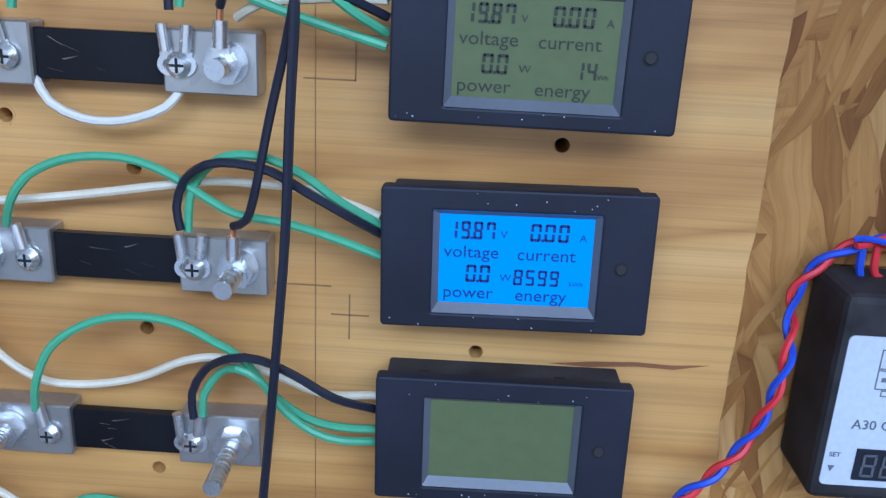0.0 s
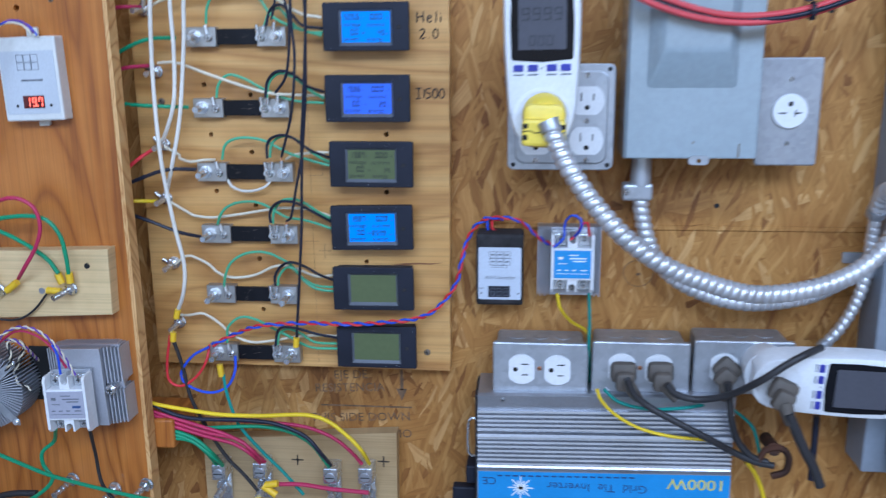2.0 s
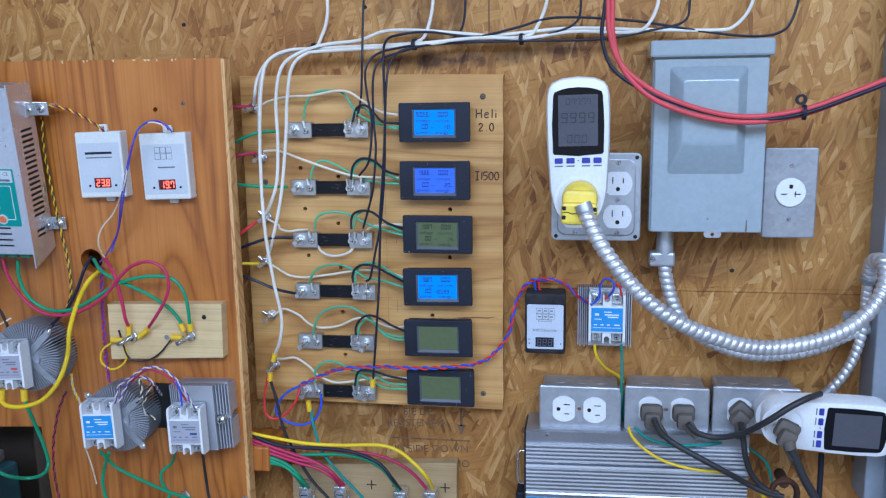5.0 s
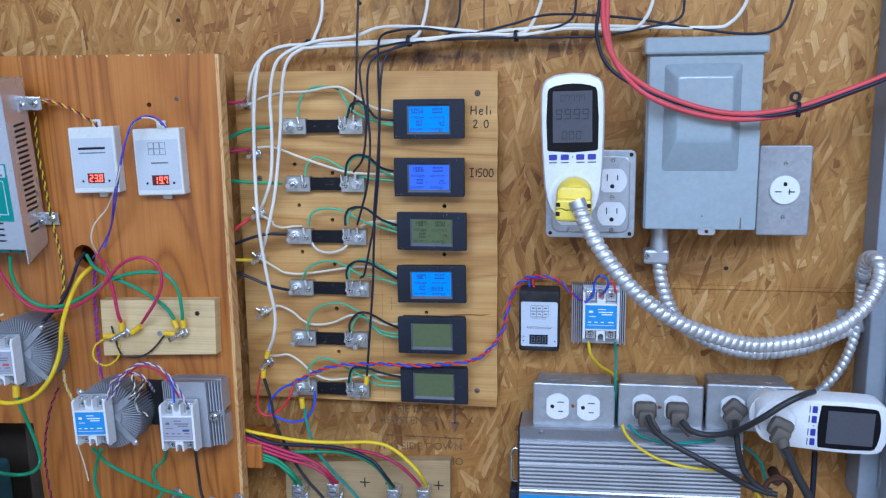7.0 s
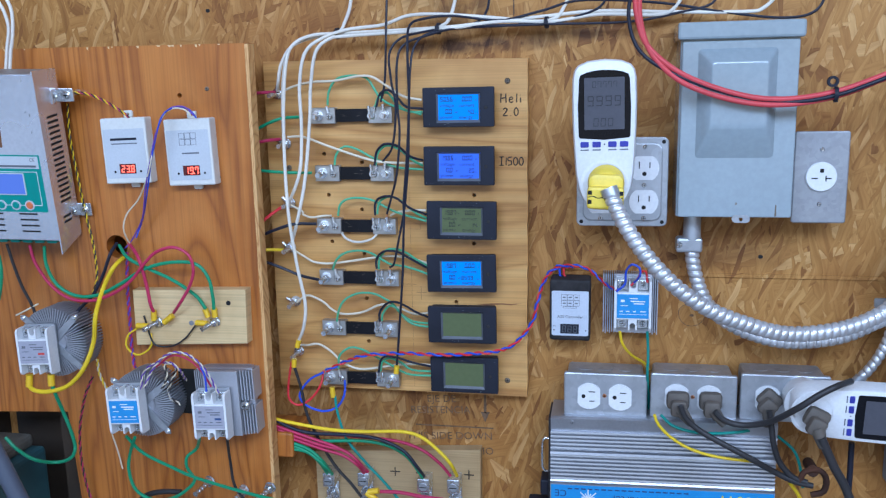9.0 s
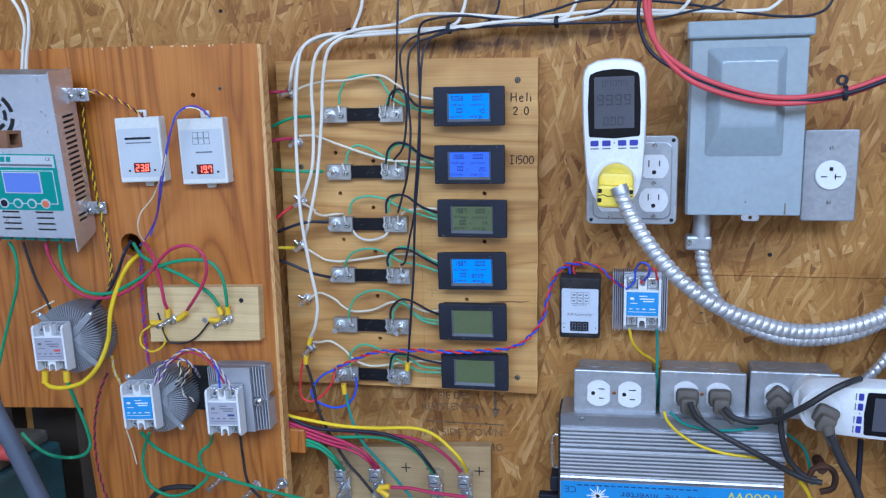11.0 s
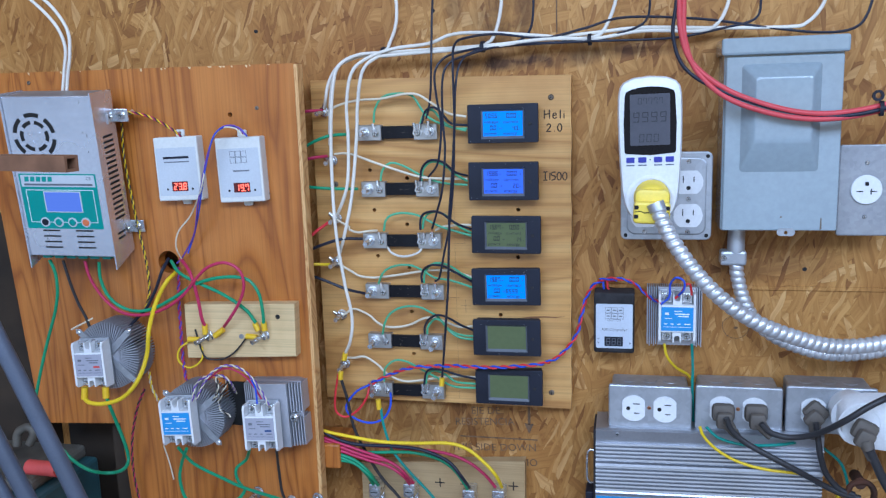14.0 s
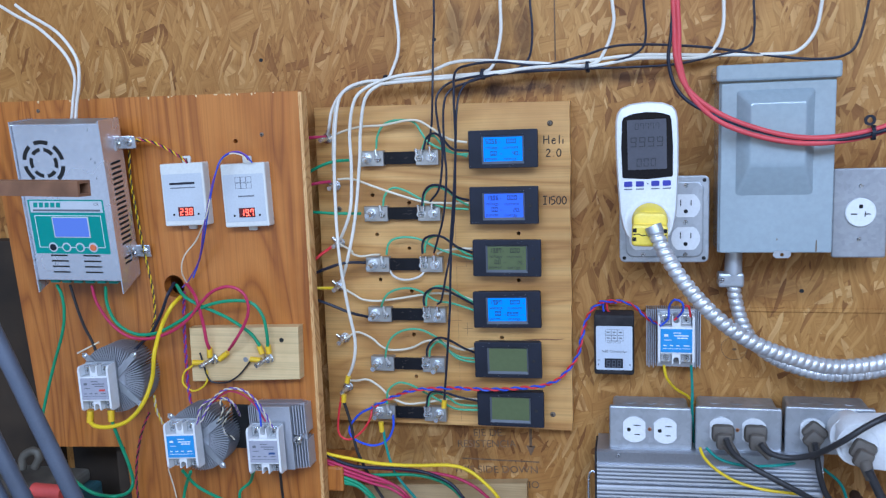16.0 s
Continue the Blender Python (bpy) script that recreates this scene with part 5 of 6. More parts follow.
plug(pose(0.3195, -0.0550, 1.2255), "dusty dark plug in the middle outlet box")
plug(pose(0.3585, -0.0550, 1.2265), "dusty dark plug beside another plug")
plug(pose(0.4280, -0.0550, 1.2310, 0, 42, 0), "dusty dark plug in the end outlet box")
plug(pose(0.4673, -0.1185, 1.2356, 0, 25, 0), "dusty dark plug in the sideways power meter")


def cord(pts, label, r=0.0037, colour="grey"):
    return wire(colour, pts, r, label, "cable", seg=10)


cord([(0.3206, -0.085, 1.227), (0.3278, -0.085, 1.211), (0.3446, -0.085, 1.196), (0.3748, -0.09, 1.181), (0.4055, -0.09, 1.165), (0.4359, -0.08, 1.145), (0.4584, -0.08, 1.135), (0.4785, -0.08, 1.131)], "dark grey cord hanging across the inverter")
cord([(0.3612, -0.085, 1.222), (0.3723, -0.085, 1.211), (0.3945, -0.085, 1.206), (0.4212, -0.1, 1.218), (0.443, -0.13, 1.2463), (0.4659, -0.135, 1.2664), (0.4847, -0.13, 1.2757), (0.5048, -0.11, 1.2756)], "dark grey cord looping over the sideways meter")
cord([(0.4233, -0.085, 1.226), (0.427, -0.085, 1.204), (0.4306, -0.085, 1.183), (0.4393, -0.08, 1.159), (0.4548, -0.08, 1.141), (0.4716, -0.08, 1.135)], "dark grey cord down from the end outlet")
cord([(0.4681, -0.145, 1.2198), (0.475, -0.145, 1.2053), (0.4847, -0.145, 1.1847), (0.4958, -0.145, 1.1651), (0.5044, -0.145, 1.1444)], "dark grey cord from the sideways power meter", 0.005)
cord([(0.5243, -0.06, 1.181), (0.5248, -0.06, 1.151), (0.5249, -0.06, 1.106)], "black cord behind the sideways meter", 0.0035, "black")
clampo = thing("rusty_clamp", "rusty iron clamp holding the cords", "clamp")
part("ring", tube([(0.463, -0.08, 1.136), (0.4689, -0.08, 1.149), (0.4839, -0.08, 1.152), (0.493, -0.08, 1.142), (0.4913, -0.08, 1.125), (0.4771, -0.08, 1.119)], 0.0038, 8), RUSTC, clampo, "", True)
part("shank", rod([(0.4774, -0.08, 1.15)][0], [(0.4861, -0.02, 1.134)][0], 0.007), RUSTC, clampo, "", True)

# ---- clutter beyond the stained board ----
cav = thing("dark_shelf", "wooden shelf with dark panels as the corner's shade", "shelf")
# thin dark panels over the wall give the corner its shade by colour
part("back", box(-1.15, -0.676, -0.03, -0.0005, 0.85, 1.47), SHADEDWOOD, cav)
part("board", box(-1.2, -0.52, -0.30, -0.030, 0.90, 0.93), SHADEDWOOD, cav)
part("post", box(-0.545, -0.502, -0.06, -0.001, 0.95, 1.165), SHADEDWOOD, cav)
part("back", box(-0.66, -0.546, -0.0060, -0.0005, 0.95, 1.20), SHADEDWOOD, cav)
mach = thing("bench_machine", "teal painted metal machine with greasy fittings", "machine")
part("body", box(-0.80, -0.565, -0.22, -0.07, 0.93, 1.115, 0.006), MACHINE, mach)
part("top_casting", box(-0.80, -0.580, -0.20, -0.075, 1.115, 1.135, 0.006), GREASY, mach, "greasy grey casting")
part("lug", tube([(-0.6347, -0.15, 1.161), (-0.6305, -0.15, 1.18), (-0.613, -0.15, 1.189), (-0.6048, -0.15, 1.181), (-0.6142, -0.15, 1.164)], 0.006, 10), GREASY, mach, "", True)
part("bolt_head", hex_prism((-0.575, -0.2205, 1.05), (-0.575, -0.226, 1.05), 0.006), STEELPL, mach)
part("handle_grip", rod([(-0.5783, -0.2, 1.155)][0], [(-0.5334, -0.2, 1.154)][0], 0.010), plain("red_grip", (0.55, 0.07, 0.06), 0.5), mach, "red grip", True)

pipes = ([(-0.4239, -0.42, 1.4382), (-0.3928, -0.42, 1.3652), (-0.3458, -0.42, 1.254)], 0.0085), ([(-0.4554, -0.42, 1.3625), (-0.424, -0.42, 1.291), (-0.4055, -0.42, 1.2497)], 0.0085), ([(-0.4879, -0.42, 1.3612), (-0.4516, -0.42, 1.2845), (-0.4331, -0.42, 1.2477)], 0.0080)
for pts, r in pipes:
    p, q = Vector(pts[-2]), Vector(pts[-1])
    pts = pts + [q + (q - p) * (q.z - 0.012) / (p.z - q.z)]
    ob = part("conduit_pipe", tube(pts, r, 20, 0.02), PIPEG, None, "", True)
    tagged(ob, "dark grey plastic pipe leaning up from the floor", "pipe", "leaning pipes")
rt = thing("square_tube", "rusty brown square steel tube fixed to the side wall", "tube")
a, b = Vector([(-0.2063, -0.556, 1.584)][0]), Vector([(-0.4093, -0.556, 1.585)][0])
d = (b - a).normalized()
up = Vector((0, 0, 1))
m = Matrix((( -d.x, 0, 0, a.x), (-d.y, 1, 0, a.y), (-d.z, 0, 1, a.z), (0, 0, 0, 1)))
L, hw, t_ = 2.26, 0.0062, 0.0022
bm = bmesh.new()
for y0, y1, z0, z1 in ((-hw, hw, hw - t_, hw), (-hw, hw, -hw, -hw + t_), (-hw, -hw + t_, -hw + t_, hw - t_), (hw - t_, hw, -hw + t_, hw - t_)):
    box(-L, 0, y0, y1, z0, z1, bm=bm)
bmesh.ops.transform(bm, matrix=m @ pose(0, 0, 0, 0, 0, -14), verts=bm.verts)
part("tube_wall", bm, RUST, rt)

# ---- wires over the top ----
def tie(x, y, z, r, label="black cable tie round the white cables"):
    ob = part("cable_tie", slab([ring(0, 0, r, 18), ring(0, 0, r - 0.0013, 18)], -0.002, 0.002), BLACKP)
    ob.matrix_world = pose(x, y, z, 0, 0, 90 - 6)
    return tagged(ob, label, "cable tie", "cable ties")


W16 = "white cable along the top of the wall"
K16 = "black cable along the top of the wall"
wire("white", [(-0.0938, -0.02, 1.83), (-0.0973, -0.02, 1.787), (-0.0938, -0.02, 1.743), (-0.0957, -0.02, 1.718), (-0.1036, -0.02, 1.698), (-0.1113, -0.028, 1.684), (-0.1435, -0.034, 1.679), (-0.1697, -0.04, 1.668), (-0.1827, -0.045, 1.647), (-0.1878, -0.045, 1.627), (-0.1956, -0.03, 1.613)], 0.0022, W16)
wire("white", [(0.0452, -0.022, 1.82), (0.0434, -0.022, 1.778), (0.0431, -0.022, 1.736), (0.0348, -0.022, 1.702), (0.0214, -0.024, 1.688), (-0.021, -0.03, 1.683), (-0.1109, -0.03, 1.681), (-0.1548, -0.036, 1.677), (-0.1733, -0.042, 1.663), (-0.1812, -0.042, 1.635), (-0.1849, -0.042, 1.598), (-0.191, -0.03, 1.565)], 0.0022, W16)
wire("white", [(0.1843, -0.022, 1.81), (0.1841, -0.022, 1.769), (0.186, -0.022, 1.741), (0.1747, -0.022, 1.707), (0.157, -0.024, 1.691), (0.0965, -0.026, 1.691), (0.0239, -0.03, 1.686), (-0.0967, -0.033, 1.683), (-0.1415, -0.04, 1.681), (-0.1646, -0.05, 1.669), (-0.1728, -0.055, 1.646), (-0.1787, -0.055, 1.598), (-0.1816, -0.055, 1.53), (-0.1803, -0.055, 1.453), (-0.172, -0.055, 1.383), (-0.1639, -0.055, 1.335), (-0.1672, -0.055, 1.303), (-0.1802, -0.045, 1.277)], 0.0022, "long white cable dropping past the studs")
wire("white", [(0.3163, -0.022, 1.8), (0.3174, -0.022, 1.76), (0.3166, -0.022, 1.727), (0.3056, -0.022, 1.702), (0.2843, -0.022, 1.693), (0.2163, -0.02, 1.696), (0.1535, -0.024, 1.689), (0.0892, -0.024, 1.696), (0.0156, -0.022, 1.703), (-0.0221, -0.022, 1.702), (-0.052, -0.026, 1.692), (-0.0957, -0.036, 1.687), (-0.1281, -0.046, 1.676), (-0.1487, -0.05, 1.659), (-0.1579, -0.05, 1.62), (-0.1583, -0.05, 1.567), (-0.1626, -0.05, 1.514), (-0.1793, -0.04, 1.478), (-0.1917, -0.03, 1.465)], 0.0022, W16)
wire("white", [(0.4311, -0.022, 1.792), (0.4291, -0.022, 1.753), (0.4225, -0.022, 1.718), (0.4053, -0.022, 1.697), (0.3829, -0.022, 1.693), (0.2979, -0.02, 1.696), (0.2163, -0.02, 1.7), (0.1535, -0.022, 1.696), (0.0961, -0.022, 1.692), (0.0242, -0.032, 1.684), (-0.0949, -0.04, 1.679), (-0.1169, -0.05, 1.675), (-0.134, -0.052, 1.659), (-0.1423, -0.052, 1.619), (-0.1468, -0.05, 1.574), (-0.1571, -0.05, 1.499), (-0.1704, -0.05, 1.445), (-0.1863, -0.035, 1.41)], 0.0022, W16)
wire("black", [(-0.0431, -0.028, 1.819), (-0.0427, -0.028, 1.764), (-0.0456, -0.028, 1.722), (-0.0453, -0.04, 1.672), (-0.0484, -0.04, 1.623)] + [(-0.0549, -0.0380, 1.5962)], 0.0015, "black cable straight down to a shunt")
wire("black", [(0.0841, -0.022, 1.817), (0.0818, -0.022, 1.775), (0.0839, -0.022, 1.737), (0.0797, -0.022, 1.705), (0.0633, -0.022, 1.69), (0.0309, -0.028, 1.685), (0.0033, -0.04, 1.681), (-0.0246, -0.05, 1.673), (-0.0376, -0.055, 1.655), (-0.0365, -0.055, 1.623), (-0.0317, -0.055, 1.59), (-0.0383, -0.05, 1.542)] + [(-0.0549, -0.0380, 1.5210)], 0.0015, K16)
wire("black", [(0.2232, -0.022, 1.807), (0.2225, -0.022, 1.766), (0.2253, -0.022, 1.725), (0.2177, -0.022, 1.705), (0.1886, -0.022, 1.694), (0.1535, -0.024, 1.687), (0.053, -0.028, 1.686), (0.004, -0.045, 1.675), (-0.02, -0.052, 1.665), (-0.0283, -0.055, 1.644), (-0.0293, -0.055, 1.594), (-0.0276, -0.055, 1.557), (-0.0330, -0.055, 1.506), (-0.0442, -0.045, 1.4726), (-0.0485, -0.043, 1.4600)] + [(-0.0518, -0.0380, 1.4530)], 0.0015, K16)
wire("black", [(0.3519, -0.022, 1.798), (0.352, -0.022, 1.758), (0.3532, -0.022, 1.725), (0.3471, -0.022, 1.704), (0.311, -0.022, 1.695), (0.2506, -0.022, 1.686), (0.1536, -0.026, 1.686), (0.0527, -0.026, 1.685), (0.0106, -0.04, 1.679), (-0.0052, -0.052, 1.665), (-0.0105, -0.06, 1.637), (-0.0138, -0.06, 1.579), (-0.0170, -0.056, 1.528), (-0.0235, -0.050, 1.475), (-0.0288, -0.046, 1.4479), (-0.0353, -0.045, 1.4206), (-0.0402, -0.045, 1.3976), (-0.0440, -0.043, 1.3860)] + [(-0.0500, -0.0380, 1.3820)], 0.0015, K16)
wire("black", [(0.4853, -0.022, 1.788), (0.4806, -0.022, 1.75), (0.471, -0.022, 1.705), (0.456, -0.022, 1.688), (0.4215, -0.022, 1.685), (0.3636, -0.022, 1.693), (0.2842, -0.022, 1.707), (0.1956, -0.022, 1.713), (0.1466, -0.025, 1.702), (0.0965, -0.025, 1.693), (0.0382, -0.025, 1.7), (0.0028, -0.035, 1.697), (-0.0123, -0.05, 1.688), (-0.013, -0.062, 1.658), (-0.0129, -0.062, 1.594), (-0.0185, -0.058, 1.528), (-0.0260, -0.050, 1.4703), (-0.0262, -0.050, 1.452), (-0.0279, -0.050, 1.4221), (-0.0300, -0.050, 1.3802), (-0.0342, -0.050, 1.3318), (-0.0385, -0.048, 1.291), (-0.0438, -0.045, 1.244)], 0.0016, "long black cable dropping past the meters")
for p in ([(-0.1113, -0.028, 1.683), (0.0198, -0.028, 1.685), (0.1537, -0.028, 1.688)]):
    tie(p[0], p[1], p[2], 0.0072)
    box_ = part("tie_tail", box(p[0] - 0.003, p[0] + 0.002, p[1] - 0.010, p[1] - 0.0071, p[2] - 0.003, p[2] + 0.003, 0.0006), BLACKP, None)
    tagged(box_, "black cable tie lock on the white cables", "cable tie", "cable tie locks")

# heavy red and black cables over the grey box
for colour, dz, dy, r in (("salmon", 0, 0, 0.0031), ("salmon", -7, -0.006, 0.0031), ("black", -3, 0.006, 0.0022)):
    k = dz
    base = {"salmon0": [(0.2545, -0.1, 1.757), (0.2559, -0.1, 1.721), (0.2585, -0.1, 1.687), (0.2718, -0.1, 1.653), (0.3102, -0.1, 1.622), (0.3666, -0.1, 1.6), (0.4157, -0.1, 1.593), (0.4716, -0.095, 1.6), (0.5225, -0.095, 1.618), (0.5785, -0.095, 1.641)], "salmon-7": [(0.2589, -0.1, 1.757), (0.2609, -0.1, 1.72), (0.2623, -0.1, 1.683), (0.2758, -0.1, 1.645), (0.3104, -0.1, 1.613), (0.3638, -0.1, 1.593), (0.416, -0.1, 1.587), (0.4719, -0.095, 1.595), (0.5227, -0.095, 1.614), (0.5788, -0.095, 1.637)], "black-3": [(0.2545, -0.1, 1.757), (0.2528, -0.1, 1.721), (0.2498, -0.1, 1.684), (0.2625, -0.1, 1.649), (0.2976, -0.1, 1.624), (0.3605, -0.1, 1.6), (0.4219, -0.1, 1.59), (0.4707, -0.1, 1.596), (0.5213, -0.1, 1.614), (0.5772, -0.1, 1.636)]}[f"{colour}{dz}"]
    wire(colour, base, r, f"heavy {'red' if colour == 'salmon' else 'black'} cable swinging over the grey box", "power_cable", "cables over the grey box", 12)
tie(*[(0.4719, -0.097, 1.597)][0], 0.0085, "black cable clamp round the red cables")
ob = part("clamp_eye", slab([ring(0, 0, 0.006, 16), ring(0, 0, 0.0032, 16)], -0.002, 0.002), BLACKP)
tagged(ob, "black cable clamp eye over the red cables", "cable clamp")
ob.matrix_world = Matrix.Translation([(0.4681, -0.097, 1.611)][0])

# ---- wires at the shunts ----
G = "pale green meter wire from a shunt"
K = "black meter wire from a shunt"
C = "white meter wire into a panel meter"
S = 0.00155
# first row
wire("mint", [(-0.1272, -0.034, 1.593), (-0.1249, -0.034, 1.61), (-0.115, -0.034, 1.625), (-0.0972, -0.034, 1.63), (-0.0745, -0.034, 1.627), (-0.0637, -0.034, 1.612), (-0.0541, -0.038, 1.6), (-0.0335, -0.038, 1.589), (-0.0034, -0.034, 1.58)], S, G)
wire("cream", [(-0.1925, -0.036, 1.608), (-0.1746, -0.036, 1.617), (-0.1469, -0.036, 1.623), (-0.116, -0.036, 1.624), (-0.0842, -0.04, 1.629), (-0.0654, -0.04, 1.628), (-0.0471, -0.04, 1.617), (-0.0252, -0.04, 1.603), (-0.0029, -0.034, 1.598)], S, C)
wire("mint", [(-0.0632, -0.036, 1.591), (-0.0575, -0.036, 1.604), (-0.0468, -0.036, 1.608), (-0.0338, -0.036, 1.593), (-0.0192, -0.036, 1.584), (-0.0018, -0.034, 1.583)], S, G)
wire("black", [(-0.0613, -0.038, 1.59), (-0.0554, -0.038, 1.607), (-0.0424, -0.045, 1.611), (-0.0316, -0.045, 1.602), (-0.0202, -0.045, 1.59), (-0.0017, -0.034, 1.587)], S, K)
# second row
wire("mint", [(-0.1213, -0.034, 1.516), (-0.1183, -0.034, 1.53), (-0.107, -0.034, 1.54), (-0.0894, -0.034, 1.536), (-0.0668, -0.034, 1.524), (-0.0368, -0.034, 1.513), (-0.0037, -0.034, 1.51)], S, G)
wire("cream", [(-0.1842, -0.034, 1.553), (-0.1628, -0.034, 1.553), (-0.1319, -0.034, 1.542), (-0.0887, -0.038, 1.528), (-0.0622, -0.038, 1.521), (-0.0357, -0.038, 1.519), (-0.0035, -0.034, 1.518)], S, C)
wire("mint", [(-0.0646, -0.038, 1.516), (-0.061, -0.038, 1.532), (-0.047, -0.045, 1.542), (-0.03, -0.045, 1.536), (-0.0154, -0.045, 1.524), (-0.0036, -0.034, 1.515)], S, G)
wire("black", [(-0.0656, -0.04, 1.516), (-0.062, -0.04, 1.534), (-0.0485, -0.048, 1.544), (-0.0321, -0.048, 1.541), (-0.0162, -0.048, 1.528), (-0.0034, -0.034, 1.522)], S, K)
# third row
wire("mint", [(-0.1197, -0.034, 1.449), (-0.1166, -0.034, 1.463), (-0.109, -0.034, 1.47), (-0.0956, -0.034, 1.473), (-0.0798, -0.034, 1.472), (-0.067, -0.034, 1.468), (-0.0543, -0.034, 1.461), (-0.0414, -0.034, 1.455), (-0.0258, -0.034, 1.45), (-0.0004, -0.034, 1.443)], S, G)
wire("black", [(-0.0679, -0.038, 1.451), (-0.0676, -0.038, 1.464), (-0.0635, -0.038, 1.472), (-0.0502, -0.046, 1.477), (-0.0378, -0.046, 1.475), (-0.0279, -0.046, 1.468), (-0.0155, -0.046, 1.46), (-0.0003, -0.034, 1.452)], S, K)
wire("mint", [(-0.0653, -0.036, 1.452), (-0.0638, -0.036, 1.463), (-0.0589, -0.036, 1.471), (-0.046, -0.043, 1.476), (-0.0335, -0.043, 1.472), (-0.0223, -0.043, 1.463), (-0.0106, -0.043, 1.454), (-0.0004, -0.034, 1.447)], S, G)
wire("cream", [(-0.1885, -0.0260, 1.4625)] + [(-0.1715, -0.026, 1.453), (-0.1698, -0.03, 1.45), (-0.1578, -0.03, 1.446), (-0.1425, -0.03, 1.448), (-0.1335, -0.02, 1.447)], S, C)
wire("cream", [(-0.0495, -0.028, 1.449), (-0.0406, -0.032, 1.454), (-0.026, -0.032, 1.456), (-0.0128, -0.032, 1.457), (-0.0002, -0.034, 1.457)], S, C)
wire("white", [(-0.1184, -0.026, 1.426), (-0.1124, -0.03, 1.419), (-0.1018, -0.03, 1.414), (-0.088, -0.03, 1.414), (-0.0738, -0.03, 1.419), (-0.0692, -0.026, 1.425)], S, "short white loop wire under a shunt")
# fourth row
wire("mint", [(-0.1308, -0.032, 1.376), (-0.1262, -0.036, 1.386), (-0.1194, -0.036, 1.395), (-0.1071, -0.036, 1.401), (-0.0933, -0.036, 1.403), (-0.0818, -0.036, 1.402), (-0.0711, -0.034, 1.397), (-0.0615, -0.034, 1.391), (-0.0499, -0.034, 1.385), (-0.0342, -0.034, 1.383), (-0.0184, -0.034, 1.379), (-0.0005, -0.034, 1.373)], S, G)
wire("black", [(-0.0685, -0.036, 1.379), (-0.0695, -0.036, 1.387), (-0.0666, -0.036, 1.396), (-0.0563, -0.044, 1.404), (-0.0469, -0.044, 1.405), (-0.0357, -0.044, 1.403), (-0.0245, -0.044, 1.397), (-0.0112, -0.044, 1.39), (-0.0007, -0.034, 1.381)], S, K)
wire("mint", [(-0.0666, -0.034, 1.378), (-0.0657, -0.034, 1.389), (-0.0623, -0.034, 1.397), (-0.0536, -0.04, 1.405), (-0.046, -0.04, 1.407), (-0.0365, -0.04, 1.406), (-0.0252, -0.04, 1.401), (-0.0137, -0.04, 1.393), (-0.0007, -0.034, 1.384)], S, G)
wire("cream", [(-0.1900, -0.0260, 1.4020)] + [(-0.1665, -0.028, 1.389), (-0.1589, -0.028, 1.385), (-0.1407, -0.028, 1.383), (-0.1202, -0.028, 1.385), (-0.0996, -0.028, 1.388), (-0.0786, -0.03, 1.392), (-0.0586, -0.03, 1.395), (-0.0428, -0.03, 1.395), (-0.027, -0.03, 1.394), (-0.0131, -0.03, 1.39), (-0.0008, -0.034, 1.387)], S, C)
# fifth row
wire("mint", [(-0.1283, -0.032, 1.304), (-0.1246, -0.036, 1.318), (-0.117, -0.036, 1.333), (-0.1017, -0.036, 1.343), (-0.085, -0.036, 1.346), (-0.0708, -0.036, 1.344), (-0.0587, -0.036, 1.338), (-0.0486, -0.036, 1.332), (-0.0384, -0.036, 1.319), (-0.0259, -0.036, 1.31), (-0.0132, -0.036, 1.307), (0.0001, -0.034, 1.306)], S, G)
wire("black", [(-0.0673, -0.036, 1.307), (-0.0675, -0.036, 1.317), (-0.0622, -0.036, 1.327), (-0.0505, -0.044, 1.336), (-0.0405, -0.044, 1.336), (-0.0285, -0.044, 1.331), (-0.0143, -0.044, 1.323), (-0.0002, -0.034, 1.314)], S, K)
wire("mint", [(-0.0645, -0.034, 1.307), (-0.0638, -0.034, 1.316), (-0.0576, -0.034, 1.325), (-0.0496, -0.04, 1.33), (-0.0415, -0.04, 1.326), (-0.0334, -0.04, 1.315), (-0.0231, -0.04, 1.307), (-0.0126, -0.04, 1.304), (0.0002, -0.034, 1.301)], S, G)
wire("cream", [(-0.1870, -0.0260, 1.3275)] + [(-0.1714, -0.028, 1.338), (-0.1609, -0.028, 1.336), (-0.1468, -0.028, 1.329), (-0.1369, -0.028, 1.32), (-0.1245, -0.028, 1.314), (-0.1071, -0.028, 1.314), (-0.0895, -0.028, 1.318), (-0.0714, -0.03, 1.327), (-0.0565, -0.03, 1.329), (-0.0396, -0.03, 1.324), (-0.0206, -0.03, 1.317), (-0.0003, -0.034, 1.32)], S, C)
# sixth row
wire("mint", [(-0.1286, -0.034, 1.237), (-0.1262, -0.034, 1.256), (-0.1111, -0.034, 1.268), (-0.0936, -0.034, 1.266), (-0.0763, -0.034, 1.257), (-0.0545, -0.034, 1.246), (-0.0305, -0.034, 1.234), (0.0015, -0.034, 1.233)], S, G)
wire("cream", [(-0.1890, -0.0260, 1.2665)] + [(-0.1726, -0.03, 1.268), (-0.1561, -0.03, 1.27), (-0.1378, -0.03, 1.259), (-0.1245, -0.03, 1.246), (-0.1022, -0.03, 1.237), (-0.0779, -0.03, 1.239), (-0.0523, -0.03, 1.244), (-0.0238, -0.03, 1.247), (0.0018, -0.034, 1.248)], S, C)
wire("black", [(-0.0706, -0.038, 1.236), (-0.0676, -0.038, 1.252), (-0.0586, -0.045, 1.261), (-0.0415, -0.045, 1.26), (-0.0207, -0.045, 1.254), (0.0018, -0.034, 1.246)], S, K)
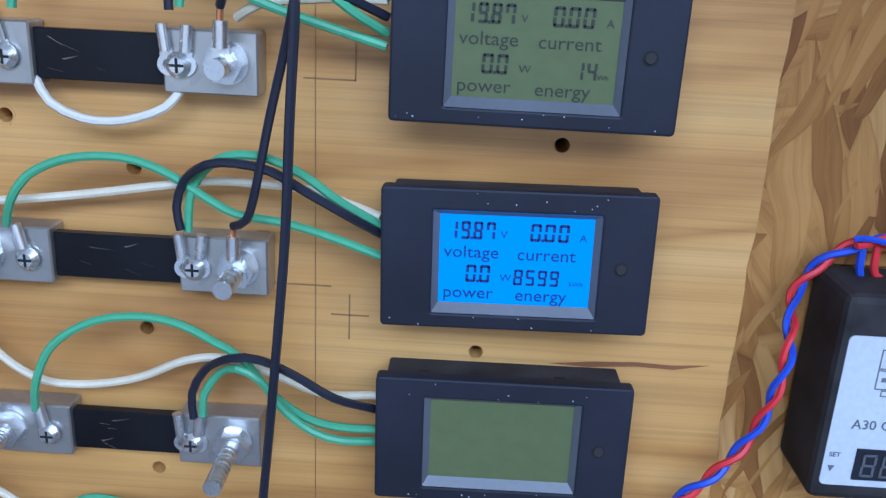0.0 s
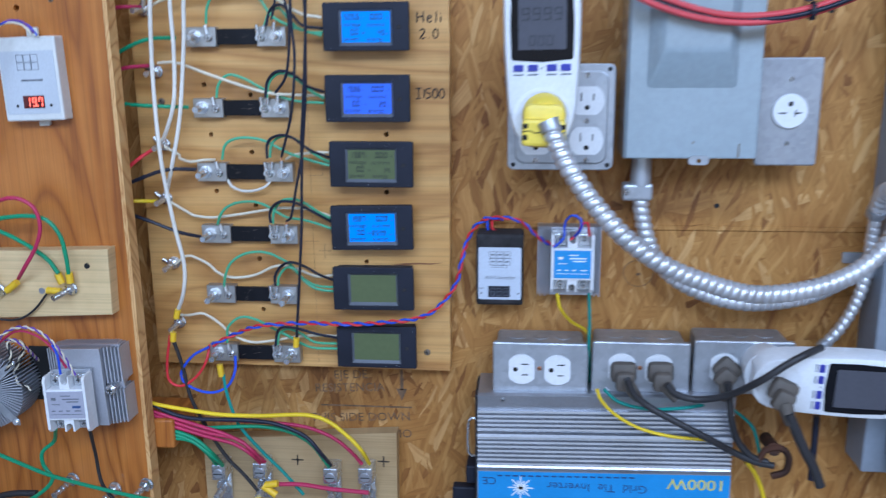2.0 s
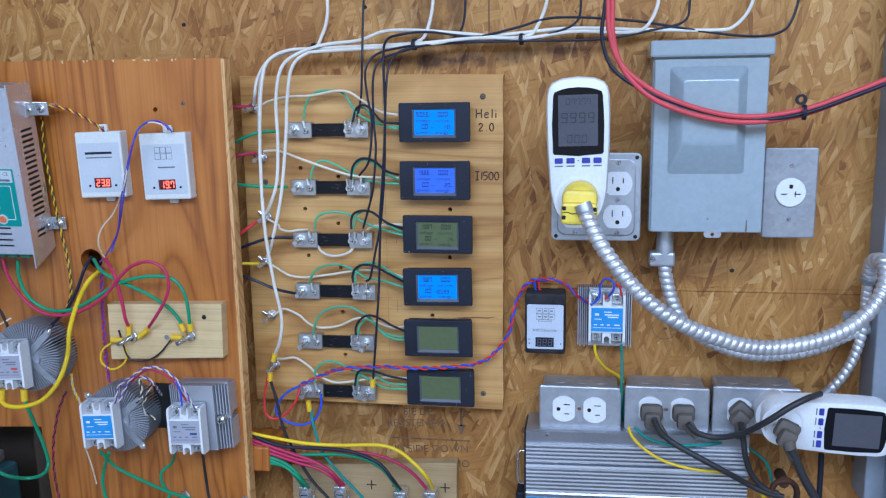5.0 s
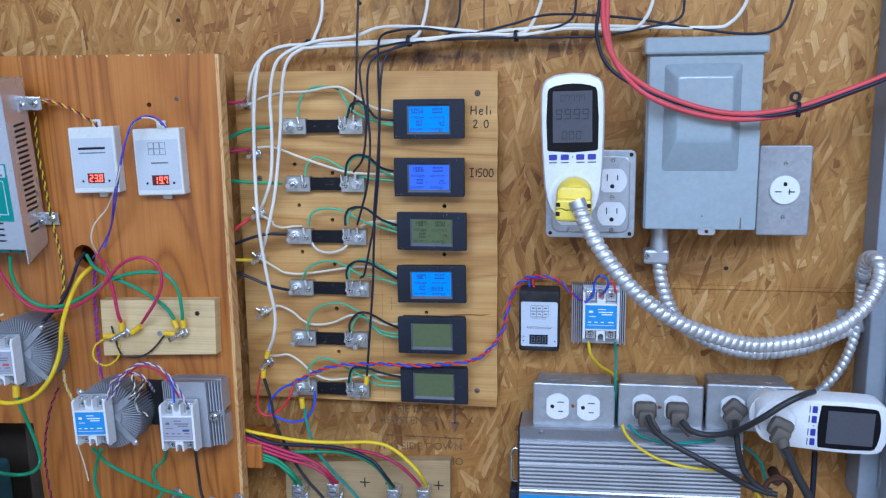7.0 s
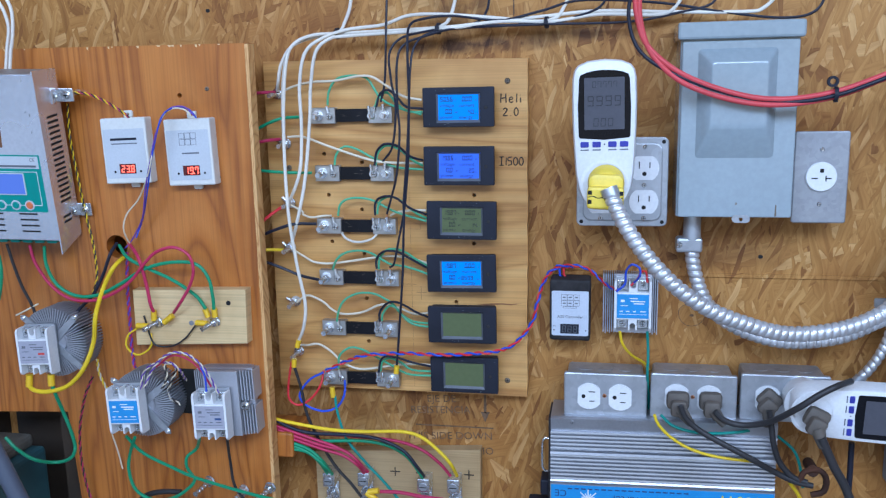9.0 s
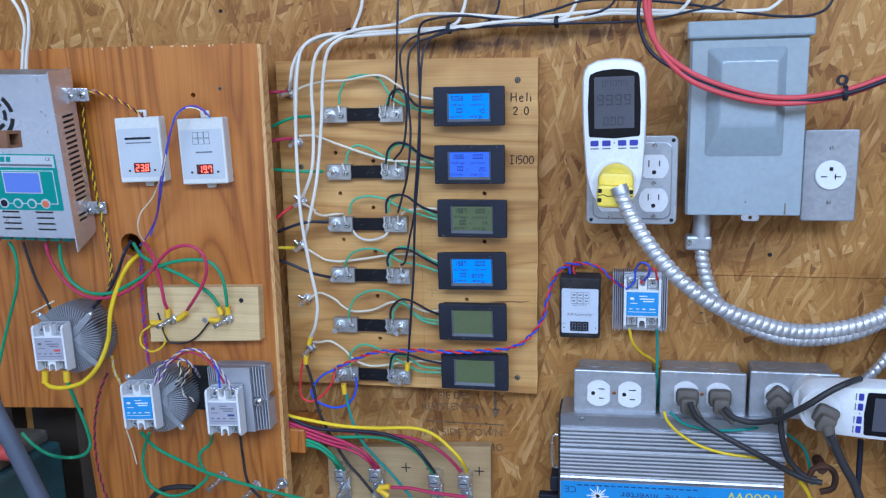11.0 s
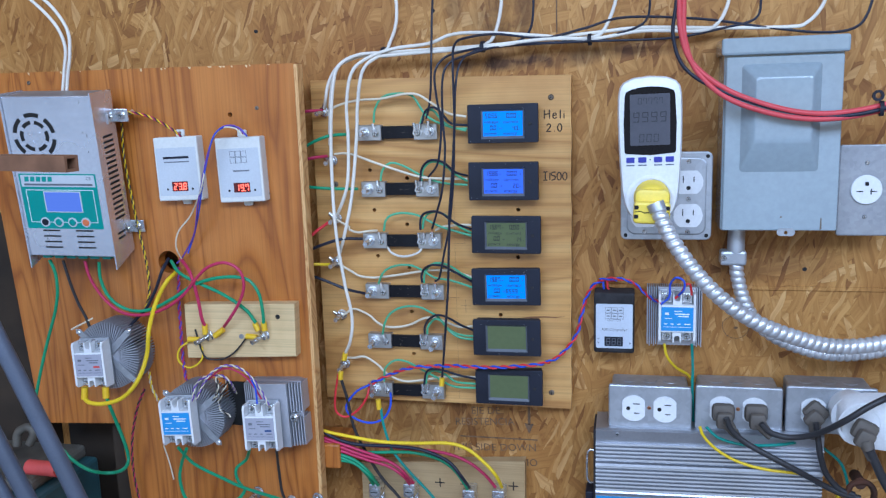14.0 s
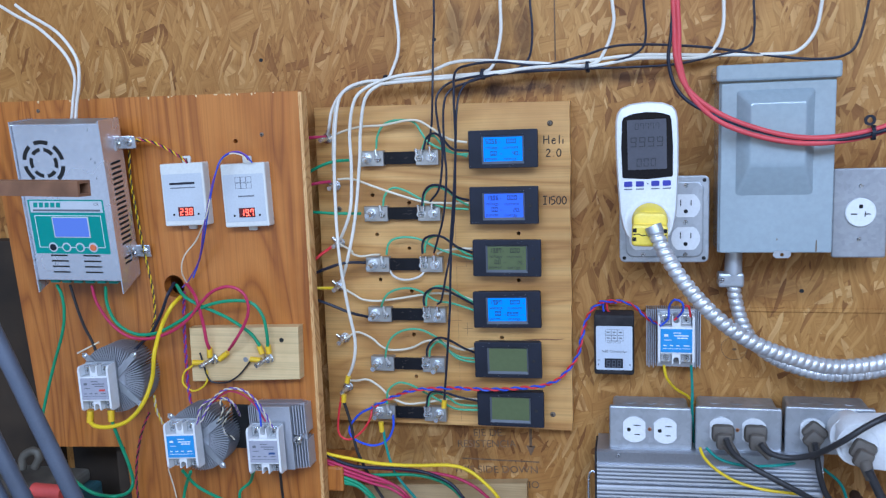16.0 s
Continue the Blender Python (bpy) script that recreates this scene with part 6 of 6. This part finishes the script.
wire("mint", [(-0.0686, -0.036, 1.237), (-0.0658, -0.036, 1.25), (-0.0561, -0.036, 1.256), (-0.0405, -0.036, 1.251), (-0.0252, -0.036, 1.241), (0.0016, -0.034, 1.239)], S, G)
# from behind the stained board to the studs
for colour, pts in (("crimson", [(-0.2391, -0.045, 1.609), (-0.2103, -0.045, 1.611), (-0.2, -0.03, 1.611)]), ("green", [(-0.2323, -0.05, 1.557), (-0.2077, -0.05, 1.57), (-0.1835, -0.05, 1.578), (-0.1611, -0.035, 1.579)]), ("crimson", [(-0.2351, -0.045, 1.544), (-0.2108, -0.045, 1.549), (-0.1962, -0.03, 1.55)]), ("green", [(-0.235, -0.05, 1.513), (-0.2111, -0.05, 1.51), (-0.1794, -0.05, 1.508), (-0.1529, -0.035, 1.506)]), ("red", [(-0.2385, -0.045, 1.423), (-0.2167, -0.045, 1.446), (-0.197, -0.03, 1.461)]), ("black", [(-0.241, -0.05, 1.416), (-0.2077, -0.05, 1.43), (-0.1751, -0.05, 1.44), (-0.1498, -0.035, 1.438)]), ("yellow", [(-0.2438, -0.045, 1.404), (-0.2192, -0.045, 1.404), (-0.2003, -0.03, 1.401)]), ("black", [(-0.2422, -0.05, 1.396), (-0.2023, -0.05, 1.383), (-0.1706, -0.05, 1.371), (-0.1502, -0.035, 1.362)])):
    wire(colour, pts, 0.0021, f"{colour} wire from behind the stained board")
for p, q in (([(-0.1784, -0.048, 1.28), (-0.1813, -0.048, 1.27)]), ([(-0.1874, -0.045, 1.252), (-0.1888, -0.045, 1.241)]), ([(-0.1354, -0.045, 1.214), (-0.1343, -0.045, 1.2)]), ([(-0.0427, -0.048, 1.25), (-0.0438, -0.048, 1.239)])):
    part_ = part("crimp_sleeve", rod(p, q, 0.0036, seg=12), YELLOWT, None, "", True)
    tagged(part_, "yellow crimp sleeve on a wire end", "crimp sleeve", "yellow sleeves")
wire("red", [(-0.1917, -0.045, 1.248), (-0.1974, -0.045, 1.219), (-0.1979, -0.045, 1.194), (-0.1834, -0.045, 1.186), (-0.1646, -0.045, 1.198), (-0.1515, -0.045, 1.217), (-0.1497, -0.035, 1.234)], 0.0016, "thin red wire looping below the board")
wire("blue", [(-0.1466, -0.045, 1.235), (-0.1675, -0.045, 1.223), (-0.1826, -0.045, 1.201), (-0.1734, -0.045, 1.186), (-0.1491, -0.045, 1.179), (-0.1284, -0.045, 1.187), (-0.1179, -0.045, 1.206), (-0.12, -0.035, 1.221)], 0.0016, "thin blue wire looping below the board")
wire("dark", [(-0.1875, -0.045, 1.24), (-0.18, -0.045, 1.211), (-0.1723, -0.045, 1.17), (-0.1536, -0.045, 1.129), (-0.1344, -0.045, 1.097), (-0.1147, -0.045, 1.075), (-0.0952, -0.045, 1.049)], 0.0022, "dark cable from the last stud")
wire("teal", [(-0.1319, -0.045, 1.202), (-0.129, -0.045, 1.177), (-0.1176, -0.045, 1.14), (-0.0928, -0.045, 1.108), (-0.0693, -0.045, 1.083), (-0.0444, -0.045, 1.053)], 0.0020, "teal ground wire from the last shunt")
twisted(("blue", "red"), [(-0.1461, -0.036, 1.234), (-0.1187, -0.036, 1.248), (-0.0907, -0.046, 1.261), (-0.0622, -0.046, 1.265), (-0.0271, -0.046, 1.267), (0.0081, -0.05, 1.268), (0.0384, -0.05, 1.269), (0.0653, -0.05, 1.272), (0.0883, -0.05, 1.275), (0.1064, -0.03, 1.276), (0.1236, -0.03, 1.292), (0.1369, -0.03, 1.313), (0.1436, -0.03, 1.341), (0.1493, -0.012, 1.36), (0.1589, -0.012, 1.375), (0.1734, -0.012, 1.382), (0.1879, -0.012, 1.381)], 0.00135, 0.026, "twisted blue and red wires across the board")
twisted(("blue", "red"), [(0.1657, -0.015, 1.382), (0.1862, -0.015, 1.384), (0.2059, -0.015, 1.38), (0.2206, -0.015, 1.368), (0.2331, -0.03, 1.361), (0.243, -0.045, 1.361)], 0.0012, 0.024, "twisted blue and red wires into the relay")
wire("red", [(0.1751, -0.012, 1.381), (0.1766, -0.012, 1.369), (0.1877, -0.012, 1.365), (0.199, -0.02, 1.363)], 0.0015, "short red wire into the controller")
wire("blue", [(0.1699, -0.012, 1.38), (0.1715, -0.012, 1.368), (0.1804, -0.012, 1.363), (0.1925, -0.02, 1.362)], 0.0015, "short blue wire into the controller")
wire("blue", [(0.2424, -0.045, 1.358), (0.2527, -0.045, 1.368), (0.2538, -0.045, 1.384), (0.2604, -0.055, 1.395), (0.2694, -0.055, 1.391), (0.2703, -0.055, 1.381), (0.2639, -0.045, 1.37)], 0.0014, "thin blue wire looping at the relay")
wire("red", [(0.2598, -0.045, 1.366), (0.2679, -0.045, 1.375), (0.2717, -0.052, 1.385), (0.2772, -0.052, 1.386), (0.2799, -0.045, 1.371)], 0.0014, "thin red wire looping at the relay")
wire("yellow", [(0.2476, -0.042, 1.306), (0.2514, -0.042, 1.289), (0.2634, -0.03, 1.271), (0.2783, -0.02, 1.259), (0.2862, -0.012, 1.247)], 0.0018, "yellow wire from the relay")
wire("teal", [(0.2814, -0.042, 1.307), (0.2826, -0.042, 1.287), (0.2827, -0.05, 1.273), (0.2821, -0.056, 1.256), (0.2852, -0.035, 1.218), (0.2881, -0.02, 1.181)], 0.0018, "green wire from the relay")
wire("yellow", [(0.2908, -0.075, 1.21), (0.296, -0.075, 1.197), (0.3117, -0.075, 1.181), (0.3362, -0.075, 1.167), (0.3673, -0.075, 1.159), (0.4027, -0.075, 1.156), (0.4243, -0.06, 1.148)], 0.0019, "yellow wire across the inverter")
wire("teal", [(0.2987, -0.07, 1.208), (0.3151, -0.07, 1.194), (0.3463, -0.07, 1.187), (0.3871, -0.07, 1.19), (0.424, -0.05, 1.19)], 0.0019, "green wire across the inverter")
wire("teal", [(0.4434, -0.04, 1.176), (0.4641, -0.04, 1.157), (0.4732, -0.04, 1.131), (0.4769, -0.04, 1.109)], 0.0019, "green wire beside the inverter")
wire("yellow", [(0.4588, -0.05, 1.119), (0.4694, -0.05, 1.104), (0.4775, -0.05, 1.085), (0.4846, -0.05, 1.061)], 0.0024, "yellow wire beside the inverter")

# ---- wires of the lug board ----
T = 0.0024
L1 = "thick stranded cable fanning out to the lugs"
for colour, pts in (
    ("yellow", [(-0.2332, -0.06, 1.177), (-0.2126, -0.06, 1.17), (-0.1838, -0.06, 1.165), (-0.1349, -0.06, 1.159), (-0.0865, -0.06, 1.159), (-0.0349, -0.06, 1.162), (-0.0078, -0.06, 1.155), (0.0149, -0.06, 1.137), (0.0299, -0.06, 1.12), (0.0348, -0.042, 1.095)]),
    ("black", [(-0.2326, -0.06, 1.185), (-0.2046, -0.06, 1.164), (-0.1679, -0.06, 1.153), (-0.1108, -0.06, 1.153), (-0.0709, -0.06, 1.15), (-0.0358, -0.06, 1.136), (-0.0168, -0.06, 1.114), (-0.011, -0.042, 1.091)]),
    ("green", [(-0.1725, -0.05, 1.135), (-0.1391, -0.05, 1.138), (-0.09, -0.05, 1.141), (-0.0541, -0.05, 1.135), (-0.0307, -0.05, 1.121), (-0.0154, -0.05, 1.1), (-0.0135, -0.042, 1.089)]),
    ("crimson", [(-0.174, -0.044, 1.145), (-0.1079, -0.044, 1.144), (-0.0474, -0.044, 1.141), (-0.0119, -0.044, 1.13), (0.0113, -0.044, 1.113), (0.0262, -0.042, 1.094)]),
    ("crimson", [(-0.2341, -0.06, 1.163), (-0.1971, -0.06, 1.15), (-0.1524, -0.06, 1.136), (-0.116, -0.06, 1.129), (-0.0964, -0.06, 1.113), (-0.0926, -0.042, 1.092)]),
    ("crimson", [(-0.2348, -0.06, 1.153), (-0.1934, -0.06, 1.143), (-0.1486, -0.06, 1.13), (-0.1203, -0.06, 1.123), (-0.1006, -0.06, 1.111), (-0.096, -0.042, 1.09)]),
    ("crimson", [(-0.2339, -0.06, 1.166), (-0.2009, -0.06, 1.156), (-0.1602, -0.06, 1.144), (-0.1279, -0.06, 1.134), (-0.1042, -0.06, 1.121), (-0.0902, -0.042, 1.092)]),
    ("green", [(-0.2352, -0.06, 1.146), (-0.2019, -0.06, 1.139), (-0.1692, -0.06, 1.129), (-0.1495, -0.06, 1.113), (-0.1442, -0.042, 1.088)]),
    ("green", [(-0.2368, -0.06, 1.121), (-0.1943, -0.06, 1.127), (-0.1695, -0.06, 1.124), (-0.1537, -0.06, 1.111), (-0.1493, -0.042, 1.086)]),
    ("green", [(-0.2355, -0.06, 1.141), (-0.194, -0.06, 1.133), (-0.1655, -0.06, 1.122), (-0.1458, -0.06, 1.105), (-0.1418, -0.042, 1.085)])):
    wire(colour, pts, T if colour != "crimson" else 0.0022, f"thick {colour} cable fanning out to the lugs", "cable", "cables to the lugs", 10)
wire("crimson", [(-0.075, -0.05, 1.068), (-0.0443, -0.05, 1.069), (-0.0125, -0.05, 1.065), (0.0348, -0.05, 1.062)], 0.0026, "crimson cable between the lugs", "cable")
for p, q in (([(-0.0867, -0.055, 1.069), (-0.072, -0.055, 1.072)]), ([(-0.0901, -0.055, 1.068), (-0.0746, -0.055, 1.057)]), ([(-0.0973, -0.055, 1.052), (-0.0933, -0.055, 1.037)])):
    part_ = part("crimp_sleeve", rod(p, q, 0.0042, seg=12), YELLOWT, None, "", True)
    tagged(part_, "yellow crimp sleeve on a wire end", "crimp sleeve", "yellow sleeves")

# ---- wires of the stained board ----
wire("white", [(-0.6251, -0.11, 1.802), (-0.5988, -0.11, 1.786), (-0.5655, -0.11, 1.767), (-0.5316, -0.11, 1.733), (-0.5199, -0.11, 1.703), (-0.5249, -0.11, 1.674), (-0.531, -0.11, 1.644)], 0.0022, "white cable into the charge controller")
wire("white", [(-0.5955, -0.115, 1.8), (-0.5746, -0.115, 1.785), (-0.5356, -0.115, 1.76), (-0.5112, -0.115, 1.726), (-0.5105, -0.115, 1.695), (-0.5171, -0.115, 1.667), (-0.5215, -0.115, 1.643)], 0.0022, "white cable into the charge controller")
twisted(("crimson", "yellow", "dark"), [(-0.4534, -0.1, 1.615), (-0.4384, -0.1, 1.616), (-0.4181, -0.1, 1.612), (-0.3969, -0.1, 1.602), (-0.3791, -0.1, 1.591), (-0.3693, -0.1, 1.583)], 0.0009, 0.014, "twisted crimson, yellow and dark wires to a white controller")
twisted(("yellow", "dark"), [(-0.4586, -0.094, 1.602), (-0.4602, -0.094, 1.561), (-0.4545, -0.094, 1.507), (-0.4489, -0.094, 1.461), (-0.4424, -0.094, 1.422), (-0.4403, -0.094, 1.391), (-0.4425, -0.094, 1.367), (-0.4539, -0.094, 1.339)], 0.0009, 0.014, "twisted yellow and dark wires beside the charge controller")
wire("cream", [(-0.2786, -0.11, 1.583), (-0.2865, -0.11, 1.592), (-0.3043, -0.11, 1.594), (-0.3117, -0.125, 1.582), (-0.3234, -0.125, 1.554), (-0.3315, -0.13, 1.518), (-0.3595, -0.11, 1.482), (-0.3794, -0.11, 1.46), (-0.3854, -0.11, 1.439), (-0.3851, -0.095, 1.415), (-0.376, -0.095, 1.403)], 0.0010, "thin pale wire from a white controller")
wire("purple", [(-0.2754, -0.11, 1.585), (-0.2885, -0.11, 1.596), (-0.3091, -0.11, 1.593), (-0.3157, -0.128, 1.571), (-0.3279, -0.128, 1.536), (-0.3408, -0.125, 1.496), (-0.3605, -0.105, 1.455), (-0.3842, -0.095, 1.424), (-0.3952, -0.095, 1.413)], 0.0010, "thin purple wire from a white controller")
wire("blue", [(-0.2734, -0.108, 1.582), (-0.2835, -0.108, 1.593), (-0.3028, -0.108, 1.595), (-0.3083, -0.128, 1.586), (-0.3189, -0.128, 1.561), (-0.3285, -0.128, 1.529), (-0.3425, -0.12, 1.488), (-0.3624, -0.1, 1.455), (-0.3746, -0.1, 1.428)], 0.0010, "thin blue wire from a white controller")
wire("green", [(-0.5722, -0.12, 1.421), (-0.5654, -0.12, 1.404), (-0.5649, -0.12, 1.379), (-0.5717, -0.12, 1.35), (-0.5895, -0.12, 1.306), (-0.6082, -0.12, 1.256), (-0.6253, -0.12, 1.205)], 0.0022, "green cable from the charge controller")
wire("dark", [(-0.5511, -0.12, 1.421), (-0.5442, -0.12, 1.391), (-0.5352, -0.12, 1.362), (-0.5253, -0.12, 1.341), (-0.5195, -0.12, 1.322)], 0.0020, "dark cable from the charge controller to a relay")
wire("crimson", [(-0.5175, -0.12, 1.42), (-0.5116, -0.12, 1.395), (-0.4931, -0.12, 1.367), (-0.4675, -0.12, 1.349), (-0.4339, -0.12, 1.347), (-0.401, -0.12, 1.358), (-0.3747, -0.12, 1.376), (-0.3566, -0.12, 1.396), (-0.3374, -0.12, 1.413), (-0.3128, -0.12, 1.42), (-0.2928, -0.12, 1.411), (-0.2872, -0.12, 1.391), (-0.2944, -0.12, 1.369), (-0.3106, -0.12, 1.345), (-0.3247, -0.11, 1.331)], 0.0021, "crimson cable looping over the stained board")
wire("green", [(-0.4996, -0.115, 1.418), (-0.4997, -0.115, 1.393), (-0.4878, -0.115, 1.367), (-0.4619, -0.115, 1.352), (-0.4295, -0.115, 1.353), (-0.3946, -0.115, 1.369), (-0.3599, -0.115, 1.389), (-0.3226, -0.115, 1.399), (-0.2867, -0.115, 1.398), (-0.2704, -0.115, 1.381), (-0.2658, -0.115, 1.357), (-0.2668, -0.112, 1.338)], 0.0023, "green cable looping to the pine block")
wire("green", [(-0.4051, -0.092, 1.416), (-0.3843, -0.11, 1.404), (-0.3623, -0.11, 1.392), (-0.3229, -0.11, 1.375), (-0.2921, -0.11, 1.355), (-0.278, -0.112, 1.338)], 0.0023, "green cable from the hole to the pine block")
wire("crimson", [(-0.3888, -0.095, 1.42), (-0.3651, -0.115, 1.404), (-0.3574, -0.115, 1.37), (-0.3539, -0.115, 1.343), (-0.3533, -0.11, 1.332)], 0.0023, "crimson cable from the hole to the pine block")
wire("yellow", [(-0.3998, -0.092, 1.4), (-0.4027, -0.115, 1.39), (-0.4204, -0.115, 1.361), (-0.4182, -0.14, 1.332), (-0.4248, -0.14, 1.297), (-0.4352, -0.15, 1.265), (-0.4613, -0.15, 1.239), (-0.492, -0.15, 1.229), (-0.5120, -0.152, 1.231), (-0.5204, -0.148, 1.236)], 0.0029, "thick yellow cable from the hole to a relay")
wire("black", [(-0.4094, -0.09, 1.419), (-0.4121, -0.105, 1.405), (-0.4247, -0.105, 1.378), (-0.4427, -0.105, 1.35), (-0.4586, -0.105, 1.336), (-0.471, -0.105, 1.324)], 0.0022, "black cable from the hole in the board")
for p, q in (([(-0.5190, -0.147, 1.250), (-0.5206, -0.148, 1.234)]), ([(-0.4872, -0.147, 1.252), (-0.4872, -0.148, 1.237)])):
    part_ = part("crimp_sleeve", rod(p, q, 0.0046, seg=12), YELLOWT, None, "", True)
    tagged(part_, "yellow crimp sleeve on a relay terminal", "crimp sleeve", "yellow sleeves")
wire("green", [(-0.4868, -0.148, 1.239), (-0.4840, -0.146, 1.223), (-0.4819, -0.138, 1.197), (-0.4729, -0.138, 1.169), (-0.4696, -0.138, 1.145), (-0.4705, -0.15, 1.136), (-0.4931, -0.15, 1.129), (-0.508, -0.17, 1.141), (-0.5325, -0.17, 1.154), (-0.548, -0.17, 1.17)], 0.0024, "green cable hanging in a loop from a relay")
twisted(("purple", "crimson"), [(-0.393, -0.094, 1.407), (-0.3973, -0.094, 1.368), (-0.3983, -0.094, 1.328), (-0.3956, -0.1, 1.282), (-0.3816, -0.12, 1.257)], 0.0012, 0.014, "twisted purple wires down to a relay")
wire("yellow", [(-0.3799, -0.106, 1.308), (-0.3961, -0.106, 1.296), (-0.3992, -0.106, 1.28), (-0.3865, -0.106, 1.27), (-0.3728, -0.106, 1.274), (-0.3626, -0.106, 1.285), (-0.3632, -0.104, 1.3)], 0.0013, "thin yellow wire loop below the pine block")
wire("dark", [(-0.297, -0.106, 1.314), (-0.3129, -0.106, 1.296), (-0.3303, -0.106, 1.285), (-0.3486, -0.106, 1.283), (-0.3606, -0.106, 1.289), (-0.3713, -0.104, 1.324)], 0.0012, "thin dark wire below the pine block")
twisted(("purple", "cream"), [(-0.3519, -0.15, 1.242), (-0.3423, -0.15, 1.26), (-0.328, -0.15, 1.279), (-0.308, -0.15, 1.29), (-0.2877, -0.15, 1.288), (-0.27, -0.15, 1.274), (-0.2573, -0.15, 1.254), (-0.2506, -0.15, 1.239)], 0.0009, 0.016, "twisted purple and pale wires between relays")
twisted(("cream", "purple"), [(-0.3635, -0.14, 1.235), (-0.3576, -0.14, 1.257), (-0.3419, -0.14, 1.27), (-0.3199, -0.14, 1.273), (-0.307, -0.14, 1.264), (-0.3204, -0.1, 1.235)], 0.0009, 0.018, "twisted pale and purple wires between relays")
wire("crimson", [(-0.3363, -0.145, 1.268), (-0.3126, -0.145, 1.284), (-0.2907, -0.145, 1.28), (-0.2744, -0.145, 1.266), (-0.2617, -0.145, 1.245)], 0.0013, "thin crimson wire between relays")
wire("blue", [(-0.2661, -0.15, 1.24), (-0.267, -0.15, 1.261), (-0.2717, -0.15, 1.272)], 0.0013, "thin blue wire at a relay")
twisted(("cream", "dark"), [(-0.3389, -0.13, 1.234), (-0.3253, -0.14, 1.252), (-0.3254, -0.14, 1.27), (-0.3222, -0.12, 1.259), (-0.337, -0.12, 1.223), (-0.32, -0.12, 1.208)], 0.0010, 0.016, "thin pale wires at a cooler")
wire("cream", [(-0.5501, -0.12, 1.323), (-0.5334, -0.12, 1.331), (-0.515, -0.12, 1.34)], 0.0012, "thin pale wire at a cooler")
twisted(("crimson", "dark"), [(-0.4623, -0.095, 1.232), (-0.4771, -0.095, 1.202), (-0.4891, -0.095, 1.159), (-0.4931, -0.095, 1.116), (-0.4901, -0.095, 1.077), (-0.4829, -0.095, 1.042)], 0.0010, 0.016, "twisted crimson wires hanging down the board")
twisted(("cream", "yellow"), [(-0.4491, -0.1, 1.259), (-0.4478, -0.1, 1.238), (-0.4395, -0.1, 1.218)], 0.0010, 0.014, "thin pale wires beside a cooler")
wire("cream", [(-0.4311, -0.11, 1.156), (-0.4248, -0.11, 1.131), (-0.4204, -0.11, 1.106)], 0.0009, "loose pale wire below a relay")
wire("green", [(-0.3943, -0.135, 1.166), (-0.3803, -0.12, 1.136), (-0.335, -0.12, 1.116), (-0.3116, -0.12, 1.107), (-0.2763, -0.12, 1.098), (-0.2255, -0.12, 1.087), (-0.1713, -0.12, 1.078), (-0.1398, -0.08, 1.046)], 0.0022, "green cable sloping down to the lugs")
wire("green", [(-0.3815, -0.135, 1.165), (-0.4001, -0.12, 1.135), (-0.4046, -0.12, 1.11), (-0.3962, -0.12, 1.081), (-0.3686, -0.12, 1.068), (-0.3392, -0.12, 1.075), (-0.3146, -0.12, 1.093), (-0.307, -0.12, 1.105)], 0.0023, "green cable loop below a relay")
wire("green", [(-0.2913, -0.13, 1.168), (-0.3075, -0.11, 1.143), (-0.3225, -0.11, 1.13), (-0.3239, -0.11, 1.115), (-0.3155, -0.11, 1.101)], 0.0022, "green cable down from a relay")
wire("dark", [(-0.2527, -0.13, 1.17), (-0.2605, -0.11, 1.129), (-0.2564, -0.11, 1.093), (-0.2406, -0.11, 1.071), (-0.2237, -0.11, 1.062)], 0.0020, "dark cable down from a relay")
wire("dark", [(-0.4148, -0.11, 1.042), (-0.391, -0.11, 1.067), (-0.365, -0.11, 1.076), (-0.3358, -0.11, 1.078)], 0.0038, "thick black cable at the board's foot")
for q_ in ([(-0.304, -0.12, 1.085)][0], [(-0.2543, -0.12, 1.075)][0], [(-0.2157, -0.12, 1.082)][0]):
    ob = thing("terminal_stud", "zinc stud with nut at the stained board's foot", "terminal", None, "studs at the board foot")
    stud(ob, q_[0], LY, q_[2], 0.034, (-0.2, -0.15), 0.0036, 0.0072)
